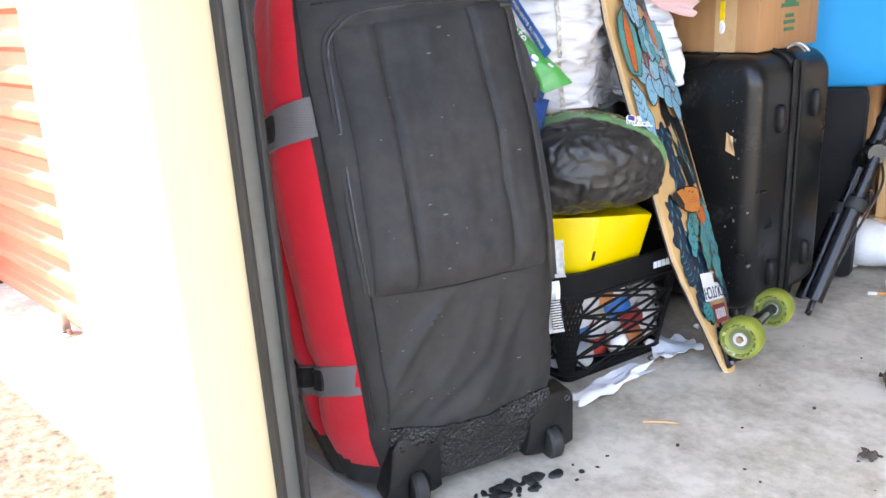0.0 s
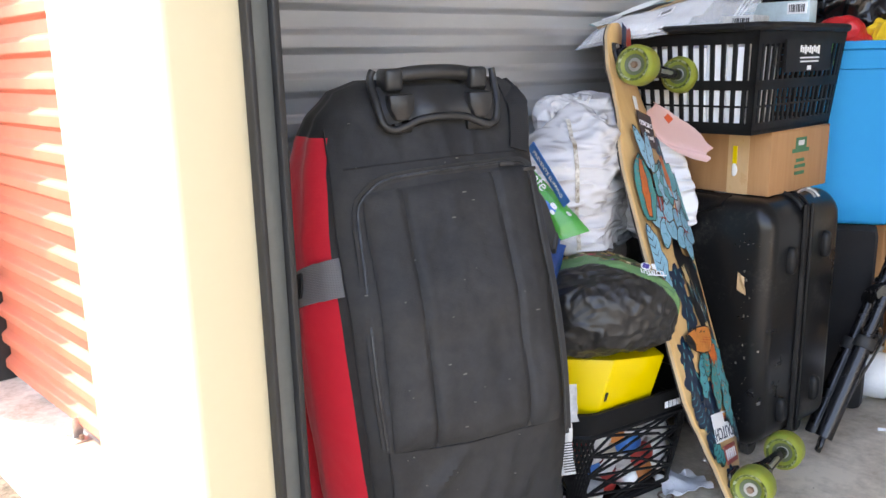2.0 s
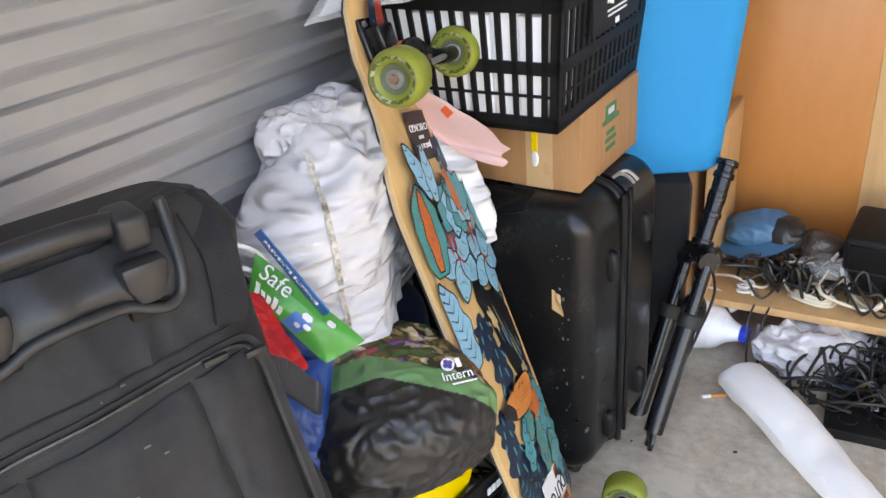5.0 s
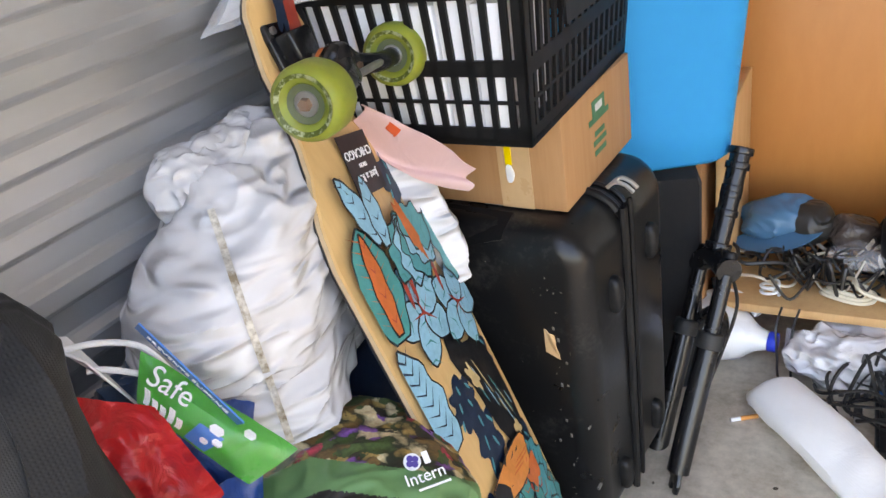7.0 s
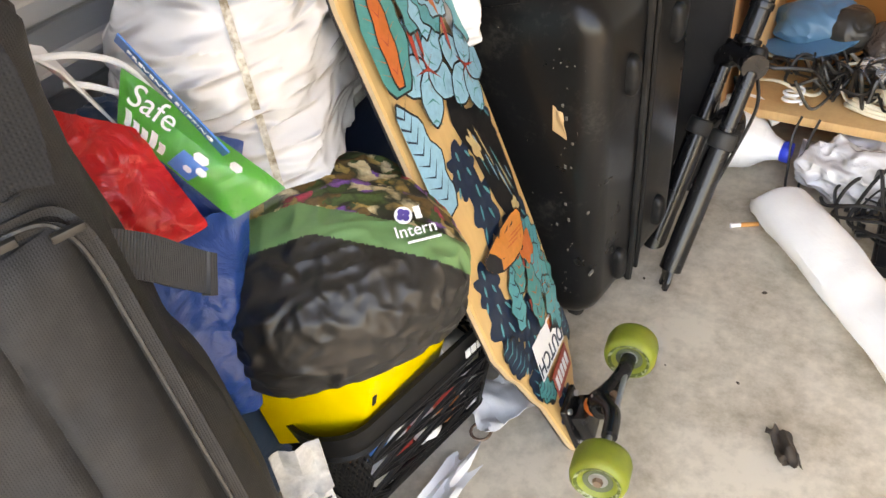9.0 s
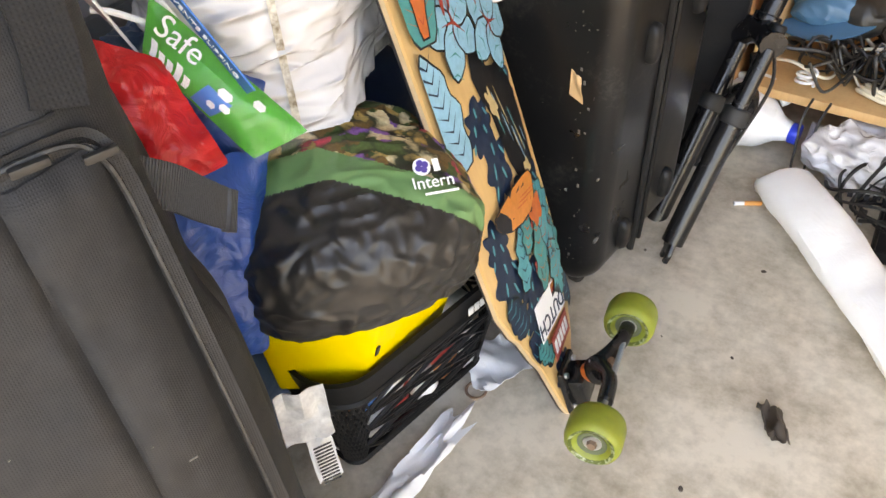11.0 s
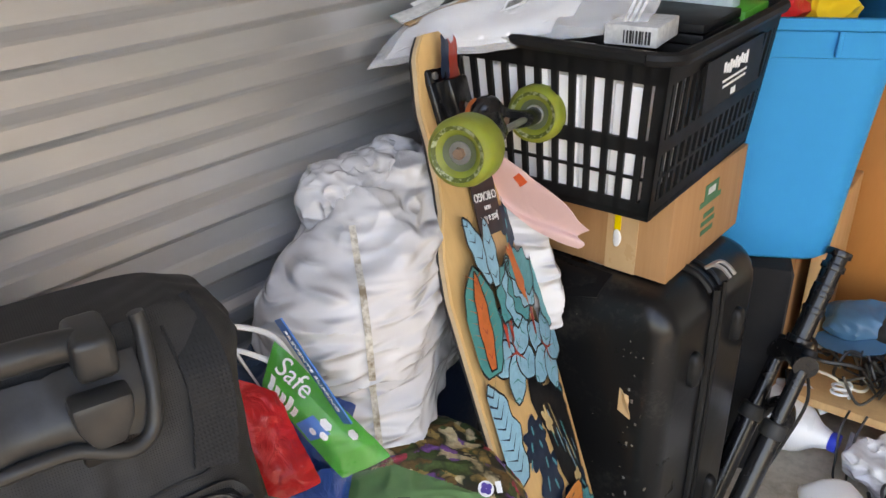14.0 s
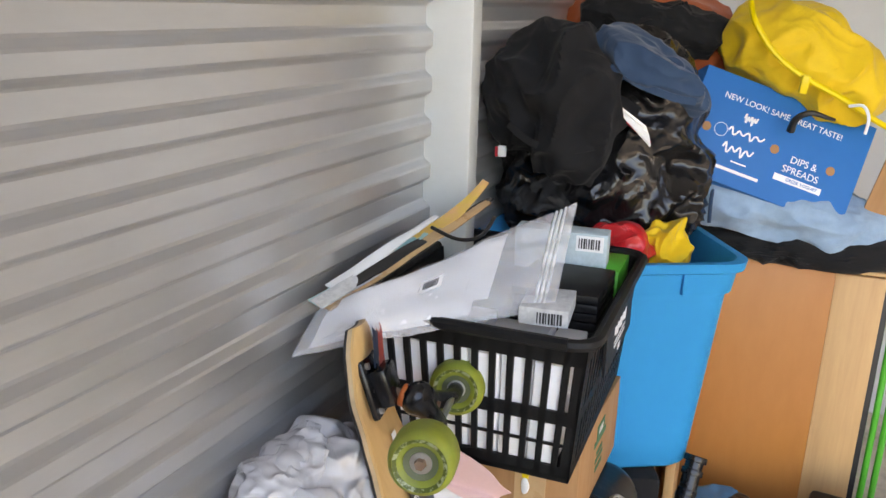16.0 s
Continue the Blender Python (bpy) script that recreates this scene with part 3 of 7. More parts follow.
link(M_RIB, _bp.outputs["Normal"], M_RIB.node_tree.nodes["Principled BSDF"].inputs["Normal"])


def duffel_bag():
    d = thing("duffel_bag", frame_of((-0.735, 0.78, 0), (0.355, 0.935, 0), (0, 0, 1)), "large black and red wheeled duffel bag standing against the wall", "duffel bag")
    front = ((0.02, 0.012), (0.1, -0.004), (0.2, -0.022), (0.35, -0.030), (0.5, -0.004), (0.65, 0.055), (0.76, 0.100), (0.80, 0.125), (0.83, 0.15))
    left = ((0.02, -0.170), (0.12, -0.196), (0.22, -0.208), (0.37, -0.222), (0.55, -0.232), (0.68, -0.222), (0.72, -0.214), (0.75, -0.202), (0.785, -0.170), (0.80, -0.130))
    right = ((0.02, 0.108), (0.17, 0.114), (0.35, 0.107), (0.42, 0.105), (0.5, 0.103), (0.6, 0.100), (0.68, 0.101), (0.72, 0.106), (0.765, 0.116), (0.785, 0.105), (0.80, 0.075))
    deep = ((0.02, 0.20), (0.2, 0.26), (0.4, 0.26), (0.55, 0.215), (0.66, 0.16), (0.74, 0.115), (0.78, 0.085), (0.80, 0.06))

    def folds(x, z):
        """Slack cloth: long slanting folds under the pocket, puckers above it, small ripples all over."""
        low = max(0, min(1, (0.335 - z) / 0.05)) * max(0, min(1, (z - 0.06) / 0.05))
        high = max(0, min(1, (z - 0.675) / 0.03))
        a, b = x * 0.80 - z * 0.60, x * 0.60 + z * 0.80
        s = -0.020 * low * max(0, 0.5 - abs(noise.noise(Vector((a * 9 + 0.7, b * 3.2, 1.3)))) * 1.9)
        s += -0.009 * low * max(0, 0.4 - abs(noise.noise(Vector((a * 22, b * 7, 4.1)))) * 1.8)
        s += -0.009 * high * max(0, 0.4 - abs(noise.noise(Vector((x * 24, z * 13 + x * 6, 2.2)))) * 1.7)
        s += 0.006 * noise.noise(Vector((x * 9, z * 9, 3.0))) + 0.0022 * noise.noise(Vector((x * 34, z * 26, 7.0)))
        return s - 0.0012 * (0.4 - abs(noise.noise(Vector((x * 60, z * 40, 9.0)))))

    def surf(x, z, off=0.0):
        f = interp(front, z)
        l, r = interp(left, z), interp(right, z)
        m = (x - (l + r) / 2) / ((r - l) / 2)
        return Vector((x, f - 0.016 * (1 - min(1, m * m)) + 0.02 * max(0, abs(m) - 0.8) + folds(x, z) - off, z))

    def bulge(v, z):
        b = math.sin(math.pi * v) * 0.046 * max(0.1, min(1, (0.78 - z) / 0.3))
        b -= 0.016 * math.exp(-((v - 0.36 - 0.10 * (z - 0.4)) / 0.035) ** 2) * max(0, min(1, (0.62 - z) / 0.2))
        for zs in (0.560, 0.215):
            b -= 0.010 * math.exp(-((z - zs + 0.05 * v) / 0.030) ** 2) * min(1, v / 0.1)
        return b + 0.006 * noise.noise(Vector((v * 5, z * 9, 5.0))) * min(1, v / 0.1)

    def side(v, z, off=0.0):
        f, l, r, dp = interp(front, z), interp(left, z), interp(right, z), interp(deep, z)
        u = 0.16 - math.sqrt(max(0, 0.0256 - (0.16 - v) ** 2)) if v < 0.16 else 0.0
        m = abs((u - 0.5) * 2)
        return Vector((l + (r - l) * u - (bulge(v, z) * m if v >= 0.2 else bulge(v, z) * m * v / 0.2) - off, f + dp * v - (off if v < 0.1 else 0), z))

    rings, zs = [], [0.02 + 0.78 * (i / 110) for i in range(111)]
    for z in zs:
        f, l, r, dp = interp(front, z), interp(left, z), interp(right, z), interp(deep, z)
        ring = []
        for u, v in rounded_ring(0, 1, 0, 1, 0.16, 5):
            x, y = l + (r - l) * u, f + dp * v
            m = (u - 0.5) * 2
            k = min(1, v / 0.2)
            y += (-0.016 * (1 - min(1, m * m)) + folds(x, z)) * (1 - k)
            b = bulge(v, z) * k
            x += (-b if u < 0.5 else b * 0.75) * abs(m)
            ring.append((x, y, z))
        rings.append(ring)
    whole = loft(rings)
    unit = rounded_ring(0, 1, 0, 1, 0.16, 5)
    count = len(unit)
    red = bmesh.new()
    black = bmesh.new()
    for target, want in ((black, False), (red, True)):
        maps = {}
        for k, fc in enumerate(whole.faces):
            row, i = divmod(k, count)
            u, v = unit[i % count]
            is_red = row < len(zs) - 1 and u < 0.3 and 0.055 < v < 0.80 and 0.05 + 0.16 * max(0, v - 0.15) < zs[min(row, len(zs) - 1)] < 0.725
            if is_red == want:
                target.faces.new([maps[q] if q in maps else maps.setdefault(q, target.verts.new(q.co)) for q in fc.verts])
    whole.free()
    part("body", black, M_BLACKCLOTH, d, "black nylon back panel with dusty marks")
    part("side_panel", red, M_REDCLOTH, d, "bright red nylon side")

    # the padded pocket with its zip
    def pad(u, v):
        x = -0.166 + 0.246 * u
        z = 0.333 + (0.325 + 0.02 * u) * v
        e = min(u, 1 - u, v, 1 - v)
        puff = 0.009 * min(1, e / 0.10) ** 0.6
        for c in (0.24, 0.80):
            puff -= 0.006 * math.exp(-((u - c + 0.03 * v) / 0.018) ** 2)
        puff += 0.0022 * noise.noise(Vector((x * 22, z * 11, 1.0))) + 0.0014 * noise.noise(Vector((x * 50, z * 50, 6.0)))
        return surf(x, z, 0.002 + puff)

    part("pocket", sheet(60, 60, pad, 0.003), M_BLACKCLOTH, d)
    zip_line = [(-0.172, 0.334), (-0.178, 0.44), (-0.176, 0.56), (-0.172, 0.63), (-0.158, 0.654), (-0.126, 0.672), (-0.05, 0.679), (0.02, 0.681), (0.055, 0.682), (0.076, 0.678), (0.086, 0.664), (0.090, 0.64), (0.091, 0.6), (0.093, 0.5), (0.096, 0.4), (0.100, 0.30)]
    for dx, dz in ((0.0, 0.0), (-0.007, 0.006)):
        part("zip_tape", tube([surf(x + dx * (1 if x < 0 else -0.6), z + dz, 0.0015) for x, z in zip_line], 0, flat=(0.006, 0.0012, (0, -1, 0))), M_BLACKCLOTH, d)
    z1 = part("zip", tube([surf(x - 0.003, z + 0.003, 0.003) for x, z in zip_line], 0.0019, 6), M_ZIP, d, "black coil zip with a dull sheen")
    for x, z, ln in ((0.046, 0.6835, 0.011), (0.082, 0.674, 0.010)):
        p = surf(x, z, 0.007)
        part("zip_pull", block(p.x - ln, p.x + ln, p.y - 0.003, p.y + 0.002, p.z - 0.0028, p.z + 0.0028, 0.0012), M_HANDLE, z1, "dull dark zip pull")
    for pts in ([(-0.158, 0.331), (-0.06, 0.329), (0.075, 0.331)], [(-0.172, 0.331), (-0.166, 0.24), (-0.157, 0.135)], [(-0.200, 0.74), (-0.206, 0.6), (-0.204, 0.45), (-0.196, 0.3), (-0.180, 0.14)], [(-0.185, 0.690), (-0.06, 0.697), (0.07, 0.698)], [(0.066, 0.79), (0.072, 0.74), (0.074, 0.70)]):
        part("seam", tube([surf(q.x, q.z, 0.0003) for q in smooth_path([(x, 0, z) for x, z in pts], 10)], 0.0013, 6, steps=1), M_DARKWEB, d)
    # dusty specks and scuffs
    rnd = random.Random(4)
    for i in range(55):
        x, z = rnd.uniform(-0.19, 0.07), rnd.uniform(0.12, 0.77)
        s = rnd.choice((0.0004, 0.0005, 0.0007, 0.0010))
        p = pad((x + 0.166) / 0.246, (z - 0.333) / 0.335) if 0.345 < z < 0.655 and -0.15 < x < 0.07 else surf(x, z, 0.0)
        part("speck", block(p.x - s, p.x + s * rnd.uniform(1, 5), p.y - 0.0022, p.y, p.z - s * 0.6, p.z + s * 0.8), M_DUST, d, smooth=False)
    # the rubbed grip patch at the foot
    part("foot_patch", sheet(40, 16, lambda u, v: surf(-0.157 + 0.250 * u, 0.022 + (0.108 - 0.010 * math.sin(3.1 * u)) * v, 0.0022), 0.003), M_GRIP, d, "black honeycomb rubber patch")
    for cx in (-0.122, 0.106):
        h0 = surf(cx, 0.07)
        hs = part("wheel_housing", outline([(cx - 0.052, 0.018), (cx - 0.044, 0.040), (cx - 0.036, 0.098), (cx - 0.026, 0.112), (cx + 0.028, 0.112), (cx + 0.037, 0.100), (cx + 0.036, 0.020), (cx + 0.016, 0.014), (cx + 0.014, 0.044), (cx + 0.007, 0.054), (cx - 0.007, 0.054), (cx - 0.014, 0.044), (cx - 0.016, 0.012)], 0.045, 0.004), M_PLASTIC, d, "black moulded wheel housing")
        hs.location = (0, h0.y - 0.014, 0)
        w = part("wheel", spin([(0, -0.011), (0.022, -0.011), (0.026, -0.007), (0.026, 0.007), (0.022, 0.011), (0, 0.011)], 28), M_RUBBER, hs, "worn black rubber wheel")
        w.matrix_local = pose(cx, 0.008, 0.0265, 0, 90, 0)
        for dx, dz in ((-0.022, 0.098), (0.024, 0.098)):
            s = part("rivet", spin([(0, -0.003), (0.004, -0.002), (0.004, 0.002)], 12), M_METAL, hs)
            s.matrix_local = pose(cx + dx, -0.001, dz, 90, 0, 0)
    # the pull-out handle: arched plate, rim, two lower and two upper brackets, grip
    part("handle_tray", sheet(24, 8, lambda u, v: surf(-0.124 + 0.166 * u, 0.738 + 0.014 * math.sin(math.pi * u) ** 0.6 + (0.052 - 0.014 * math.sin(math.pi * u) ** 0.6) * v, 0.008 + 0.003 * math.sin(math.pi * v)), 0.006), M_HANDLE, d, "dull black plastic handle plate")
    rim = [(-0.126, 0.814), (-0.131, 0.80), (-0.131, 0.765), (-0.126, 0.744), (-0.112, 0.737), (-0.095, 0.741), (-0.075, 0.749), (-0.042, 0.752), (-0.008, 0.750), (0.010, 0.743), (0.026, 0.738), (0.040, 0.744), (0.046, 0.765), (0.050, 0.80), (0.049, 0.813)]
    part("handle_rim", tube([surf(x, min(z, 0.79), 0.014) + Vector((0, 0.3 * max(0, z - 0.79), max(0, z - 0.79))) for x, z in rim], 0.0052, 10), M_HANDLE, d, "rounded black plastic rim")
    for x, t in ((-0.101, -1), (0.014, 1)):
        p = surf(x, 0.762)
        low = outline([(x - 0.019, 0.783), (x - 0.017, 0.764), (x - 0.009, 0.748), (x + 0.009, 0.748), (x + 0.017, 0.764), (x + 0.019, 0.783)], 0.022, 0.005)
        part("bracket", low, M_HANDLE, d, "black plastic socket").location = (0, p.y - 0.027, 0)
        q = surf(x, 0.79)
        part("bracket_cap", block(x + t * 0.004 - 0.013, x + t * 0.004 + 0.013, q.y - 0.030, q.y + 0.012, 0.786, 0.816, 0.006, 3), M_HANDLE, d, "glossy black plastic cap")
        part("lug", block(x - t * 0.004 - 0.013, x - t * 0.004 + 0.013, p.y - 0.016, p.y + 0.004, 0.731, 0.746, 0.003), M_PLASTIC, d)
    g = surf(-0.04, 0.79)
    part("grip", tube([(-0.094, g.y - 0.006, 0.806), (-0.07, g.y - 0.008, 0.809), (-0.04, g.y - 0.009, 0.810), (-0.01, g.y - 0.008, 0.809), (0.010, g.y - 0.006, 0.806)], 0.0105, 14), M_HANDLE, d)

    # side straps with buckles, lying on the red side
    for z in (0.560, 0.215):
        st = part("compression_strap", sheet(30, 4, lambda u, v: side(0.02 + 0.56 * u, z - 0.024 + 0.046 * v - 0.05 * u, 0.003), 0.003), M_WEB, d, "grey webbing strap")
        part("strap_tape", sheet(20, 3, lambda u, v: side(0.20 + 0.42 * u, z - 0.030 + 0.030 * v - 0.03 * u, 0.007), 0.003), M_DARKWEB, st, "dark webbing laid over the strap")
        q = side(0.52, z - 0.03, 0.012)
        part("buckle", block(q.x - 0.008, q.x + 0.006, q.y - 0.02, q.y + 0.03, q.z - 0.020, q.z + 0.020, 0.004), M_PLASTIC, st, "black plastic buckle")
        part("strap_tail", tube([q + Vector((-0.004, 0.02, 0)), q + Vector((-0.022, 0.035, -0.03)), q + Vector((-0.026, 0.045, -0.08)), q + Vector((-0.018, 0.045, -0.12))], 0, flat=(0.026, 0.003, (-1, 0.3, 0))), M_DARKWEB, st)
    # loose wide strap at the other side
    part("loose_strap", tube([(0.080, 0.07, 0.65), (0.118, 0.082, 0.613), (0.140, 0.098, 0.580), (0.166, 0.120, 0.540)], 0, flat=(0.031, 0.004, (0.3, -1, 0.6))), M_RIB, d, "ribbed grey webbing strap end")
    part("strap_hem", tube([(0.160, 0.113, 0.549), (0.1665, 0.1185, 0.540)], 0, flat=(0.032, 0.007, (0.3, -1, 0.6))), M_RIB, d)
    part("top_strap", tube([surf(0.078, 0.785, 0.004) + Vector((0, 0.03, 0.008)), surf(0.084, 0.765, 0.004), surf(0.082, 0.73, 0.005), surf(0.074, 0.70, 0.004)], 0, flat=(0.03, 0.004, (0, -1, 0))), M_DARKWEB, d)


M_ZIP = worn("zip_coil", (0.02, 0.02, 0.021), (0.12, 0.12, 0.12), 0.4, 0.3, 60.0, 300.0, 0.7, 0.3)
M_GRIP = material("honeycomb_rubber", (0.014, 0.014, 0.014), 0.5)
_co = node(M_GRIP, "ShaderNodeTexCoord")
_vo = node(M_GRIP, "ShaderNodeTexVoronoi", Scale=190.0)
_bp = node(M_GRIP, "ShaderNodeBump", Strength=1.0, Distance=0.004)
link(M_GRIP, _co.outputs["Object"], _vo.inputs["Vector"])
link(M_GRIP, _vo.outputs["Distance"], _bp.inputs["Height"])
link(M_GRIP, _bp.outputs["Normal"], M_GRIP.node_tree.nodes["Principled BSDF"].inputs["Normal"])
duffel_bag()


# ---- longboard ----
M_RINGPRINT = worn("wheel_print", (0.07, 0.09, 0.01), (0.36, 0.39, 0.24), 0.5, 0.0, 90.0, 260.0, 0.9, 0.0, 0.4, (0.5, 0.56))


def colour(name, c, rough=0.42):
    return worn(name, c, tuple(x * 0.6 for x in c), rough, 0.0, 35.0, 140.0, 0.7, 0.0)


def longboard():
    lb = thing("longboard", frame_of((-0.606, 1.272, 0.004), (-0.174, 0.981, -0.105), (-0.3545, 0.0437, 0.934)), "maple longboard with tropical print and green wheels, leaning upright", "longboard")
    CX = 0.047

    def half(z):
        return interp(((0.0, 0.016), (0.02, 0.024), (0.06, 0.028), (0.093, 0.032), (0.13, 0.050), (0.158, 0.060), (0.20, 0.086), (0.235, 0.101), (0.30, 0.104), (0.47, 0.102), (0.66, 0.101), (0.70, 0.092), (0.73, 0.077), (0.76, 0.056), (0.79, 0.041), (0.83, 0.034), (0.88, 0.034), (0.926, 0.036), (0.945, 0.016)), z)

    def broad(z):
        """Half width on the far edge, whose waist sits nearer the foot."""
        return interp(((0.0, 0.022), (0.02, 0.034), (0.05, 0.052), (0.08, 0.085), (0.12, 0.108), (0.21, 0.117), (0.30, 0.120), (0.66, 0.120), (0.70, 0.114), (0.74, 0.100), (0.79, 0.084), (0.84, 0.076), (0.89, 0.072), (0.925, 0.052), (0.945, 0.024)), z)

    def drop(z):
        return interp(((0.0, -0.004), (0.10, 0.006), (0.16, 0.006), (0.22, 0.001), (0.28, 0.0), (0.70, 0.0), (0.75, 0.001), (0.80, 0.006), (0.86, 0.006), (0.945, -0.012)), z)

    for k, (y0, y1, mat, nm) in enumerate(((0.0, 0.0035, M_PLY, "deck_face"), (0.0035, 0.0085, M_PLYEDGE, "ply_core"), (0.0085, 0.012, M_PLY, "grip_face"))):
        rings = []
        zs = [0.945 * i / 80 for i in range(81)]
        for z in zs:
            hw, far, dy = half(z), broad(z), drop(z)
            ring = []
            grow = 0.0006 if k == 1 else 0.0
            for i in range(13):
                u = -1 + 2 * i / 12
                ring.append((CX + u * ((far if u > 0 else hw) + grow), y0 + dy + 0.006 * u * u, z))
            for i in range(12, -1, -1):
                u = -1 + 2 * i / 12
                ring.append((CX + u * ((far if u > 0 else hw) + grow), y1 + dy + 0.006 * u * u, z))
            rings.append(ring)
        part(nm, loft(rings), mat if k != 2 else M_BLACKINK, lb)

    inks = {n: colour("ink_" + n, c) for n, c in dict(pale=(0.24, 0.52, 0.66), teal=(0.03, 0.28, 0.27), navy=(0.006, 0.02, 0.05), orange=(0.62, 0.14, 0.03), black=(0.008, 0.008, 0.01), cream=(0.62, 0.45, 0.22), red=(0.42, 0.05, 0.03), amber=(0.70, 0.24, 0.05), sea=(0.05, 0.33, 0.36)).items()}

    layer = [0]

    def print_shape(nm, pts, ink):
        """A printed patch laid on the deck, bending with it."""
        layer[0] += 1
        lift = 0.00035 + 0.00003 * layer[0]
        bm = bmesh.new()
        cx, cz = sum(p[0] for p in pts) / len(pts), sum(p[1] for p in pts) / len(pts)

        def on(x, z):
            hw, far = half(z), broad(z)
            x = max(CX - hw + 0.001, min(CX + far - 0.001, x))
            u = (x - CX) / (far if x > CX else hw)
            return bm.verts.new((x, drop(z) + 0.006 * u * u - lift, z))
        c = on(cx, cz)
        mid = [on(cx + (x - cx) * 0.5, cz + (z - cz) * 0.5) for x, z in pts]
        out = [on(x, z) for x, z in pts]
        n = len(pts)
        for i in range(n):
            bm.faces.new((c, mid[i], mid[(i + 1) % n]))
            bm.faces.new((mid[i], out[i], out[(i + 1) % n], mid[(i + 1) % n]))
        bmesh.ops.recalc_face_normals(bm, faces=bm.faces[:])
        part(nm, bm, inks[ink], lb)

    def blobby(x, z, rx, rz, turn, seed, lobes=7, rough=0.3, n=44):
        pts = []
        for i in range(n):
            a = 2 * math.pi * i / n
            r = 1 + rough * math.sin(lobes * a + seed) * 0.5 + rough * noise.noise(Vector((math.cos(a) * 2.2, math.sin(a) * 2.2, seed)))
            p, q = rx * r * math.cos(a), rz * r * math.sin(a)
            t = radians(turn)
            pts.append((x + p * math.cos(t) - q * math.sin(t), z + p * math.sin(t) + q * math.cos(t)))
        return pts

    def leaf(x, z, long, wide, turn, ink, vein="black", strokes=7, wavy=0.12, seed=0):
        def body(grow):
            pts = []
            for s in (1, -1):
                for i in range(15):
                    t = i / 14 if s == 1 else 1 - i / 14
                    w = wide * math.sin(math.pi * min(1, 0.08 + t * 0.92)) ** 0.7 * (1 + wavy * math.sin(t * 19 + seed + s))
                    pts.append((s * (w + grow), (t - 0.5) * (long + 2 * grow)))
            a = radians(turn)
            return [(x + p * math.cos(a) - q * math.sin(a), z + p * math.sin(a) + q * math.cos(a)) for p, q in pts]
        print_shape("printed_outline", body(0.0022), "black")
        print_shape("printed_leaf", body(0), ink)
        a = radians(turn)
        for i in range(strokes):
            t = -0.38 + 0.76 * i / max(1, strokes - 1)
            for s in (-1, 1):
                p0, q0 = 0.0, t * long
                p1, q1 = s * wide * 0.7, t * long + long * 0.10
                w = 0.0013
                pts = [(p0, q0 - w), (p1, q1), (p0, q0 + w)]
                print_shape("printed_stroke", [(x + p * math.cos(a) - q * math.sin(a), z + p * math.sin(a) + q * math.cos(a)) for p, q in pts], vein)

    def flower(x, z, r, turn):
        for i in range(5):
            a = turn + 72 * i
            t = radians(a)
            leaf(x - math.sin(t) * r * 0.55, z + math.cos(t) * r * 0.55, r * 1.0, r * 0.36, a, "pale", "teal", 3, 0.03, i)
        for i in range(5):
            t = radians(turn + 72 * i)
            w = 0.0016
            print_shape("printed_stroke", [(x - w, z - w), (x - math.sin(t) * r * 0.5, z + math.cos(t) * r * 0.5), (x + w, z + w)], "red")

    # printed pattern, foot to head
    for x, z, rx, rz, tn, sd, ink in ((-0.012, 0.255, 0.030, 0.045, 10, 1, "navy"), (0.055, 0.215, 0.05, 0.030, -20, 2, "navy"), (-0.015, 0.312, 0.026, 0.030, 0, 3, "navy"), (0.110, 0.30, 0.045, 0.055, 0, 4, "navy"), (0.045, 0.382, 0.030, 0.045, 0, 5, "navy"), (0.030, 0.442, 0.034, 0.030, 20, 6, "navy"), (0.128, 0.448, 0.026, 0.036, 10, 7, "navy"), (0.13, 0.70, 0.03, 0.03, 0, 10, "navy"), (0.02, 0.185, 0.030, 0.022, 0, 22, "navy"), (0.055, 0.06, 0.026, 0.030, 0, 23, "navy")):
        print_shape("printed_patch", blobby(x, z, rx, rz, tn, sd), ink)
        for i in range(5):
            print_shape("printed_stroke", blobby(x + (i - 2) * rx * 0.35, z + ((i * 7) % 5 - 2) * rz * 0.28, 0.0022, rz * 0.22, 15 * (i - 2), sd + i, 2, 0.1, 10), "sea" if ink == "navy" else "cream")
    # the toucan: body, streaks, throat, beak
    print_shape("printed_bird", [(0.052, 0.512), (0.060, 0.524), (0.077, 0.519), (0.092, 0.488), (0.120, 0.478), (0.148, 0.452), (0.152, 0.414), (0.152, 0.372), (0.146, 0.336), (0.128, 0.318), (0.092, 0.336), (0.076, 0.372), (0.070, 0.410), (0.066, 0.440), (0.052, 0.468), (0.046, 0.491)], "black")
    for i in range(16):
        print_shape("printed_stroke", blobby(0.080 + 0.0040 * i + 0.004 * math.sin(i * 5), 0.445 - 0.006 * i + 0.016 * math.sin(i * 3.7), 0.0011, 0.022 + 0.010 * math.sin(i * 2.1), 14, i, 2, 0.1, 12), ("cream", "sea", "pale", "navy")[i % 4])
    print_shape("printed_patch", blobby(0.076, 0.448, 0.009, 0.020, 20, 35, 5, 0.4), "cream")
    print_shape("printed_patch", blobby(0.122, 0.338, 0.011, 0.012, 20, 36, 5, 0.4), "cream")
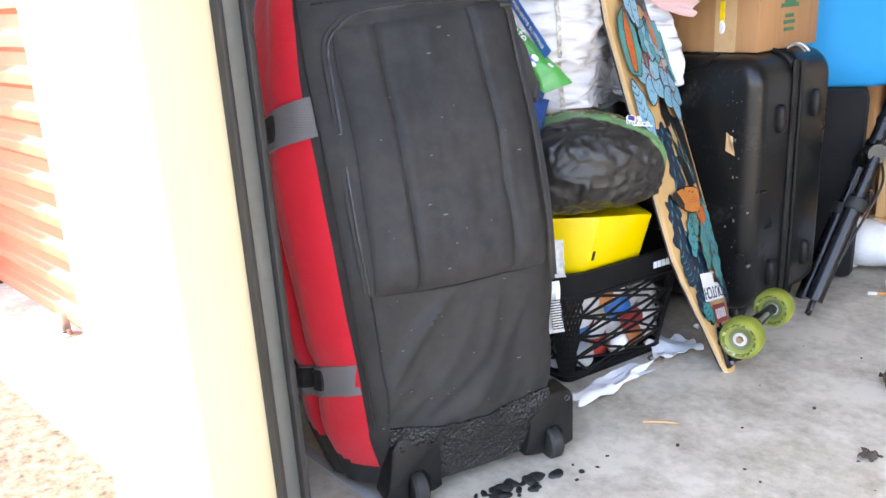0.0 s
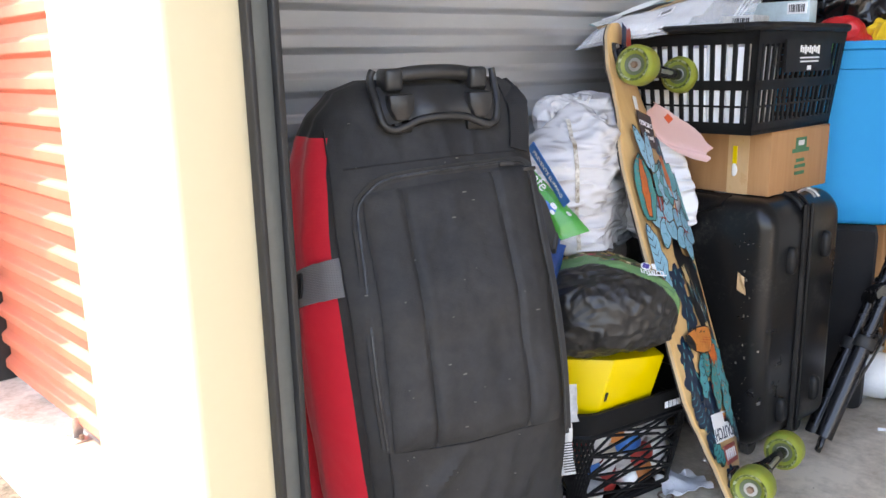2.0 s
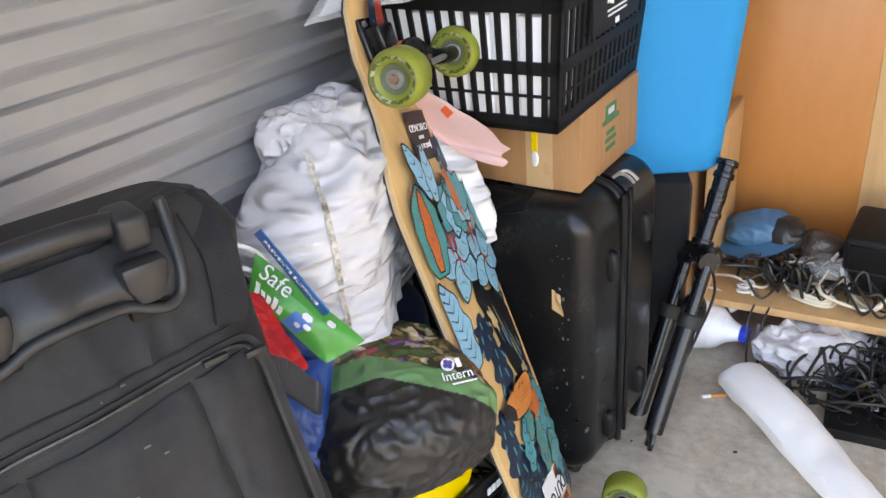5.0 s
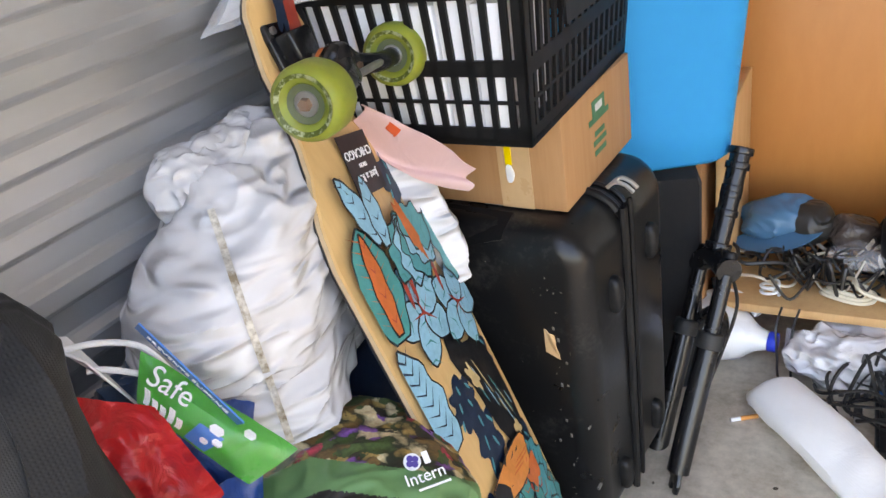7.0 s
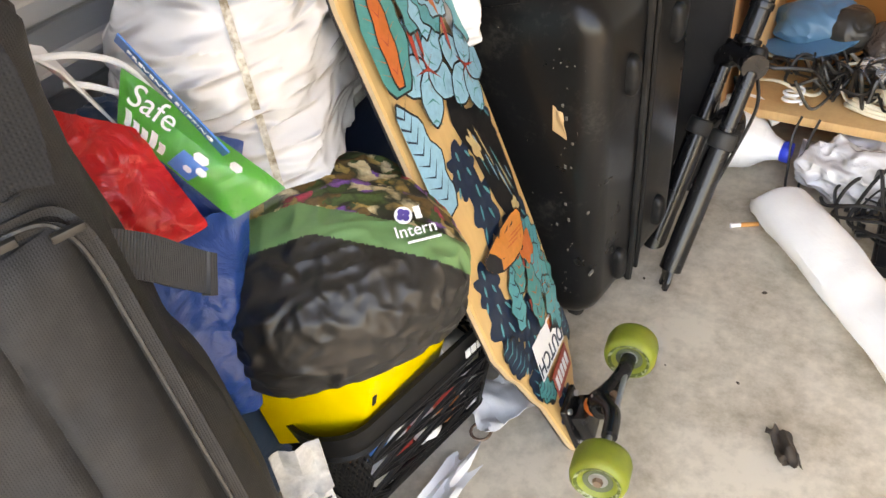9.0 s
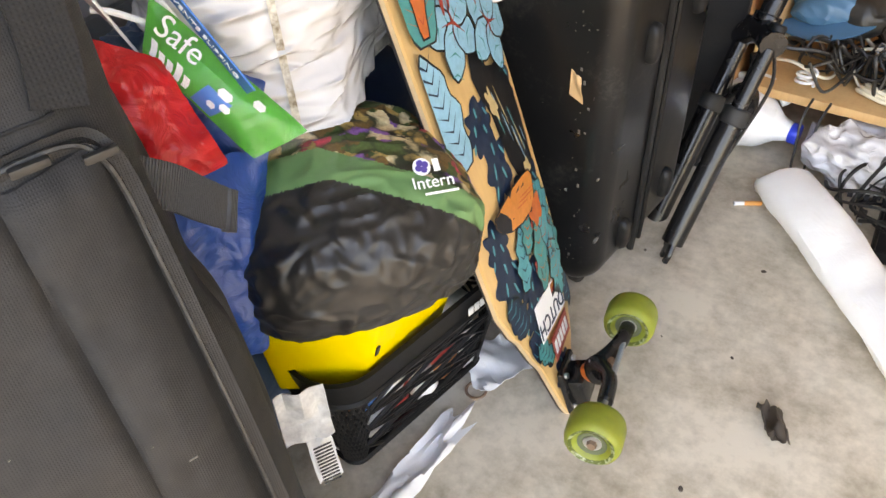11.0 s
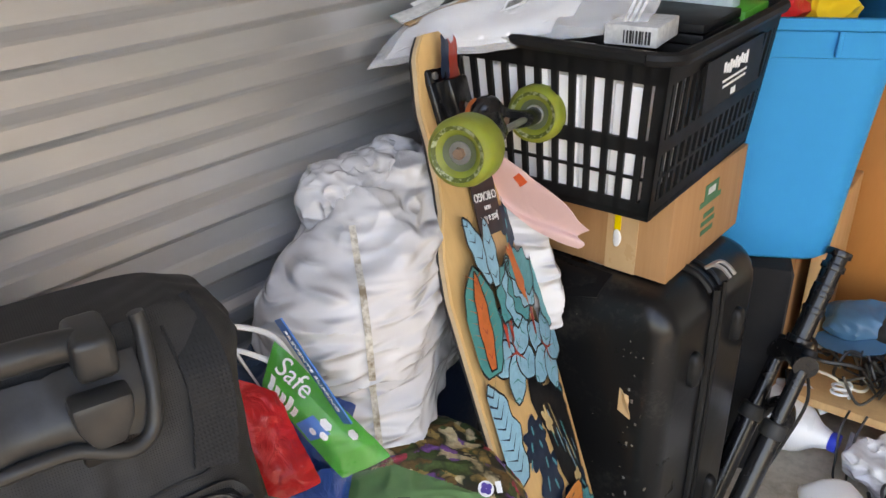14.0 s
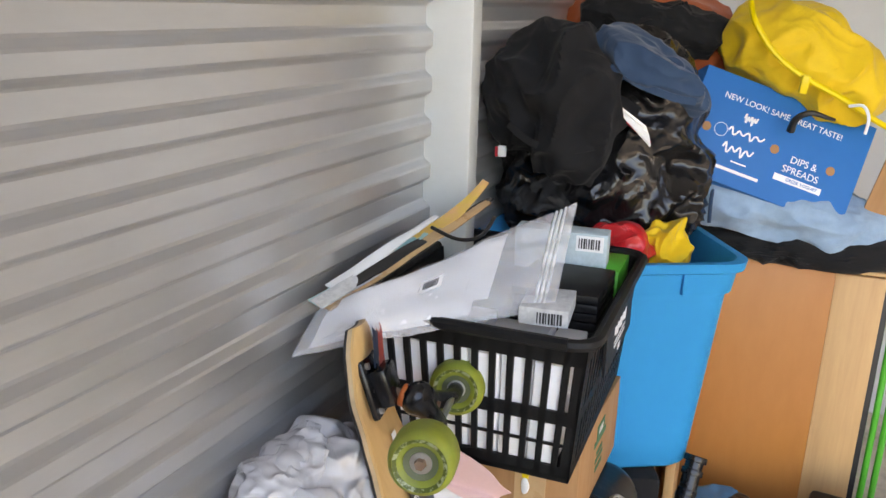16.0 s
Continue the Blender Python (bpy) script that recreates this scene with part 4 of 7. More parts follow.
    for x, z, ln, wd, tn, ink, vein in ((0.020, 0.150, 0.075, 0.020, -35, "navy", "sea"), (-0.020, 0.210, 0.070, 0.020, 25, "navy", "sea"), (0.030, 0.262, 0.080, 0.018, -18, "sea", "navy"), (0.135, 0.215, 0.080, 0.020, -10, "teal", "red"), (0.125, 0.290, 0.075, 0.022, 25, "sea", "navy"), (0.060, 0.285, 0.060, 0.016, -30, "teal", "orange"), (0.140, 0.140, 0.060, 0.016, 10, "navy", "sea"), (0.020, 0.120, 0.050, 0.014, 30, "teal", "navy")):
        leaf(x, z, ln, wd, tn, ink, vein, 5, 0.25, x * 60)
    for x, z, rx, rz, sd in ((0.088, 0.268, 0.016, 0.020, 51), (0.120, 0.245, 0.012, 0.016, 52), (0.060, 0.225, 0.010, 0.016, 53)):
        print_shape("printed_patch", blobby(x, z, rx, rz, 10, sd, 6, 0.5), "red")
    leaf(0.105, 0.255, 0.11, 0.026, 15, "sea", "red", 6, 0.25, 2)
    leaf(0.075, 0.235, 0.09, 0.020, -12, "teal", "orange", 5, 0.2, 3)
    leaf(0.118, 0.190, 0.09, 0.024, 8, "sea", "orange", 5, 0.25, 4)
    print_shape("printed_patch", blobby(0.098, 0.292, 0.022, 0.020, 0, 31, 5), "orange")
    beak = [(0.116, 0.330), (0.104, 0.308), (0.083, 0.299), (0.050, 0.302), (0.020, 0.310), (-0.004, 0.322), (-0.014, 0.336), (-0.010, 0.344), (0.012, 0.347), (0.050, 0.349), (0.090, 0.345), (0.110, 0.340)]
    print_shape("printed_outline", [(0.052 + (x - 0.052) * 1.04, 0.326 + (z - 0.326) * 1.10) for x, z in beak], "black")
    print_shape("printed_beak", beak, "amber")
    for i in range(5):
        print_shape("printed_stroke", blobby(0.065 + 0.008 * i, 0.322 + 0.003 * (i % 3 - 1), 0.0012, 0.020, 78, i, 2, 0.1, 10), "orange")
    print_shape("printed_tip", [(-0.014, 0.336), (-0.004, 0.322), (0.018, 0.311), (0.024, 0.322), (0.016, 0.334), (0.004, 0.345), (-0.010, 0.344)], "black")
    leaf(-0.036, 0.490, 0.135, 0.026, 8, "pale", "navy", 8, 0.18, 5)
    flower(0.032, 0.562, 0.058, 10)
    flower(0.118, 0.530, 0.056, 40)
    for x0, z0 in ((0.02, 0.60), (0.035, 0.602), (0.10, 0.585)):
        print_shape("printed_stroke", blobby(x0, z0, 0.004, 0.028, -8, x0 * 50, 2, 0.1, 12), "red")
    leaf(-0.022, 0.625, 0.125, 0.036, -8, "teal", "orange", 8, 0.08, 6)
    leaf(-0.022, 0.625, 0.112, 0.012, -8, "orange", "red", 4, 0.1, 7)
    for a in (-50, -25, 0, 25, 50):
        t = radians(a + 185)
        leaf(0.075 - math.sin(t) * 0.036, 0.660 + math.cos(t) * 0.036, 0.082, 0.026, a + 185, "pale" if a % 50 else "sea", "teal", 4, 0.2, a)
    print_shape("printed_patch", blobby(0.085, 0.645, 0.010, 0.040, 10, 41, 5, 0.3), "orange")
    leaf(0.005, 0.700, 0.085, 0.014, 14, "pale", "navy", 4, 0.1, 8)
    leaf(0.030, 0.690, 0.080, 0.013, -8, "pale", "navy", 4, 0.1, 9)
    leaf(0.145, 0.60, 0.10, 0.020, 5, "sea", "teal", 5, 0.2, 10)
    print_shape("printed_patch", blobby(0.060, 0.905, 0.016, 0.030, 0, 42, 4, 0.4), "red")
    print_shape("printed_patch", blobby(0.040, 0.915, 0.010, 0.022, 0, 43, 4, 0.4), "navy")

    # stickers
    def plate(nm, x, z, w, hgt, turn, mat):
        ob = part(nm, block(-w / 2, w / 2, -0.0004, 0.0004, -hgt / 2, hgt / 2), mat, lb, smooth=False)
        u = (x - CX) / (broad(z) if x > CX else half(z))
        ob.matrix_local = pose(x, drop(z) + 0.006 * u * u - 0.0035, z, 0, turn, math.degrees(math.atan(0.012 * u / half(z))))
        return ob
    st = plate("sticker", 0.072, 0.157, 0.108, 0.052, 8, M_WHITE)
    words("DUTCH", 0.031, inks["navy"], st, pose(-0.002, -0.0009, -0.010, 0, 180, 0))
    for i, c in enumerate(("black", "red", "amber")):
        part("printed_bar", block(0.014, 0.048, -0.0010, -0.0005, 0.006 + 0.0055 * i, 0.0115 + 0.0055 * i), inks[c], st, smooth=False)
    st = plate("sticker", 0.078, 0.104, 0.084, 0.034, 8, inks["red"])
    for i in range(5):
        part("printed_bar", block(-0.036 + 0.0148 * i, -0.0260 + 0.0148 * i, -0.0010, -0.0005, -0.009, 0.009), M_WHITE, st, smooth=False)
    st = plate("sticker", 0.074, 0.736, 0.072, 0.070, 8, inks["black"])
    words("CHICAGO", 0.0145, M_WHITE, st, pose(0, -0.0009, 0.012, 0, 180, 0))
    words("FROM", 0.007, M_WHITE, st, pose(0, -0.0009, -0.002, 0, 180, 0))
    words("Just a Kid", 0.0135, M_WHITE, st, pose(0, -0.0009, -0.016, 0, 180, 0))
    plate("sticker", 0.066, 0.792, 0.018, 0.026, 5, M_WHITE)

    # trucks with two wheels each
    for z, foot, sgn in ((0.088, 0.046, -1), (0.824, 0.872, 1)):
        base_y = drop(foot)
        tk = part("truck", block(CX - 0.028, CX + 0.028, base_y - 0.009, base_y, foot - 0.036, foot + 0.036, 0.004), M_FORK, lb, "black steel truck")
        part("truck_block", outline([(CX - 0.020, foot - 0.026), (CX - 0.024, foot + 0.020), (CX + 0.024, foot + 0.020), (CX + 0.020, foot - 0.026)], 0.022, 0.004), M_FORK, tk).location = (0, base_y - 0.030, 0)
        part("hanger", tube([(CX - 0.078, base_y - 0.080, z), (CX - 0.04, base_y - 0.077, z), (CX - 0.012, base_y - 0.060, z + sgn * 0.010), (CX, base_y - 0.052, z + sgn * 0.018), (CX + 0.012, base_y - 0.060, z + sgn * 0.010), (CX + 0.04, base_y - 0.077, z), (CX + 0.078, base_y - 0.080, z)], lambda t: 0.010 + 0.012 * math.exp(-((t - 0.5) / 0.16) ** 2), 14), M_FORK, tk)
        part("kingpin", tube([(CX, base_y - 0.004, foot), (CX, base_y - 0.072, z + sgn * 0.004)], 0.006, 8), M_RUST, tk)
        bush = part("bushing", cyl(0.0135, 0.0135, -0.010, 0.010, 18, 0.003), inks["orange"], tk, "orange urethane bushing")
        bush.matrix_local = frame_of((CX, base_y - 0.040, (foot + z) / 2), (1, 0, 0), (0, -0.80, 0.6 * -sgn))
        cup = part("washer", cyl(0.015, 0.015, -0.0015, 0.0015, 18), M_METAL, tk, "dull steel cup washer")
        cup.matrix_local = frame_of((CX, base_y - 0.050, (foot + z) / 2 - sgn * 0.008), (1, 0, 0), (0, -0.80, 0.6 * -sgn))
        part("axle", tube([(CX - 0.150, base_y - 0.080, z), (CX + 0.108, base_y - 0.080, z)], 0.004, 8), M_METAL, tk)
        for dx in (-0.018, 0.018):
            for dz in (-0.027, 0.027):
                b = part("bolt", cyl(0.004, 0.004, 0, 0.004, 8), M_METAL, tk)
                b.matrix_local = pose(CX + dx, base_y - 0.009, foot + dz, 90, 0, 0)
        for x0 in (-0.130, 0.080):
            wh = part("wheel", spin([(0.018, -0.016), (0.022, -0.020), (0.028, -0.0225), (0.0325, -0.019), (0.0345, -0.012), (0.0345, 0.012), (0.0325, 0.019), (0.028, 0.0225), (0.022, 0.020), (0.018, 0.016), (0.012, 0.015), (0.012, -0.015), (0.018, -0.016)], 40), M_URETHANE, lb, "translucent olive green wheel, worn")
            wh.matrix_local = pose(CX + x0, base_y - 0.080, z, 0, 90, 0)
            for s in (-1, 1):
                part("printed_ring", spin([(0.0235, s * 0.0207), (0.0275, s * 0.0228), (0.0275, s * 0.0232), (0.0235, s * 0.0211)], 32), M_RINGPRINT, wh)
                part("hub_face", spin([(0.0115, s * 0.0152), (0.0178, s * 0.0168), (0.0178, s * 0.0172), (0.0115, s * 0.0156)], 28), M_HUB, wh, "grey-green hub core")
                part("bearing", spin([(0.004, s * 0.0125), (0.004, s * 0.0165), (0.011, s * 0.0165), (0.0118, s * 0.015)], 24), M_METAL, wh, "dull steel bearing")
                part("axle_nut", spin([(0, s * 0.022), (0.0055, s * 0.022), (0.0065, s * 0.016)], 6), M_RUST, wh)


M_HUB = worn("hub_core", (0.10, 0.12, 0.06), (0.05, 0.06, 0.03), 0.5)
longboard()


# ---- hard suitcase ----
def suitcase():
    s = thing("suitcase", pose(-0.672, 1.487, 0, 0, 0, -7), "scuffed black hard-shell suitcase standing upright on the floor", "suitcase")
    W, Z0, Z1 = 0.37, 0.03, 0.546

    def shell(y0, y1):
        bm = block(-W, 0, y0, y1, Z0, Z1)
        side = [e for e in bm.edges if abs(e.verts[0].co.y - e.verts[1].co.y) > 0.05]
        bmesh.ops.bevel(bm, geom=side, offset=0.055, segments=6, profile=0.5, affect="EDGES")
        outer = y0 if y0 < 0.1 else y1
        rim = [e for e in bm.edges if all(abs(v.co.y - outer) < 1e-5 for v in e.verts)]
        bmesh.ops.bevel(bm, geom=rim, offset=0.034, segments=5, profile=0.5, affect="EDGES")
        return bm
    f = part("shell", shell(0.0, 0.125), M_SHELL, s, "glossy scuffed black shell")
    part("shell", shell(0.150, 0.275), M_SHELL, s, "glossy scuffed black shell")
    bz = block(-W + 0.004, -0.004, 0.118, 0.158, Z0 + 0.004, Z1 - 0.004)
    bmesh.ops.bevel(bz, geom=[e for e in bz.edges if abs(e.verts[0].co.y - e.verts[1].co.y) > 0.02], offset=0.05, segments=6, profile=0.5, affect="EDGES")
    zb = part("zip_band", bz, M_BLACKCOTTON, s, "black zip tape round the shells")

    def loop(y, g):
        r = 0.05
        pts = []
        for cx, cz, a0 in ((-r, Z1 - r, 90), (-r, Z0 + r, 0), (-W + r, Z0 + r, -90), (-W + r, Z1 - r, 180)):
            for i in range(5):
                a = radians(a0 - 90 * i / 4)
                pts.append((cx + (r + g) * math.cos(a), y, cz + (r + g) * math.sin(a)))
        return pts + [pts[0]]
    for y in (0.128, 0.147):
        part("zip_ridge", tube(loop(y, 0.0), 0.004, 6, steps=2), M_PLASTIC, zb)
    part("shell_rim", tube(loop(0.118, 0.002), 0.006, 8, steps=2), M_PLASTIC, s)
    for dz in (0, 0.014):
        part("zip_pull", tube([(-0.022, 0.125, 0.553 + dz * 0), (-0.012, 0.128 + dz, 0.560), (0.0, 0.132 + dz, 0.556), (0.010, 0.134 + dz, 0.546)], 0.003, 6), M_METAL, zb, "pale metal zip pull")
    for y, z in ((0.075, 0.425), (0.200, 0.440), (0.075, 0.11), (0.200, 0.125)):
        ft = part("side_foot", blob((0.013, 0.012, 0.028), 3, 3.0, ()), M_PLASTIC, s, "rounded black plastic foot")
        ft.location = (0.002, y, z)
    for x in (-0.05, -W + 0.05):
        for y in (0.05, 0.225):
            w = part("wheel", spin([(0, -0.010), (0.016, -0.010), (0.019, -0.006), (0.019, 0.006), (0.016, 0.010), (0, 0.010)], 24), M_RUBBER, s)
            w.matrix_local = pose(x, y, 0.019, 0, 90, 0)
            part("wheel_fork", block(x - 0.014, x + 0.014, y - 0.014, y + 0.014, 0.022, 0.05, 0.004), M_PLASTIC, s)
    part("top_handle", tube([(-0.26, 0.065, 0.545), (-0.25, 0.062, 0.560), (-0.20, 0.060, 0.564), (-0.15, 0.060, 0.560), (-0.138, 0.062, 0.546)], 0.007, 10), M_PLASTIC, s)
    part("handle_clip", block(-0.165, -0.135, 0.048, 0.072, 0.546, 0.5625, 0.004), M_METAL, s, "pale metal handle clip")
    part("handle_recess", sheet(10, 10, lambda u, v: (-0.30 + 0.19 * u, 0.034 - 0.036 * math.sin(1.4 * v), 0.548 - 0.05 * v * (1 - 0.6 * abs(2 * u - 1))), 0.003), M_PLASTIC, s)
    rnd = random.Random(9)
    for i in range(60):
        y0 = -0.0005
        x, z = rnd.uniform(-0.30, -0.03), rnd.uniform(0.07, 0.50)
        if rnd.random() < 0.55:
            x = rnd.gauss(-0.040, 0.012)
        k = rnd.choice((0.0004, 0.0006, 0.0009, 0.0015))
        part("scuff", block(x - k, x + k, y0 + max(0, (x + 0.034)) * 0.5 - 0.0004, y0 + 0.003, z - k * rnd.uniform(0.5, 3), z + k), M_DUST, f, smooth=False)
    part("torn_label", sheet(8, 8, lambda u, v: (-0.064 + 0.020 * u * (1 - 0.3 * v), -0.0012 + 0.0015 * math.sin(9 * u * v), 0.367 + 0.036 * v - 0.008 * u), 0.001), M_TAPE, f, "torn tan sticker remnant")


suitcase()


# ---- cardboard box on the suitcase ----
def cardboard_box():
    b = thing("cardboard_box", pose(-0.708, 1.545, 0.549, 0, 0, -3.5), "small brown cardboard box on the black suitcase", "box")
    part("carton", block(-0.27, 0, 0, 0.243, 0, 0.124, 0.002), M_CARD, b)
    for x0, x1 in ((-0.27, -0.136), (-0.134, 0)):
        part("flap", block(x0, x1, 0, 0.243, 0.124, 0.127, 0.0008), M_CARD, b)
    part("tape_strip", block(-0.09, -0.045, -0.0008, 0.0, 0.0, 0.126), M_TAPE, b, "strip of brown tape", smooth=False)
    tag = part("paper_tag", block(-0.079, -0.070, -0.0022, -0.0008, 0.060, 0.096), M_YELLOW, b, "torn orange and white tag", smooth=False)
    part("tag_end", blob((0.006, 0.002, 0.013), 3, 2.2, ((60, 0.002),)), M_PAPER, tag).location = (-0.0745, -0.002, 0.048)
    green = colour("print_green", (0.05, 0.17, 0.08), 0.8)
    logo = part("printed_emblem", block(0.0, 0.0008, 0.085, 0.155, 0.078, 0.086), green, b, "dark green printed emblem", smooth=False)
    part("printed_emblem", block(0.0, 0.0008, 0.098, 0.142, 0.086, 0.108), green, b, smooth=False)
    part("printed_emblem", block(0.0, 0.0010, 0.108, 0.132, 0.092, 0.102), M_NEWS, b, smooth=False)
    for i, (w, zz) in enumerate(((0.034, 0.062), (0.045, 0.050), (0.040, 0.036))):
        part("printed_bar", block(0.0, 0.0008, 0.12 - w / 2, 0.12 + w / 2, zz - 0.0035, zz + 0.0035), green, b, smooth=False)


cardboard_box()


# ---- shopping crate with its contents ----
def shopping_basket():
    H, X, Y = 0.195, 0.30, 0.385
    c = thing("shopping_basket", pose(-0.690, 1.430, 0.676, 0, 0, -1), "black plastic shopping basket full of boxes and papers", "basket")

    def taper(bm):
        for v in bm.verts:
            k = 1 - 0.11 * (1 - v.co.z / H)
            v.co.x = -X / 2 + (v.co.x + X / 2) * k
            v.co.y = Y / 2 + (v.co.y - Y / 2) * k
        return bm
    part("floor_tray", taper(block(-X, 0, 0, Y, 0, 0.012, 0.003)), M_CRATE, c)
    for k, (x0, x1, y0, y1) in enumerate(((-X, 0, 0, 0.0045), (-X, 0, Y - 0.0045, Y), (-0.0045, 0, 0, Y), (-X, -X + 0.0045, 0, Y))):
        bm = bmesh.new()
        for z0, z1 in ((0.0, 0.022), (0.082, 0.100), (0.165, 0.195)):
            block(x0, x1, y0, y1, z0, z1, 0.0, bm=bm)
        long = X if k < 2 else Y
        n = int(long / 0.0225)
        for i in range(n + 1):
            a = i * long / n
            w = 0.0042 if i not in (0, n) else 0.014
            if k < 2:
                block(max(-X, -X + a - w), min(0, -X + a + w), y0, y1, 0, H, 0.0, bm=bm)
            else:
                block(x0, x1, max(0, a - w), min(Y, a + w), 0, H, 0.0, bm=bm)
        # a fine rail halfway up the low slots
        block(x0, x1, y0 + 0.001, y1 - 0.001, 0.050, 0.054, 0.0, bm=bm)
        part("side_lattice", taper(bm), M_CRATE, c, smooth=False)
    ring = [(x, y) for x, y in rounded_ring(-X - 0.006, 0.006, -0.006, Y + 0.006, 0.03)]
    part("rim", tube([(x, y, H) for x, y in ring] + [(*ring[0], H)], 0.008, 8, steps=1), M_CRATE, c, "thick rolled black rim")
    lab = part("printed_panel", block(0.0005, 0.004, 0.10, 0.30, 0.112, 0.172), M_CRATE, c, "panel with white print", smooth=False)
    for i in range(9):
        part("printed_bar", block(0.004, 0.0046, 0.157 + 0.0098 * i, 0.164 + 0.0098 * i, 0.149 - 0.002 * (i % 3), 0.161 - 0.003 * (i % 2)), M_WHITE, lab, smooth=False)
    for i, (w, hh, zz) in enumerate(((0.085, 0.0028, 0.138), (0.080, 0.0028, 0.131), (0.016, 0.008, 0.119))):
        part("printed_bar", block(0.004, 0.0046, 0.20 - w / 2, 0.20 + w / 2, zz - hh / 2, zz + hh / 2), M_WHITE, lab, smooth=False)
    m0 = c.matrix_world
    # contents
    for i in range(6):
        x = -0.024 - 0.042 * i
        single("paper_pad", taper(block(x - 0.039, x, 0.0055, 0.13, 0.016, 0.160 + 0.01 * (i % 2), 0.002)), M_WHITE, "stack of white paper seen through the basket slots", "paper", group="paper in the basket", m=m0)
    for i in range(7):
        z = 0.12 + 0.0125 * i
        st = single("disc_case", block(-0.135 + 0.002 * (i % 3), -0.018, 0.135, 0.262, z, z + 0.011, 0.0015), M_PLASTIC if i % 3 else M_CRATE, "black plastic disc case lying in a stack", "disc case", group="disc cases", m=m0)
    t = thing("boxed_set", m0 @ pose(-0.09, 0.085, 0.195, 0, 0, 6), "worn white box with a barcode label", "box")
    part("sleeve", block(-0.010, 0.050, -0.05, 0.03, 0.0, 0.022, 0.001), M_NEWS, t)
    for i in range(9):
        part("barcode_bar", block(0.012 + 0.0035 * i, 0.0135 + 0.0035 * i + 0.0006 * (i % 3), -0.0508, -0.050, 0.003, 0.017), M_BLACKINK, t, smooth=False)
    t = thing("boxed_set", m0 @ pose(-0.11, 0.27, 0.19, 0, 0, 4), "pale blue box with a white barcode label", "box")
    part("sleeve", block(-0.06, 0.075, 0.0, 0.04, 0.0, 0.060, 0.001), colour("pale_blue_print", (0.50, 0.62, 0.66), 0.6), t)
    part("label", block(0.030, 0.070, -0.0008, 0, 0.034, 0.057), M_WHITE, t, smooth=False)
    for i in range(9):
        part("barcode_bar", block(0.034 + 0.0035 * i, 0.0355 + 0.0035 * i + 0.0006 * (i % 3), -0.0014, -0.0008, 0.038, 0.053), M_BLACKINK, t, smooth=False)
    single("book", block(-0.075, -0.015, 0.27, 0.365, 0.12, 0.20, 0.001), M_GREENPLASTIC, "green covered book in the basket", "book", m=m0)
    single("magazine", block(-0.28, -0.14, 0.14, 0.36, 0.02, 0.185, 0.003), M_BLACKINK, "dark boxes filling the basket", "box", m=m0)


shopping_basket()


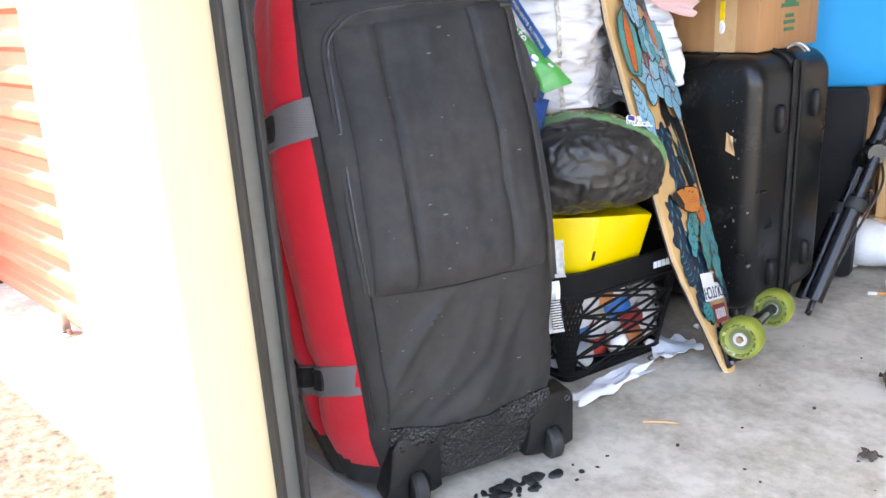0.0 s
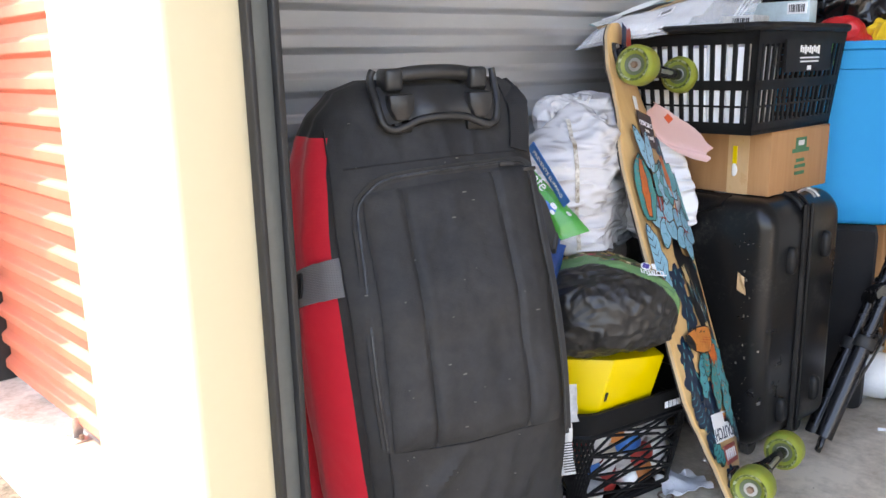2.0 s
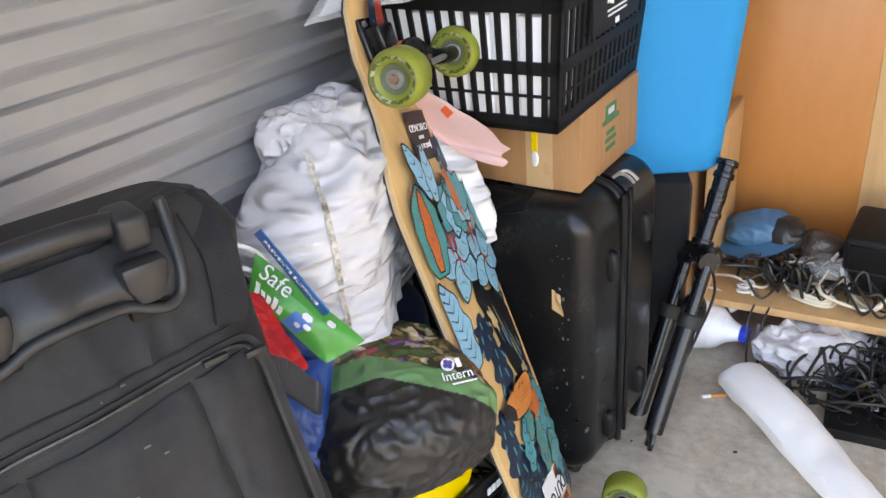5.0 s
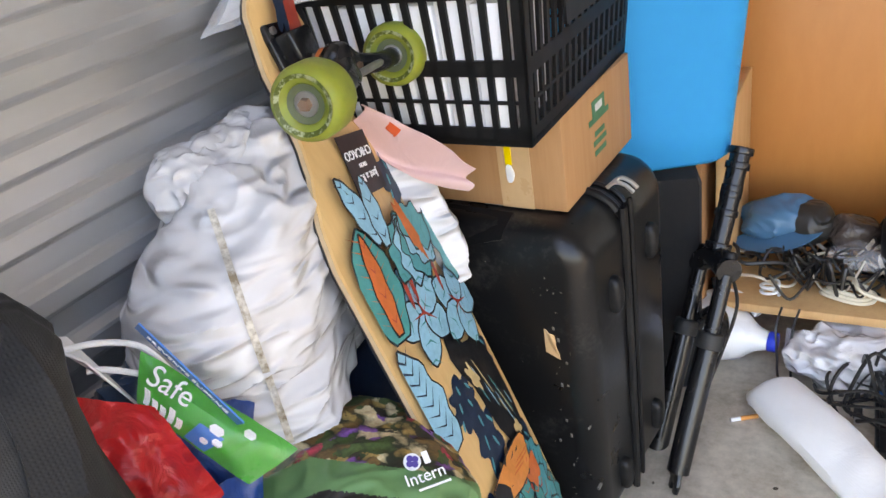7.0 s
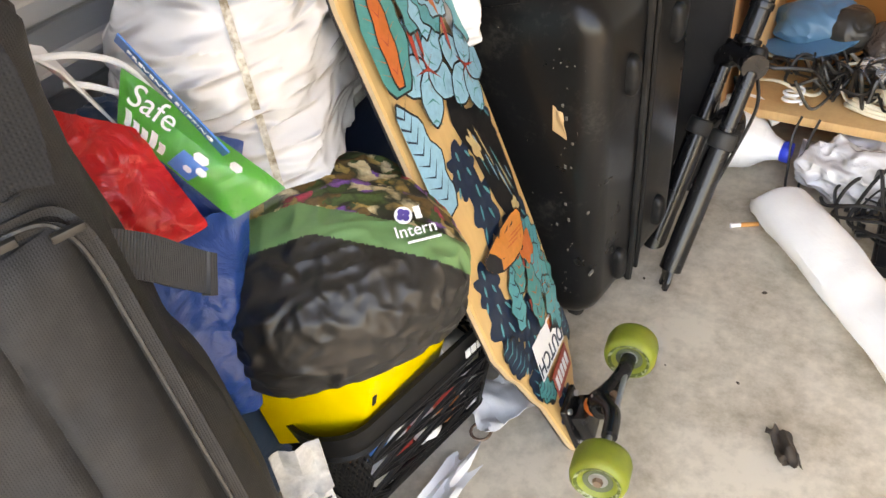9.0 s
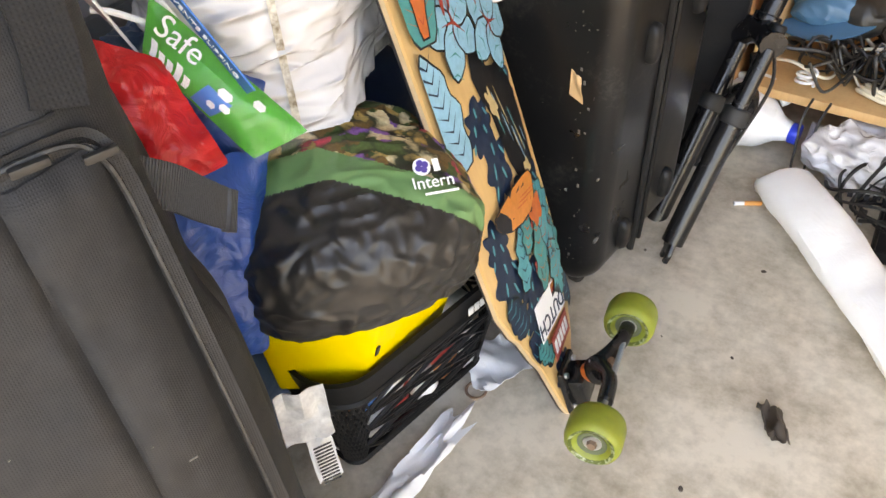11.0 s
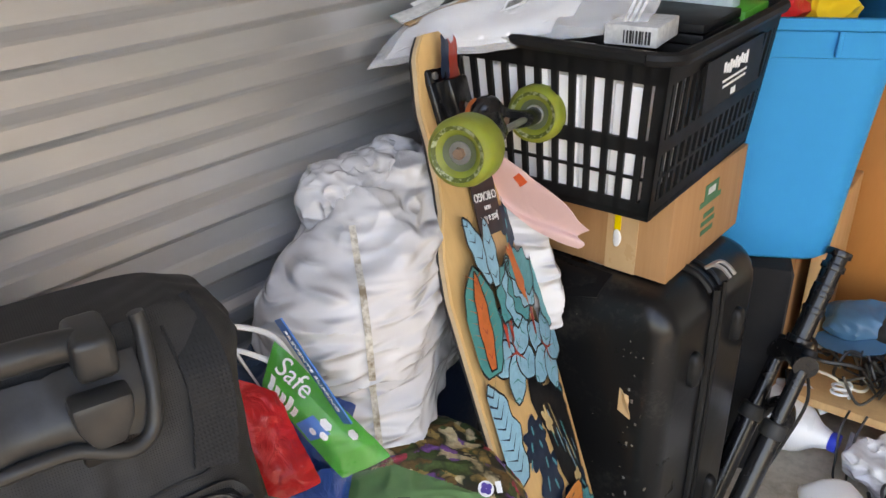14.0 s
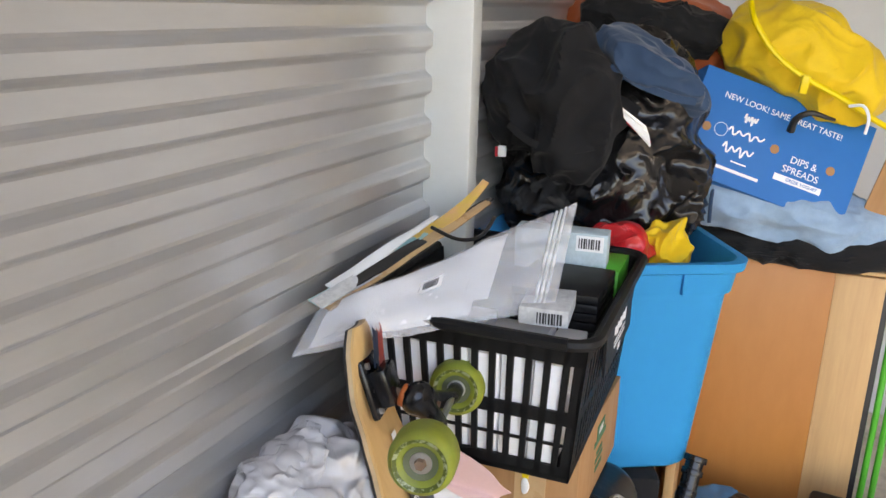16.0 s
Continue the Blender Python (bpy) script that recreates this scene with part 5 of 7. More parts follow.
# ---- resealable bag with papers, folders on it ----
def paper_bag():
    A, B, C = Vector((-1.020, 1.333, 0.838)), Vector((-0.747, 1.495, 0.886)), Vector((-0.760, 1.662, 0.982))
    D = Vector((-1.020, 1.395, 0.872))
    E_ = Vector((-0.895, 1.700, 0.958))

    def quad(u, v, off=0.0):
        p = A.lerp(B, u).lerp(D.lerp(C, u), v)
        n = (B - A).cross(D - A).normalized()
        e = max(0, min(u, 1 - u, v, 1 - v))
        puff = min(1, e / 0.18) ** 0.6
        w = 0.006 * noise.noise(p * 16) + 0.003 * noise.noise(p * 45) + 0.012 * max(0, u - 0.7) * math.sin(26 * v)
        return p + n * (off * puff + w)
    bg_ = thing("resealable_bag", None, "clear resealable plastic bag holding white papers", "plastic bag")
    part("film", sheet(60, 36, lambda u, v: quad(u, v, 0.016), 0.0008), M_CLEAR, bg_)
    part("film", sheet(30, 18, lambda u, v: quad(u, v, -0.004), 0.0008), M_CLEAR, bg_)
    for u in (0.915, 0.935, 0.955):
        part("seal_ridge", tube([quad(u, v, 0.017) for v in (0.02, 0.2, 0.4, 0.6, 0.8, 0.98)], 0.0018, 6), M_JUG, bg_, "milky plastic seal ridge")
    for i, (u0, u1, v0, v1, o) in enumerate(((0.06, 0.66, 0.06, 0.88, 0.010), (0.10, 0.72, 0.16, 0.90, 0.013), (0.16, 0.62, 0.10, 0.80, 0.0145))):
        single("paper", sheet(14, 10, lambda u, v: quad(u0 + (u1 - u0) * u, v0 + (v1 - v0) * v, o) , 0.0008), M_PAPER, "loose white sheet inside the clear bag", "paper", group="papers in the bag")
    lab = single("paper_label", sheet(4, 4, lambda u, v: quad(0.42 + 0.085 * u, 0.46 + 0.14 * v, 0.0185), 0.0006), M_WHITE, "small white barcode label on the clear bag", "label")
    for i in range(8):
        part("barcode_bar", sheet(1, 4, lambda u, v: quad(0.432 + 0.0075 * i + 0.004 * u, 0.49 + 0.08 * v, 0.0193), 0.0006), M_BLACKINK, lab)
    # the folders and newspapers lying along the upper edge
    up = (B - A).cross(D - A).normalized()
    span = (E_ - D)
    for i, (u0, u1, w, lift, mat, nm, lb_) in enumerate(((0.02, 0.96, 0.040, 0.012, M_TAPE, "folder", "tan card folder edge"), (0.05, 1.00, 0.034, 0.017, M_HANDLE, "folder", "dark grey plastic folder"), (0.0, 0.85, 0.045, 0.022, M_NEWS, "newspaper", "folded grey newspaper"), (0.0, 0.60, 0.038, 0.026, colour("teal_print", (0.35, 0.62, 0.62), 0.7), "magazine", "folded magazine with teal print"), (0.55, 1.00, 0.040, 0.030, M_YELLOWPAGE, "magazine", "curled magazine with yellow and pink cover"), (0.10, 0.70, 0.030, 0.034, M_PAPER, "leaflet", "white printed leaflet"))):
        def place(u, v):
            p = D + span * (u0 + (u1 - u0) * u) + up * (0.010 + 0.35 * (lift - 0.012))
            across = Vector((0.93, -0.30, -0.20))
            curl = 0.018 * (u ** 3) if i == 4 else 0.0
            return p + across * (-0.004 * i + 0.5 * w * v * (0.5 + 0.5 * math.sin(1.0 + 2 * u))) + up * (0.004 * math.sin(3 * u + i) + curl + 0.004 * noise.noise(p * 20 + Vector((i, 0, v))))
        single(nm, sheet(18, 6, place, 0.0022), mat, lb_ + " lying on the clear bag", nm, group="papers on the bag")
    single("elastic_band", tube([D + span * 0.62 + up * 0.024 + Vector(o) for o in ((0, 0, 0), (0.045, -0.02, -0.006), (0.070, 0.0, -0.004), (0.075, 0.045, 0.012))], 0.0028, 6), M_CABLE, "black cord loop on the papers", "cord")


M_YELLOWPAGE = worn("yellow_pink_page", (0.72, 0.52, 0.06), (0.75, 0.30, 0.30), 0.5, 0.0, 14.0, 60.0, 0.8, 0.02)
paper_bag()


# ---- blue storage tub ----
def storage_tub():
    t = thing("storage_tub", pose(-0.532, 1.945, 0.44, 0, 0, 27), "bright blue plastic storage tub, open, holding cloth", "storage tub")
    W, D, H = 0.40, 0.30, 0.405

    def ring(z, g, y_off=0.0):
        k = 0.030 * (1 - z / H)
        return [(x, y, z) for x, y in rounded_ring_fixed(-W + k - g, -k + g, k - g, D - k + g, 0.045)]
    rings = [ring(0.0, -0.02), ring(0.004, -0.006), ring(0.012, 0.0)] + [ring(0.012 + (H - 0.072) * i / 6, 0.0) for i in range(1, 7)]
    rings += [ring(H - 0.058, 0.006), ring(H - 0.02, 0.008), ring(H - 0.016, 0.016), ring(H, 0.017), ring(H, 0.004), ring(H - 0.02, -0.004), ring(0.02, -0.004)]
    part("body", loft(rings), M_TUB, t)
    for x in (-0.30, -0.10):
        part("rib", block(x - 0.004, x + 0.004, -0.012, 0.002, H - 0.055, H - 0.018, 0.002), M_TUB, t)


def rounded_ring_fixed(x0, x1, y0, y1, r, k=6):
    pts = []
    for cx, cy, a0 in ((x1 - r, y0 + r, -90), (x1 - r, y1 - r, 0), (x0 + r, y1 - r, 90), (x0 + r, y0 + r, 180)):
        for i in range(k + 1):
            a = radians(a0 + 90 * i / k)
            pts.append((cx + r * math.cos(a), cy + r * math.sin(a)))
    return pts


storage_tub()
# near-black block added for the shaded gap below the tub, no real trunk
single("trunk", block(-0.46, 0.0, 0.0, 0.34, 0.0, 0.437, 0.02), M_BLACKCOTTON, "added dark block filling the shaded gap under the blue tub", "trunk", m=pose(-0.615, 1.91, 0, 0, 0, 20))

# ---- white refuse sack ----
def white_sack():
    def shape(p):
        q = p.copy()
        t = (q.z + 0.17) / 0.34
        k = 1.0 - 0.45 * max(0, t - 0.62) / 0.38 - 0.30 * max(0, 0.40 - t) / 0.40
        q.y *= k
        q.x *= 1.0 - 0.3 * max(0, t - 0.8) / 0.2
        near = max(0, min(1, (0.02 - q.y) / 0.12))
        q.y -= 0.09 * near * max(0, 0.40 - t)
        q.x += near * (0.035 + 0.22 * max(0, 0.40 - t))
        q.z += 0.025 * max(0, t - 0.7) / 0.3 * noise.noise(Vector((q.x * 22, q.y * 22, 2)))
        return q
    s = thing("refuse_sack", pose(-0.976, 1.290, 0.590), "stuffed white plastic refuse sack with a dirty taped seam", "refuse sack")
    part("sack", crumple((0.095, 0.202, 0.165), 7, 2.5, 0.024, 0.017, 0.0085, 3.0, None, (0.40, 0.40, 1.2), shape), M_WHITEFILM, s)
    part("neck", crumple((0.050, 0.092, 0.040), 6, 2.2, 0.02, 0.014, 0.008, 8.0, None, (1.5, 1.5, 0.5)), M_WHITEFILM, s, "bunched neck of the sack").location = (-0.004, -0.010, 0.125)
    part("sack_bulge", crumple((0.050, 0.075, 0.120), 6, 2.5, 0.012, 0.012, 0.006, 14.0, None, (0.6, 0.6, 1.3), lambda p: Vector((p.x - 0.38 * p.z + 0.055 * max(0, min(1, (p.y - 0.018) / 0.035)), p.y, p.z))), M_WHITEFILM, s, "side bulge of the sack").location = (0.047, 0.110, 0.005)
    return s


sack = white_sack()
bpy.context.view_layer.update()


def surface_seam(ob, origin, path, width, mat, name, parent, label):
    """A strip laid on the outside of a soft thing, point by point."""
    pts = []
    inv = ob.matrix_world.inverted()
    for a in path:
        o = inv @ Vector(origin)
        d = (inv @ Vector(a)) - o
        ok, loc, nrm, _ = ob.ray_cast(o, d.normalized())
        if ok:
            pts.append(ob.matrix_world @ (loc - d.normalized() * 0.004))
    if len(pts) > 2:
        bm = tube(pts, 0, flat=(width, 0.0018, (Vector(origin) - pts[0]).normalized()), steps=2)
        bm.transform(parent.matrix_world.inverted())
        part(name, bm, mat, parent, label)


M_SEAM = worn("dirty_seam", (0.70, 0.66, 0.58), (0.16, 0.11, 0.06), 0.6, 0.0, 50.0, 160.0, 0.9, 0.2, 0.3, (0.42, 0.62))
surface_seam([c for c in sack.children if c.name == "sack"][0] if any(c.name == "sack" for c in sack.children) else sack.children[1], (-0.40, 0.69, 0.96), [(-0.885 + 0.0008 * i, 1.150 - 0.0004 * i, 0.735 - 0.009 * i) for i in range(30)], 0.007, M_SEAM, "taped_seam", sack, "dirty tape seam")


def pink_flap():
    a, b = Vector((-0.895, 1.418, 0.735)), Vector((-0.776, 1.445, 0.650))

    def place(u, v, lift=0.0):
        p = a.lerp(b, u)
        w = 0.030 + 0.055 * math.sin(3.1 * min(1, u * 0.75 + 0.15))
        return p + Vector((-0.45, 0.0, -0.75)) * w * v * 0.8 + Vector((0.93, -0.2, 0.3)) * (0.012 * math.sin(6 * v + 3 * u) + 0.010 * noise.noise(p * 30 + Vector((v * 2, 0, 0))) + lift)
    f = thing("pink_bag_flap", None, "pale pink plastic bag flap with an orange mark", "plastic flap")
    part("flap", sheet(24, 12, place, 0.0012), M_PINK, f)
    part("printed_mark", sheet(6, 6, lambda u, v: place(0.20 + 0.11 * u, 0.18 + 0.20 * v, 0.0016), 0.0006), colour("orange_mark", (0.8, 0.12, 0.04)), f, "orange printed mark")


pink_flap()


# ---- printed sack, yellow carton and mesh basket ----
def printed_sack():
    half = (0.136, 0.137, 0.080)
    b = thing("printed_sack", frame_of((-0.819, 1.141, 0.404), (0.62, 0.78, 0), (0, 0, 1)), "black sack with flower print and green band on top", "sack")

    def shape(p):
        crease = 0.004
        sag = -0.018 * (p.x / half[0]) ** 2
        return p - p.normalized() * crease + Vector((0, 0, sag))
    whole = crumple(half, 7, 2.6, 0.016, 0.0055, 0.0045, 8.0, None, (0.9, 1.3, 1.2), shape)
    pieces = [bmesh.new() for _ in range(3)]
    maps = [{}, {}, {}]
    for f in whole.faces:
        c = f.calc_center_median()
        s = c.z * 0.72 + c.y * 0.69 + 0.60 * max(0, c.x + 0.02)
        k = 0 if s < 0.026 * 0.9945 else (1 if s < 0.060 * 0.9945 else 2)
        pieces[k].faces.new([maps[k][v] if v in maps[k] else maps[k].setdefault(v, pieces[k].verts.new(v.co)) for v in f.verts])
    whole.free()
    body = part("body", pieces[0], M_SACK, b, "dusty creased black lower part")
    part("green_band", pieces[1], M_GREENBAND, b, "green printed band")
    top = part("printed_top", pieces[2], M_FLORAL, b, "flower printed upper part")
    return b


ps = printed_sack()
bpy.context.view_layer.update()


def lettering_on(parent):
    """White print on the green band, laid where a line of sight from the door side meets it."""
    o = Vector((-0.3784, 0.6886, 0.9482))
    for i, (target, what) in enumerate(LETTER_SPOTS):
        best = None
        for ch in parent.children:
            inv = ch.matrix_world.inverted()
            p0 = inv @ o
            ok, loc, nrm, _ = ch.ray_cast(p0, (inv @ Vector(target) - p0).normalized())
            if ok and (best is None or (ch.matrix_world @ loc - o).length < (best[0] - o).length):
                best = (ch.matrix_world @ loc, (ch.matrix_world.to_3x3() @ nrm).normalized())
        if not best:
            continue
        n = (best[1] * 0.6 + (o - best[0]).normalized() * 0.6).normalized()
        right = Vector((0.62, 0.78, -0.10))
        m = parent.matrix_world.inverted() @ frame_of(best[0] + n * 0.006, right, n.cross(right))
        if what == "word":
            words("Intern", 0.0165, M_WHITE, parent, m)
        elif what == "line":
            part("printed_bar", block(-0.016, 0.016, -0.0005, 0.0005, -0.0010, 0.0010), M_WHITE, parent, smooth=False).matrix_local = m
        else:
            k = part("printed_mark", cyl(0.0085, 0.0085, -0.0006, 0.0006, 24), M_WHITE, parent, "white disc with a violet flower mark")
            k.matrix_local = m @ pose(0, 0, 0, 90, 0, 0)
            for a in range(4):
                part("printed_petal", cyl(0.0032, 0.0032, -0.0004, 0.0004, 14), M_VIOLET, parent).matrix_local = m @ pose(0.0036 * math.cos(a * 1.57 + 0.4), -0.0009, 0.0036 * math.sin(a * 1.57 + 0.4), 90, 0, 0)
            part("printed_bar", block(0.011, 0.017, -0.0006, 0.0006, -0.006, 0.006), M_WHITE, parent, smooth=False).matrix_local = m


LETTER_SPOTS = [((-0.662, 1.072, 0.552), "word"), ((-0.673, 1.073, 0.561), "mark"), ((-0.654, 1.071, 0.546), "line")]
lettering_on(ps)


def yellow_carton():
    y = thing("yellow_carton", pose(0, 0, 0), "glossy yellow carton wedged in the mesh basket", "carton")
    plan = [(-0.756, 1.103), (-0.738, 1.235), (-0.82, 1.28), (-0.93, 1.16), (-0.872, 1.024)]
    foot = [(-0.790, 1.090), (-0.768, 1.225), (-0.82, 1.26), (-0.92, 1.15), (-0.872, 1.040)]
    bm = bmesh.new()
    low = [bm.verts.new((x, yy, 0.185)) for x, yy in foot]
    top = [bm.verts.new((x, yy, z)) for (x, yy), z in zip(plan, (0.322, 0.300, 0.31, 0.31, 0.318))]
    bm.faces.new(low[::-1])
    bm.faces.new(top)
    for i in range(5):
        bm.faces.new((low[i], low[(i + 1) % 5], top[(i + 1) % 5], top[i]))
    bmesh.ops.recalc_face_normals(bm, faces=bm.faces[:])
    bmesh.ops.bevel(bm, geom=bm.edges[:], offset=0.004, segments=2, profile=0.5, affect="EDGES")
    part("carton", bm, M_YELLOW, y)
    k = part("slot", block(-0.003, 0.003, -0.0015, 0.001, -0.009, 0.009, 0.001), M_BLACKINK, y, "small dark slot by the crease", smooth=False)
    k.matrix_local = frame_of((-0.7722, 1.1035, 0.250), (0.018, 0.132, 0), (0.3, 0, 1))


yellow_carton()


M_DARKRED = woven("dark_red_cloth", (0.12, 0.008, 0.012), (0.06, 0.005, 0.008), 0.8)


def mesh_basket():
    g = thing("mesh_basket", pose(-0.782, 1.030, 0.0, 0, 0, -12), "black plastic mesh basket stuffed with oddments on the floor", "basket")
    W, D, H = 0.25, 0.33, 0.225

    def at(s, z):
        """A point on the outside, s along the round, z up."""
        g_ = 0.045 * (1 - z / H)
        ring = rounded_ring_fixed(-W + g_, -g_, g_, D - g_, 0.062 - g_, 8)
        n = len(ring)
        f = (s % 1.0) * n
        i = int(f)
        a, b = Vector(ring[i % n]), Vector(ring[(i + 1) % n])
        p = a.lerp(b, f - i)
        return Vector((p.x, p.y, z))
    part("base", loft([[at(i / 36, z) for i in range(36)] for z in (0.0, 0.012)]), M_CRATE, g)
    rim = loft([[at(i / 48, z) + Vector((0.0, 0, 0)) for i in range(48)] for z in (0.178, 0.182, 0.221, 0.225)], False, False)
    bmesh.ops.solidify(rim, geom=rim.faces[:], thickness=0.006)
    rb = part("rim_band", rim, M_CRATE, g, "smooth black rim band with white print")
    n = 44
    for i in range(n):
        for sgn in (1, -1):
            pts = [at(i / n + sgn * 0.16 * q, 0.008 + 0.172 * q) for q in (0, 0.25, 0.5, 0.75, 1.0)]
            part("mesh_strand", tube(pts, 0.0028, 5, steps=1), M_CRATE, g, smooth=False)
    for z in (0.014, 0.178):
        part("hoop", tube([at(i / 40, z) for i in range(41)], 0.005, 6, steps=1), M_CRATE, g)
    # withheld print on the band
    m = frame_of((0.002, 0.245, 0.202), (0, 1, 0), (0, 0, 1))
    for i in range(7):
        q = part("printed_bar", block(-0.032 + 0.0105 * i, -0.024 + 0.0105 * i, -0.001, 0.0005, -0.006, 0.006), M_WHITE, rb, smooth=False)
        q.matrix_local = m
    m0 = g.matrix_world
    rnd = random.Random(12)
    mats = [M_PAPER, M_NEWS, colour("pack_red", (0.55, 0.05, 0.04)), M_PAPER, colour("pack_orange", (0.65, 0.22, 0.06)), M_WHITE, colour("pack_cream", (0.62, 0.55, 0.42)), M_BLUECARD]
    names = ["paper_wad", "packet", "bottle_pack", "paper_wad", "packet", "paper_wad", "packet", "packet"]
    for i in range(22):
        j = i % 8
        z = 0.035 + 0.036 * (i // 6) + 0.01 * rnd.random()
        y = 0.040 + (0.25) * ((i % 6) + 0.5) / 6
        x = -0.062 - rnd.random() * 0.03
        single(names[j], blob((0.022, 0.026, 0.020), 3, 3.0, ((25.0, 0.008),), i), mats[j], "crumpled oddment in the mesh basket", "packaging", group="oddments in the basket", m=m0 @ pose(x, y, z, rnd.uniform(-30, 30), rnd.uniform(-30, 30), rnd.uniform(0, 90)))
    single("filling_cloth", crumple((0.07, 0.12, 0.07), 5, 3.0), M_DARKRED, "dark red cloth filling the basket", "cloth", m=m0 @ pose(-0.150, 0.15, 0.10))


mesh_basket()


def crumpled_tag(name, m, w, hgt, label, mat=None):
    t = single(name, sheet(10, 14, lambda u, v: (w * (u - 0.5), 0.012 * noise.noise(Vector((u * 3, v * 4, w * 100))) + 0.006 * math.sin(5 * v), hgt * (v - 0.5)), 0.001), mat or M_PAPER, label, "label", m=m)
    return t


tg = crumpled_tag("care_label", frame_of((-0.782, 1.004, 0.185), (0.5, 0.85, 0), (-0.4, 0.1, 1)), 0.028, 0.085, "creased white barcode label hanging from the duffel")
for i in range(12):
    part("barcode_bar", block(-0.011, 0.009, -0.0125, -0.0115, -0.036 + 0.0042 * i, -0.0342 + 0.0042 * i), M_BLACKINK, tg, smooth=False)
crumpled_tag("paper_label", frame_of((-0.775, 0.985, 0.275), (0.6, 0.8, 0), (-0.3, 0.3, 1)), 0.050, 0.06, "crumpled white paper label beside the duffel", M_NEWS)


# ---- things between the duffel and the white sack ----
def soft_packet():
    p = thing("grip_packet", None, "green and blue packet with clear wrapping", "packet")
    a, b, c, d = Vector((-0.910, 1.053, 0.652)), Vector((-0.800, 1.085, 0.543)), Vector((-0.828, 1.046, 0.530)), Vector((-0.908, 1.030, 0.615))

    def place(u, v):
        q = a.lerp(b, u).lerp(d.lerp(c, u), v)
        e = min(u, 1 - u, v, 1 - v)
        nrm = (b - a).cross(d - a).normalized()
        if nrm.x < 0:
            nrm = -nrm
        return q + nrm * (0.012 * min(1, e / 0.3) + 0.003 * noise.noise(q * 50))
    part("packet", sheet(18, 10, place, 0.004), M_GREENFILM, p)
    nrm = (b - a).cross(d - a).normalized()
    if nrm.x < 0:
        nrm = -nrm
    along = (b - a).normalized()
    rise = along.cross(nrm).normalized()
    if rise.dot(a - d) < 0:
        rise = -rise
    words("Safe", 0.026, M_WHITE, p, frame_of(place(0.22, 0.24) + nrm * 0.006, along, rise))
    for i, k in enumerate((1.0, 0.7, 0.7, 1.0, 0.7)):
        ua, va = 0.05 + 0.066 * i, 0.60 + 0.30 * (1 - k)
        part("printed_bar", sheet(4, 4, lambda u, v: place(ua + 0.044 * u + 0.008 * math.sin(3 * v), va + (0.90 - va) * v) + nrm * 0.0032, 0.0008), M_WHITE, p)
    part("printed_panel", sheet(8, 6, lambda u, v: place(0.46 + 0.18 * u - 0.05 * v, 0.52 + 0.46 * v) + nrm * 0.0030, 0.0006), M_BLUECARD, p, "blue printed panel")
    for cu, cv, r in ((0.57, 0.46, 0.08), (0.62, 0.66, 0.06), (0.54, 0.78, 0.05), (0.74, 0.20, 0.06)):
        part("printed_patch", sheet(6, 6, lambda u, v: place(cu + r * (u - 0.5) * (1.3 - abs(v - 0.5)), cv + r * 2.2 * (v - 0.5)) + nrm * 0.0036, 0.0006), M_WHITE, p)
    part("wrapping", sheet(18, 10, lambda u, v: place(-0.02 + 1.06 * u, -0.06 + 1.12 * v) + nrm * 0.006, 0.0006), M_THINFILM, p)
    s = thing("card_header", None, "blue card strip with white lettering", "card strip")
    e0, e1 = Vector((-0.879, 1.050, 0.660)), Vector((-0.847, 1.054, 0.617))
    sd = (e1 - e0).normalized()
    m = frame_of((e0 + e1) / 2, sd, (0.62, -0.35, 0.69))
    s.matrix_world = m
    part("strip", block(-0.056, 0.062, 0.0, 0.0015, -0.012, 0.012), M_BLUECARD, s, smooth=False)
    words("PREVENTS SLIPPING", 0.0105, M_WHITE, s, pose(0.002, -0.0006, 0, 0, 0, 0))
    return p


soft_packet()


def carrier_bag(name, mat, label, center, half_, seed):
    return single(name, crumple(half_, 5, 2.4, 0.03, 0.030, 0.012, seed), mat, label, "plastic bag", m=pose(*center))


def film_fold(name, mat, label, a, b, c_, d, puff, seed):
    """A fold of plastic film pulled between four corners."""
    a, b, c_, d = Vector(a), Vector(b), Vector(c_), Vector(d)
    n = (b - a).cross(d - a).normalized()
    if n.x < 0:
        n = -n

    def place(u, v):
        q = a.lerp(b, u).lerp(d.lerp(c_, u), v)
        e = min(1, 4 * min(u, 1 - u, v, 1 - v))
        return q + n * (puff * e + 0.010 * (0.4 - abs(noise.noise(q * 24 + Vector((seed, 0, 0)))) * 1.5) + 0.004 * (0.4 - abs(noise.noise(q * 70 + Vector((seed, 0, 0)))) * 1.5))
    return single(name, sheet(36, 30, place, 0.003), mat, label, "plastic bag")


film_fold("red_carrier_bag", M_REDFILM, "shiny red plastic bag squeezed beside the duffel", (-0.945, 0.985, 0.650), (-0.893, 1.032, 0.612), (-0.838, 1.026, 0.535), (-0.885, 0.945, 0.520), 0.014, 3)
film_fold("blue_carrier_bag", M_BLUEFILM, "deep blue plastic bag under the red one", (-0.890, 0.960, 0.545), (-0.842, 1.075, 0.515), (-0.822, 1.000, 0.330), (-0.870, 0.930, 0.350), 0.020, 7)
film_fold("blue_carrier_bag", M_BLUEFILM, "deep blue plastic bag behind the packet", (-0.965, 1.060, 0.600), (-0.880, 1.125, 0.545), (-0.860, 1.060, 0.470), (-0.940, 1.000, 0.500), 0.010, 12)
carrier_bag("navy_carrier_bag", M_NAVY, "dark blue cloth behind the packet", (-0.955, 1.07, 0.52), (0.05, 0.07, 0.10), 9)
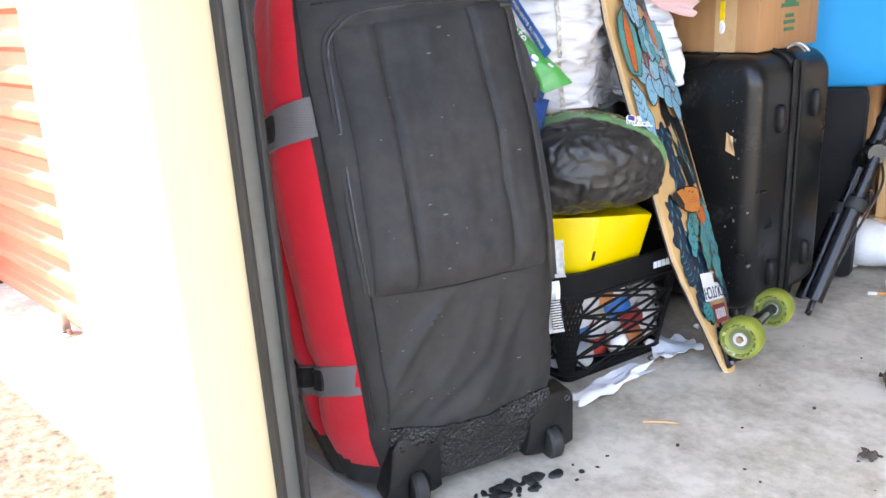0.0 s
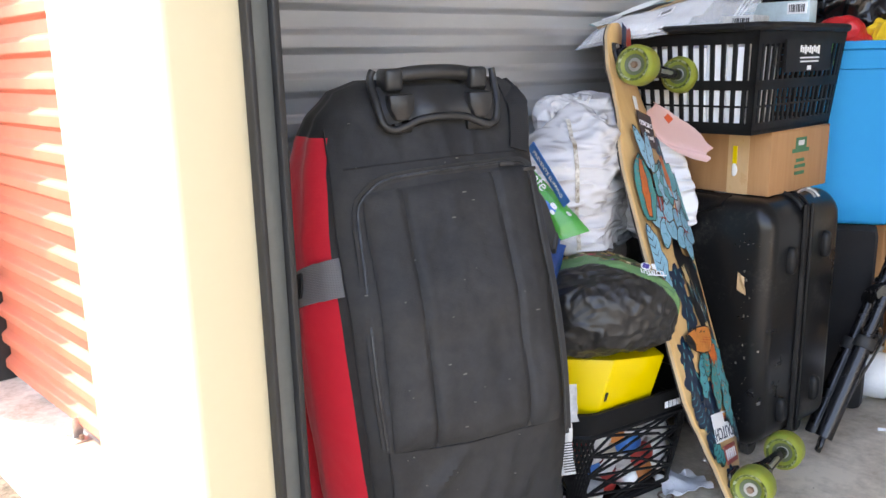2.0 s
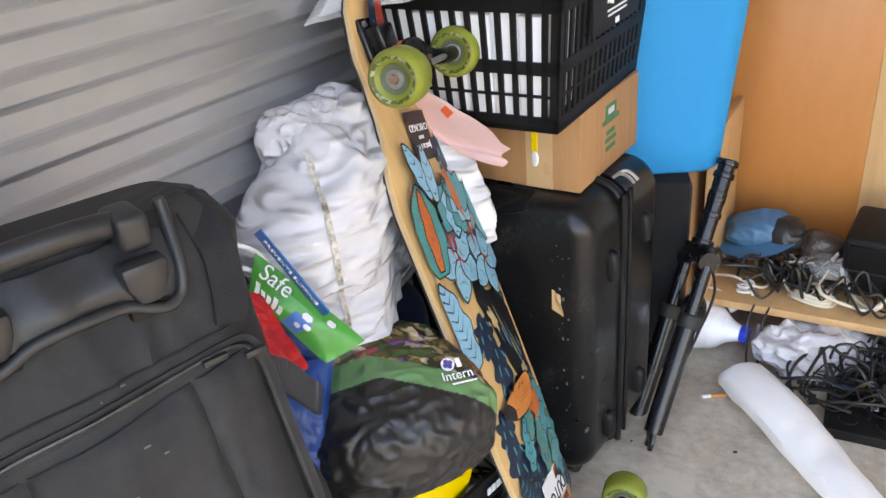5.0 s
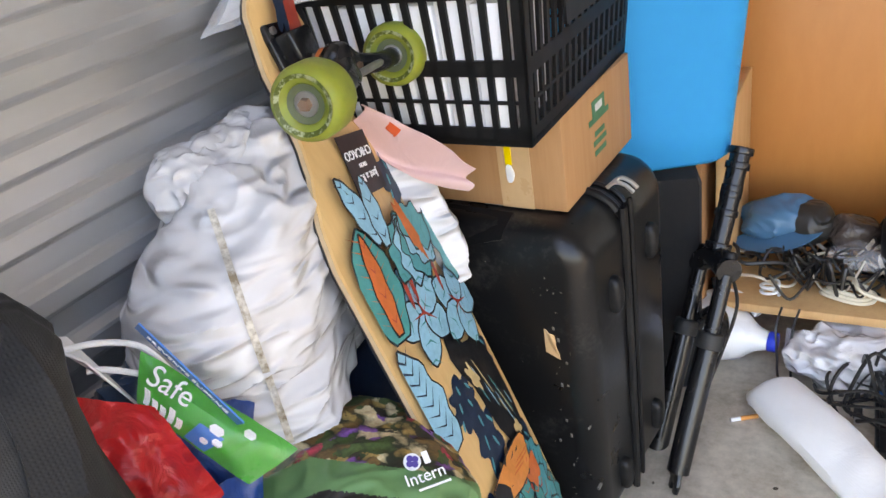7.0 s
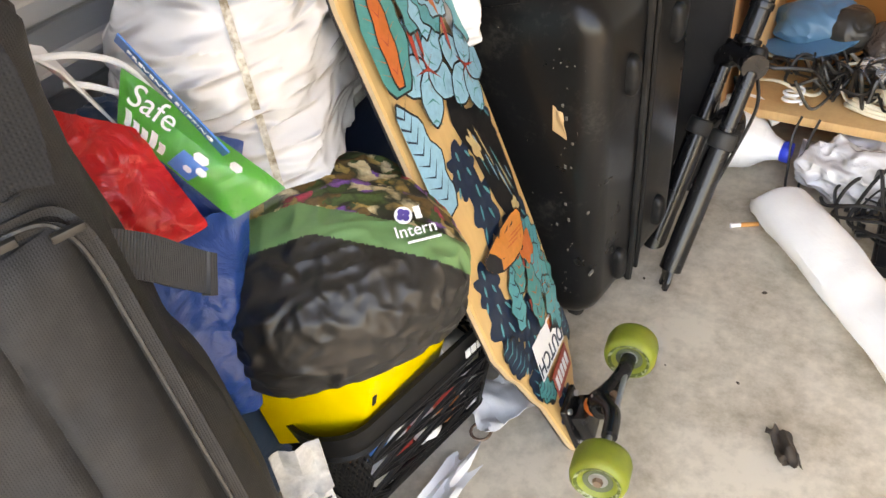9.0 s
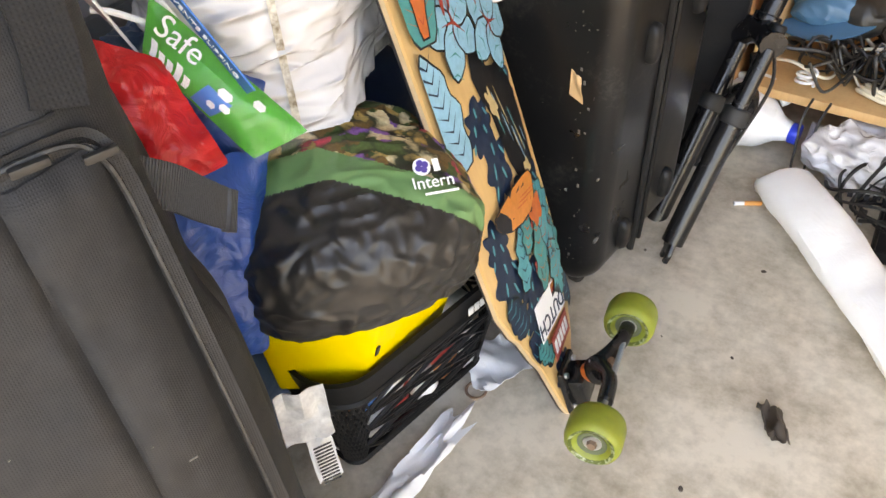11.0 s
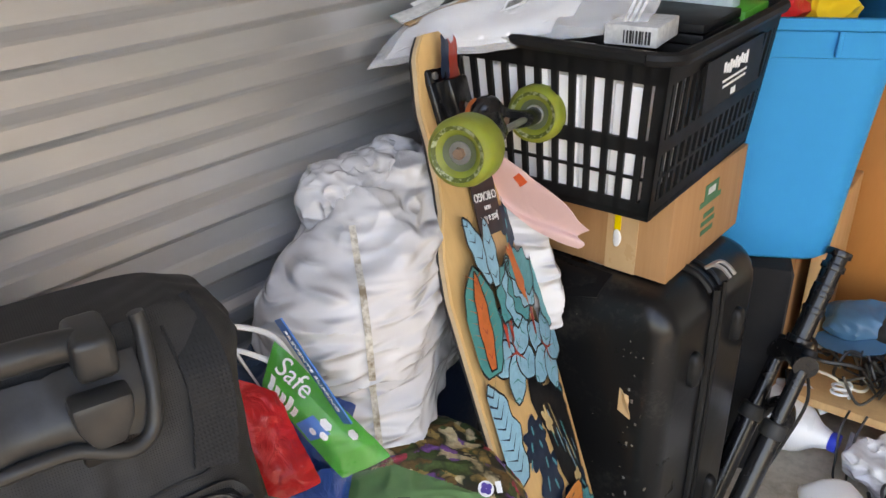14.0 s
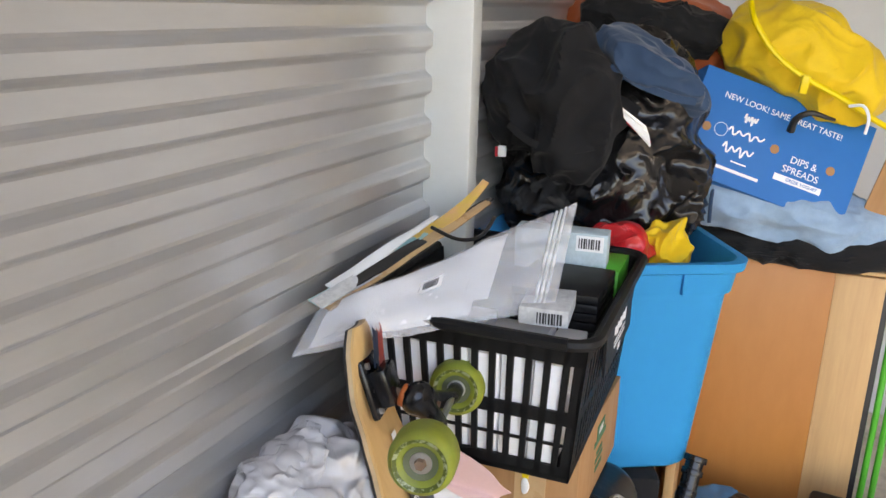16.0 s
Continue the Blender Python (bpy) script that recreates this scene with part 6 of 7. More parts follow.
single("white_paper_bag", sheet(8, 8, lambda u, v: (-0.970 + 0.045 * u, 1.002 + 0.03 * v + 0.01 * u, 0.690 - 0.075 * u * (0.3 + 0.7 * v) - 0.02 * v), 0.002), M_PAPER, "torn white paper bag top", "paper bag")
single("cord_handle", tube([(-0.955, 1.012, 0.672), (-0.935, 1.035, 0.668), (-0.918, 1.058, 0.652), (-0.900, 1.064, 0.628), (-0.892, 1.062, 0.612)], 0.0028, 8), M_WHITE, "white cord handle of the paper bag", "cord", group="cord handles")
single("cord_handle", tube([(-0.942, 1.020, 0.648), (-0.930, 1.030, 0.645), (-0.910, 1.048, 0.630), (-0.893, 1.060, 0.614)], 0.0028, 8), M_WHITE, "white cord handle of the paper bag", "cord", group="cord handles")
for i, (c, h_) in enumerate((((-0.98, 1.10, 0.22), (0.08, 0.14, 0.21)), ((-0.99, 1.36, 0.21), (0.075, 0.11, 0.21)))):
    single("filled_sack", blob(h_, 5, 3.0, ((7.0, 0.02),), i, flat_bottom=-h_[2] + 0.01), M_NAVY, "dark cloth sack packed against the wall", "sack", group="dark sacks", m=pose(*c))


# ---- bicycle fork ----
def bicycle_fork():
    top, foot = Vector((-0.539, 1.918, 0.484)), Vector((-0.610, 1.655, 0.012))
    d = (top - foot).normalized()
    side = Vector((-0.42, 0.90, 0)).normalized()
    side = (side - d * side.dot(d)).normalized()
    f = thing("bicycle_fork", frame_of(foot, side, d), "black bicycle suspension fork leaning against the tub", "bicycle fork")
    L = (top - foot).length
    S = 0.105
    for x in (0.0, S):
        leg = part("lower_leg", tube([(x, 0, 0.02), (x, 0, 0.10), (x, 0, 0.235)], 0.0178, 18, steps=3), M_FORK, f, "glossy black lower leg")
        part("dust_seal", cyl(0.0215, 0.020, 0.226, 0.252, 20, 0.003), M_RUBBER, leg).location = (x, 0, 0)
        part("stanchion", tube([(x, 0, 0.24), (x, 0, 0.345)], 0.0125, 16), M_FORK, f)
        part("dropout", outline([(x - 0.012, 0.03), (x - 0.018, 0.0), (x - 0.014, -0.014), (x - 0.004, -0.014), (x - 0.003, 0.0), (x + 0.005, 0.0), (x + 0.007, -0.012), (x + 0.016, -0.010), (x + 0.015, 0.03)], 0.007, 0.001), M_FORK, leg).location = (0, -0.003, 0)
        for z in (0.012, 0.03):
            part("disc_tab", blob((0.006, 0.004, 0.008), 2, 2.0, ()), M_FORK, leg).location = (x + 0.020, 0.0, z)
    part("arch", tube([(0.0, -0.012, 0.225), (0.012, -0.020, 0.262), (S / 2, -0.024, 0.280), (S - 0.012, -0.020, 0.262), (S, -0.012, 0.225)], 0.011, 10), M_FORK, f)
    part("crown", tube([(-0.012, 0, 0.352), (S * 0.25, 0, 0.362), (S / 2, 0, 0.366), (S * 0.75, 0, 0.362), (S + 0.012, 0, 0.352)], 0.020, 12), M_FORK, f)
    for x in (0.0, S):
        part("top_cap", cyl(0.013, 0.012, 0.352, 0.382, 18, 0.003), M_PLASTIC, f).location = (x, 0, 0)
    st = part("steerer", tube([(S / 2, 0, 0.36), (S / 2, 0, 0.46), (S / 2, 0, L + 0.0)], 0.0160, 18), M_FORK, f, "long black steerer tube")
    for z, r in ((0.385, 0.021), (0.44, 0.0185), (L - 0.075, 0.0172), (L - 0.065, 0.0172), (L - 0.028, 0.0195), (L - 0.004, 0.0205)):
        part("collar", cyl(r, r, z - 0.006, z + 0.006, 20, 0.002), M_FORK, st).location = (S / 2, 0, 0)
    part("hose", tube([(S * 0.3, -0.02, 0.35), (S * 0.1, -0.035, 0.30), (0.014, -0.03, 0.22), (0.018, -0.022, 0.15), (0.014, -0.016, 0.06)], 0.003, 6), M_CABLE, f)
    part("lever", tube([(S * 0.8, -0.02, 0.33), (S * 0.9, -0.04, 0.29), (S, -0.03, 0.25)], 0.007, 8), M_FORK, f)


bicycle_fork()


# ---- wooden cabinet and what lies on it ----
def cabinet():
    c = thing("wooden_cabinet", pose(-0.25, 2.345, 0), "orange-brown veneered wooden cabinet turned on its back", "cabinet")
    part("front_board", block(-0.62, -0.095, 0, 0.016, 0.0, 0.732, 0.0015), M_WOOD, c, "smooth orange-brown board")
    part("pale_board", block(-0.095, 0.0, 0.0, 0.016, 0.0, 0.728, 0.0015), M_PALEWOOD, c, "paler plain wood strip")
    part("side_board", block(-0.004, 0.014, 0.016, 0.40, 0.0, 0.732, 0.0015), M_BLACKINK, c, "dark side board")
    part("top_board", block(-0.62, 0.0, 0.018, 0.40, 0.716, 0.734, 0.0015), M_WOOD, c)
    part("side_board", block(-0.62, -0.604, 0.018, 0.40, 0.0, 0.714, 0.0015), M_WOOD, c)
    part("top_lip", block(-0.62, 0.004, -0.004, 0.014, 0.733, 0.741, 0.0015), M_PALEWOOD, c, "pale top edge")


cabinet()
sh = thing("wooden_shelf", pose(-0.62, 2.03, 0.105), "brown wooden shelf board holding tangled cables", "shelf")
part("board", block(0.0, 0.62, 0.0, 0.29, 0.0, 0.018, 0.002), M_PALEWOOD, sh)
part("support", block(0.02, 0.045, 0.02, 0.28, -0.105, 0.0, 0.002), M_PALEWOOD, sh)
part("support", block(0.57, 0.60, 0.02, 0.28, -0.105, 0.0, 0.002), M_PALEWOOD, sh)
part("upright", block(0.0, 0.018, 0.01, 0.28, 0.018, 0.38, 0.002), M_PALEWOOD, sh, "pale wooden upright edge")

single("folded_blanket", crumple((0.22, 0.15, 0.045), 5, 3.5, 0.01, 0.015, 0.006, 2.0, -0.035), M_BLACKCOTTON, "black folded cloth on the cabinet", "cloth", m=pose(-0.44, 2.45, 0.772))


def pair_of_jeans():
    def shape(p):
        q = p.copy()
        q.z += 0.035 * (0.3 - p.x / 0.4) - 0.012 * abs(noise.noise(Vector((p.x * 12, p.y * 14, 1.0))))
        return q
    j = thing("jeans", pose(-0.50, 2.40, 0.84, 0, 4, 8), "pale blue denim jeans folded under the blue carton", "jeans")
    part("leg", crumple((0.23, 0.13, 0.060), 6, 3.0, 0.03, 0.022, 0.005, 4.0, None, (0.6, 0.9, 0.9), shape), M_DENIM, j)
    part("hem", tube([(-0.12, -0.10, 0.065), (-0.125, -0.132, 0.03), (-0.12, -0.13, -0.02)], 0.004, 6), M_NAVY, j)


pair_of_jeans()


def blue_carton():
    o = Vector((-0.682, 2.202, 0.947))
    right = Vector((-0.366, 2.301, 0.836)) - o
    b = thing("blue_carton", frame_of(o, right, (0.05, 0.30, 0.95)), "blue printed food carton lying tilted on the jeans", "carton")
    W, H = right.length + 0.01, 0.210
    part("carton", block(0.0, W, 0.0, 0.20, 0.0, H, 0.002), M_BLUEPRINT, b)
    holes = [(0.037, 0.096), (0.180, 0.100), (0.300, 0.098)]
    for x, z in holes:
        h_ = part("punched_hole", cyl(0.009, 0.009, -0.0010, 0.001, 20), M_CARD, b, "punched hole showing brown card")
        h_.matrix_local = pose(x, -0.0002, z, 90, 0, 0)
    words("NEW LOOK! SAME GREAT TASTE!", 0.0165, M_WHITE, b, pose(0.175, -0.0012, 0.166))
    words("DIPS &", 0.0195, M_WHITE, b, pose(0.245, -0.0012, 0.092))
    words("SPREADS", 0.0195, M_WHITE, b, pose(0.245, -0.0012, 0.071))
    part("printed_bar", block(0.196, 0.296, -0.0010, -0.0004, 0.045, 0.058), M_WHITE, b, smooth=False)
    words("GREEK YOGURT", 0.009, M_BLUEPRINT, b, pose(0.254, -0.0018, 0.0515))
    # the maker's mark, as plain rounded shapes
    for x, z, w, hh in ((0.116, 0.136, 0.026, 0.011), (0.118, 0.104, 0.074, 0.009), (0.112, 0.070, 0.062, 0.012)):
        part("printed_mark", tube([(x - w / 2 + w * k / 14, -0.0008, z + hh * math.sin(k * 1.9) * (0.6 + 0.4 * math.sin(k * 0.9)) + 0.03 * (w * k / 14)) for k in range(15)], 0, flat=(0.0034, 0.0008, (0, -1, 0)), steps=4), M_WHITE, b, "white brushed mark")
    part("printed_mark", block(0.105, 0.138, -0.0012, -0.0002, 0.0465, 0.0495, 0.0004), M_WHITE, b, "white brushed stroke")
    part("printed_ring", tube([(0.066 + 0.013 * math.cos(a), -0.0006, 0.100 + 0.013 * math.sin(a)) for a in [i * math.pi / 8 for i in range(17)]], 0.0006, 5, steps=2), M_WHITE, b)
    bars(b, 0.125, 0.030, 0.10, 0.006, 1, M_WHITE, -0.0006)
    bars(b, 0.305, 0.020, 0.030, 0.003, 2, M_WHITE, -0.0006)
    return b


blue_carton()


def yellow_raincoat():
    def shape(p):
        q = p.copy()
        q.z -= 0.25 * max(0, p.x) * 1.0
        q.z += 0.010 * noise.noise(Vector((p.x * 14, p.y * 14, 0)))
        return q
    y = thing("yellow_bag", pose(-0.46, 2.42, 1.155, 0, 6, 10), "yellow cloth bag with a piped edge and zip", "cloth bag")
    part("cloth", crumple((0.165, 0.14, 0.105), 6, 2.3, 0.06, 0.026, 0.005, 6.0, None, (0.7, 0.8, 0.7), shape), M_YELLOWCLOTH, y)
    part("piped_edge", tube([(-0.145, -0.10, 0.085), (-0.135, -0.135, 0.05), (-0.09, -0.150, 0.0), (-0.03, -0.155, -0.035), (0.05, -0.155, -0.065), (0.13, -0.14, -0.10), (0.17, -0.11, -0.11)], 0.006, 8), M_YELLOW, y, "bright yellow piping")
    part("toggle", block(-0.035, -0.020, -0.168, -0.156, -0.065, -0.030, 0.003), M_YELLOW, y)
    part("cord", tube([(0.06, -0.16, -0.075), (0.08, -0.175, -0.07), (0.095, -0.175, -0.09), (0.098, -0.17, -0.12)], 0.003, 6), M_WHITE, y, "white draw cord")


yellow_raincoat()
single("drawstring_toggle", tube([(-0.475, 2.275, 1.020), (-0.468, 2.265, 1.045), (-0.445, 2.262, 1.058), (-0.415, 2.275, 1.050), (-0.400, 2.29, 1.045)], lambda t: 0.008 - 0.005 * t, 8), M_CABLE, "black cord end hanging over the blue carton", "cord")


def jacket():
    j = thing("jacket", pose(-0.80, 2.52, 1.15, 0, 10, 0), "rust orange and dark grey jacket heaped at the back", "jacket")
    part("cloth", crumple((0.21, 0.14, 0.12), 6, 2.4, 0.05, 0.030, 0.004, 11.0, None, (0.7, 0.7, 0.7)), M_ORANGECLOTH, j)
    part("dark_sleeve", crumple((0.15, 0.07, 0.055), 5, 2.4, 0.03, 0.025, 0.01, 13.0), M_BLACKCOTTON, j, "dark grey sleeve").location = (0.03, -0.11, 0.06)


jacket()


def black_sack():
    def shape(p):
        folds = 0.018 * abs(noise.noise(Vector((p.x * 10, p.y * 12, p.z * 10)))) + 0.010 * abs(noise.noise(Vector((p.x * 26, p.y * 26, p.z * 22))))
        return p - p.normalized() * folds
    b = thing("black_refuse_sack", pose(-0.805, 2.115, 0.985), "open black refuse sack overflowing with dark clothes", "refuse sack")
    part("sack", crumple((0.195, 0.15, 0.225), 6, 2.6, 0.04, 0.040, 0.008, 21.0, None, (0.7, 0.7, 0.8)), M_BLACKFILM, b)
    single("black_shirt", crumple((0.118, 0.07, 0.098), 6, 2.4, 0.06, 0.050, 0.009, 15.0, None, (1.15, 1.15, 0.6)), M_BLACKCOTTON, "black cotton shirt hanging from the sack", "shirt", m=pose(-0.850, 1.975, 1.075, -15, 10, 10))
    single("navy_shirt", crumple((0.105, 0.06, 0.045), 6, 2.3, 0.03, 0.040, 0.007, 17.0, None, (0.7, 1.1, 1.2)), M_NAVY, "dark blue shirt folded in the sack", "shirt", m=pose(-0.715, 2.005, 1.135, 0, 22, 10))
    for ob, pts in ((bpy.data.objects["black_shirt"], [(-0.085, -0.062, -0.060), (-0.040, -0.074, -0.082), (0.010, -0.076, -0.084), (0.060, -0.070, -0.066)]), (bpy.data.objects["navy_shirt"], [(-0.070, -0.060, -0.014), (-0.020, -0.066, -0.020), (0.040, -0.064, -0.018), (0.080, -0.050, -0.010)])):
        part("hem", tube(pts, 0, flat=(0.012, 0.003, (0, -1, 0))), ob.data.materials[0], ob)
    t = thing("white_trim", None, "white cloth collar with a red edge", "collar")
    part("cloth", sheet(8, 6, lambda u, v: (-0.775 + 0.065 * u + 0.012 * v, 1.925 + 0.012 * u + 0.01 * math.sin(4 * v), 1.100 - 0.045 * u - 0.026 * v * (0.4 + 0.8 * u)), 0.003), M_WHITECLOTH, t)
    part("red_edge", tube([(-0.777, 1.922, 1.100), (-0.768, 1.922, 1.082), (-0.745, 1.926, 1.066), (-0.715, 1.936, 1.040), (-0.700, 1.940, 1.028)], 0.0025, 6), M_REDCLOTH, t)
    t2 = thing("white_trim", None, "small white and red cloth tab", "collar")
    part("cloth", block(-0.955, -0.940, 1.924, 1.930, 0.985, 1.005, 0.002), M_WHITECLOTH, t2)
    part("red_edge", block(-0.960, -0.955, 1.923, 1.929, 0.985, 1.003, 0.001), M_REDCLOTH, t2)


black_sack()
single("carton", block(-0.97, -0.64, 2.03, 2.30, 0.0, 0.79, 0.01), M_CARD, "cardboard box under the black sack", "box")
single("red_cloth", crumple((0.055, 0.045, 0.05), 5, 2.4, 0.02, 0.02, 0.008, 3.0), M_REDFILM, "red plastic cloth in the blue tub", "cloth", m=pose(-0.735, 1.92, 0.842))
single("yellow_cloth", crumple((0.042, 0.038, 0.065), 6, 2.2, 0.03, 0.035, 0.012, 5.0), M_YELLOWCLOTH, "crumpled yellow cloth in the blue tub", "cloth", m=pose(-0.668, 1.975, 0.835))
single("tub_filling", crumple((0.12, 0.08, 0.12), 4, 4.0), M_NAVY, "dark cloth filling the blue tub", "cloth", m=pose(-0.775, 1.985, 0.66, 0, 0, 27))
single("carton_flap", block(0.0, 0.20, 0.0, 0.004, 0.0, 0.22), M_CARD, "torn brown cardboard carton behind the blue one", "carton", m=pose(-0.315, 2.36, 0.86, 0, 14, 12))
gr = thing("green_rack", pose(-0.270, 2.37, 0.0), "bright green plastic rack at the cabinet side", "rack")
for i in range(3):
    part("rod", tube([(0.030 + 0.022 * i, 0.02, 0.0), (0.032 + 0.022 * i, 0.02, 0.4), (0.030 + 0.022 * i, 0.02, 0.80)], 0.007, 10), M_GREENPLASTIC, gr)
part("post", block(0.03, 0.045, 0.05, 0.065, 0.0, 0.88, 0.003), M_GREENPLASTIC, gr)


# ---- small things on the floor ----
def white_sleeve():
    a, b = Vector((-0.512, 1.912, 0.0)), Vector((-0.150, 1.455, 0.0))
    d = (b - a).normalized()
    s = Vector((-d.y, d.x, 0))
    n = 90
    rings = []
    for i in range(n + 1):
        t = i / n
        w = interp(((0.0, 0.034), (0.04, 0.046), (0.15, 0.052), (0.4, 0.050), (0.7, 0.042), (1.0, 0.040)), t)
        hgt = interp(((0.0, 0.018), (0.05, 0.034), (0.2, 0.036), (0.5, 0.026), (1.0, 0.022)), t)
        c = a + d * (b - a).length * t + s * 0.02 * math.sin(3.0 * t)
        rings.append([c + s * w * math.cos(k * math.pi / 10) + Vector((0, 0, hgt + hgt * math.sin(k * math.pi / 10) + 0.006 * noise.noise(Vector((t * 8, k * 0.6, 0))) + 0.006 * max(0, 0.25 - abs(noise.noise(Vector((t * 9 + k * 0.5, k * 0.35, 3.0))))) + 0.001)) for k in range(20)])
    single("white_sleeve", loft(rings), M_WHITECLOTH, "smooth white cloth sleeve lying on the floor", "sleeve")


white_sleeve()


def milk_jug():
    j = thing("plastic_jug", frame_of((-0.575, 2.015, 0.062), (0, 0, 1), (0.97, -0.13, -0.16)), "milky plastic jug with a blue cap on its side", "jug")
    rings = []
    for i in range(17):
        t = i / 16
        r = interp(((0.0, 0.052), (0.06, 0.060), (0.45, 0.060), (0.7, 0.048), (0.9, 0.022), (1.0, 0.017)), t)
        rings.append([(r * math.cos(a) * (1 if abs(math.cos(a)) < 0.8 else 0.94), r * math.sin(a), -0.12 + 0.18 * t) for a in [2 * math.pi * k / 28 for k in range(28)]])
    part("body", loft(rings), M_JUG, j)
    part("cap", cyl(0.019, 0.019, 0.058, 0.074, 26, 0.002), M_CAP, j, "deep blue screw cap")
    part("handle", tube([(0.03, -0.035, 0.03), (0.05, -0.05, 0.0), (0.052, -0.052, -0.04), (0.045, -0.045, -0.07)], 0.010, 10), M_JUG, j)


milk_jug()


def white_carrier():
    w = thing("white_carrier_bag", pose(-0.385, 2.015, 0.045, 0, 0, 10), "flattened white plastic carrier bag with blue print", "carrier bag")
    part("bag", crumple((0.120, 0.065, 0.050), 6, 2.8, 0.03, 0.024, 0.009, 31.0, -0.042), M_WHITEFILM, w)
    part("printed_patch", block(0.035, 0.085, -0.072, -0.070, -0.030, -0.012), M_BLUECARD, w, smooth=False)
    for i in range(4):
        part("printed_bar", block(-0.02 + 0.013 * i, -0.012 + 0.013 * i, -0.072, -0.070, -0.033, -0.022), M_BLACKINK, w, smooth=False)


white_carrier()
can = thing("paint_tin", frame_of((-0.695, 2.02, 0.058), (0.2, 0.98, 0), (0.98, -0.2, 0)), "white tin with a dark red label lying down", "tin")
part("tin", spin([(0, -0.06), (0.055, -0.06), (0.057, -0.056), (0.057, 0.056), (0.055, 0.06), (0.05, 0.056), (0, 0.056)], 36), M_WHITE, can)
part("label", spin([(0.0575, -0.045), (0.0578, -0.045), (0.0578, 0.030), (0.0575, 0.030)], 36), worn("dark_red_label", (0.30, 0.02, 0.03), (0.4, 0.05, 0.05), 0.5), can, "dark red paper label")

# cigarette end, litter
cg = thing("cigarette", pose(-0.540, 1.847, 0.0045, 0, 90, 29), "smoked cigarette with an orange filter on the floor", "cigarette")
part("filter", cyl(0.004, 0.004, 0.0, 0.030, 14, 0.0006), worn("filter_paper", (0.75, 0.32, 0.09), (0.6, 0.25, 0.07), 0.7), cg, "orange filter")
part("stub", cyl(0.004, 0.0036, -0.018, 0.0, 14, 0.0006), M_PAPER, cg, "white paper stub")


def litter(name, cx, cy, w, l, turn, label, mat, amp=0.012, seed=0, ragged=0.25):
    def place(u, v):
        r = 1 + ragged * noise.noise(Vector((u * 3 + seed, v * 3, seed)))
        x, y = (u - 0.5) * w * r, (v - 0.5) * l * r
        return (x, y, 0.0025 + amp * max(0, 0.45 + noise.noise(Vector((u * 4 + seed, v * 5, 1.5 + seed)))))
    single(name, sheet(12, 12, place, 0.0008), mat, label, "litter", m=pose(cx, cy, 0, 0, 0, turn))


litter("receipt", -0.745, 1.325, 0.080, 0.095, -30, "creased white receipt on the concrete floor", M_PAPER, 0.014, 1)
litter("torn_paper", -0.746, 1.132, 0.042, 0.185, -6, "torn white paper scrap on the concrete floor", M_PAPER, 0.016, 4, 0.5)
litter("foil_scrap", -0.755, 1.452, 0.018, 0.020, 0, "small silver foil scrap on the floor", M_METAL, 0.008, 6)
litter("dead_leaf", -0.373, 1.418, 0.030, 0.060, 30, "dry brown leaf lying on the floor", M_LEAF, 0.018, 8, 0.7)
litter("dead_leaf", -0.33, 1.17, 0.020, 0.025, 0, "dry brown leaf lying on the floor", M_LEAF, 0.010, 9, 0.6)
single("wood_splinter", tube([(-0.637, 1.050, 0.003), (-0.617, 1.064, 0.004), (-0.590, 1.082, 0.003)], 0.0018, 6), M_PALEWOOD, "thin pale wood splinter on the floor", "splinter")
single("paper_ring", tube([(-0.745 + 0.014 * math.cos(a), 1.270 + 0.014 * math.sin(a), 0.003) for a in [i * math.pi / 8 for i in range(17)]], 0.0022, 6, steps=2), M_RUST, "dull metal ring on the floor", "ring")
rnd = random.Random(31)
for i in range(46):
    a, b = rnd.gauss(0, 0.06), rnd.gauss(0, 0.022)
    x, y = -0.692 + 0.36 * a + 0.6 * abs(b), 0.775 + a * 0.95 - 0.3 * b
    s = rnd.choice((0.002, 0.003, 0.005, 0.009))
    single("rubber_crumb", blob((s * rnd.uniform(0.8, 2.0), s, s * 0.25 + 0.0005), 2, 2.2, ((80, s * 0.4),), i), M_RUBBER, "black crumb of perished rubber on the floor", "crumb", group="rubber crumbs", m=pose(x, y, s * 0.2, 0, 0, rnd.uniform(0, 180)))
for i in range(30):
    s = rnd.choice((0.0012, 0.002, 0.003))
    single("floor_grit", blob((s * 1.5, s, s * 0.5), 2, 2.2, ()), M_LEAF, "speck of dark grit on the floor", "grit", group="floor grit", m=pose(rnd.uniform(-0.72, -0.1), rnd.uniform(0.95, 1.95), s * 0.4, 0, 0, rnd.uniform(0, 180)))


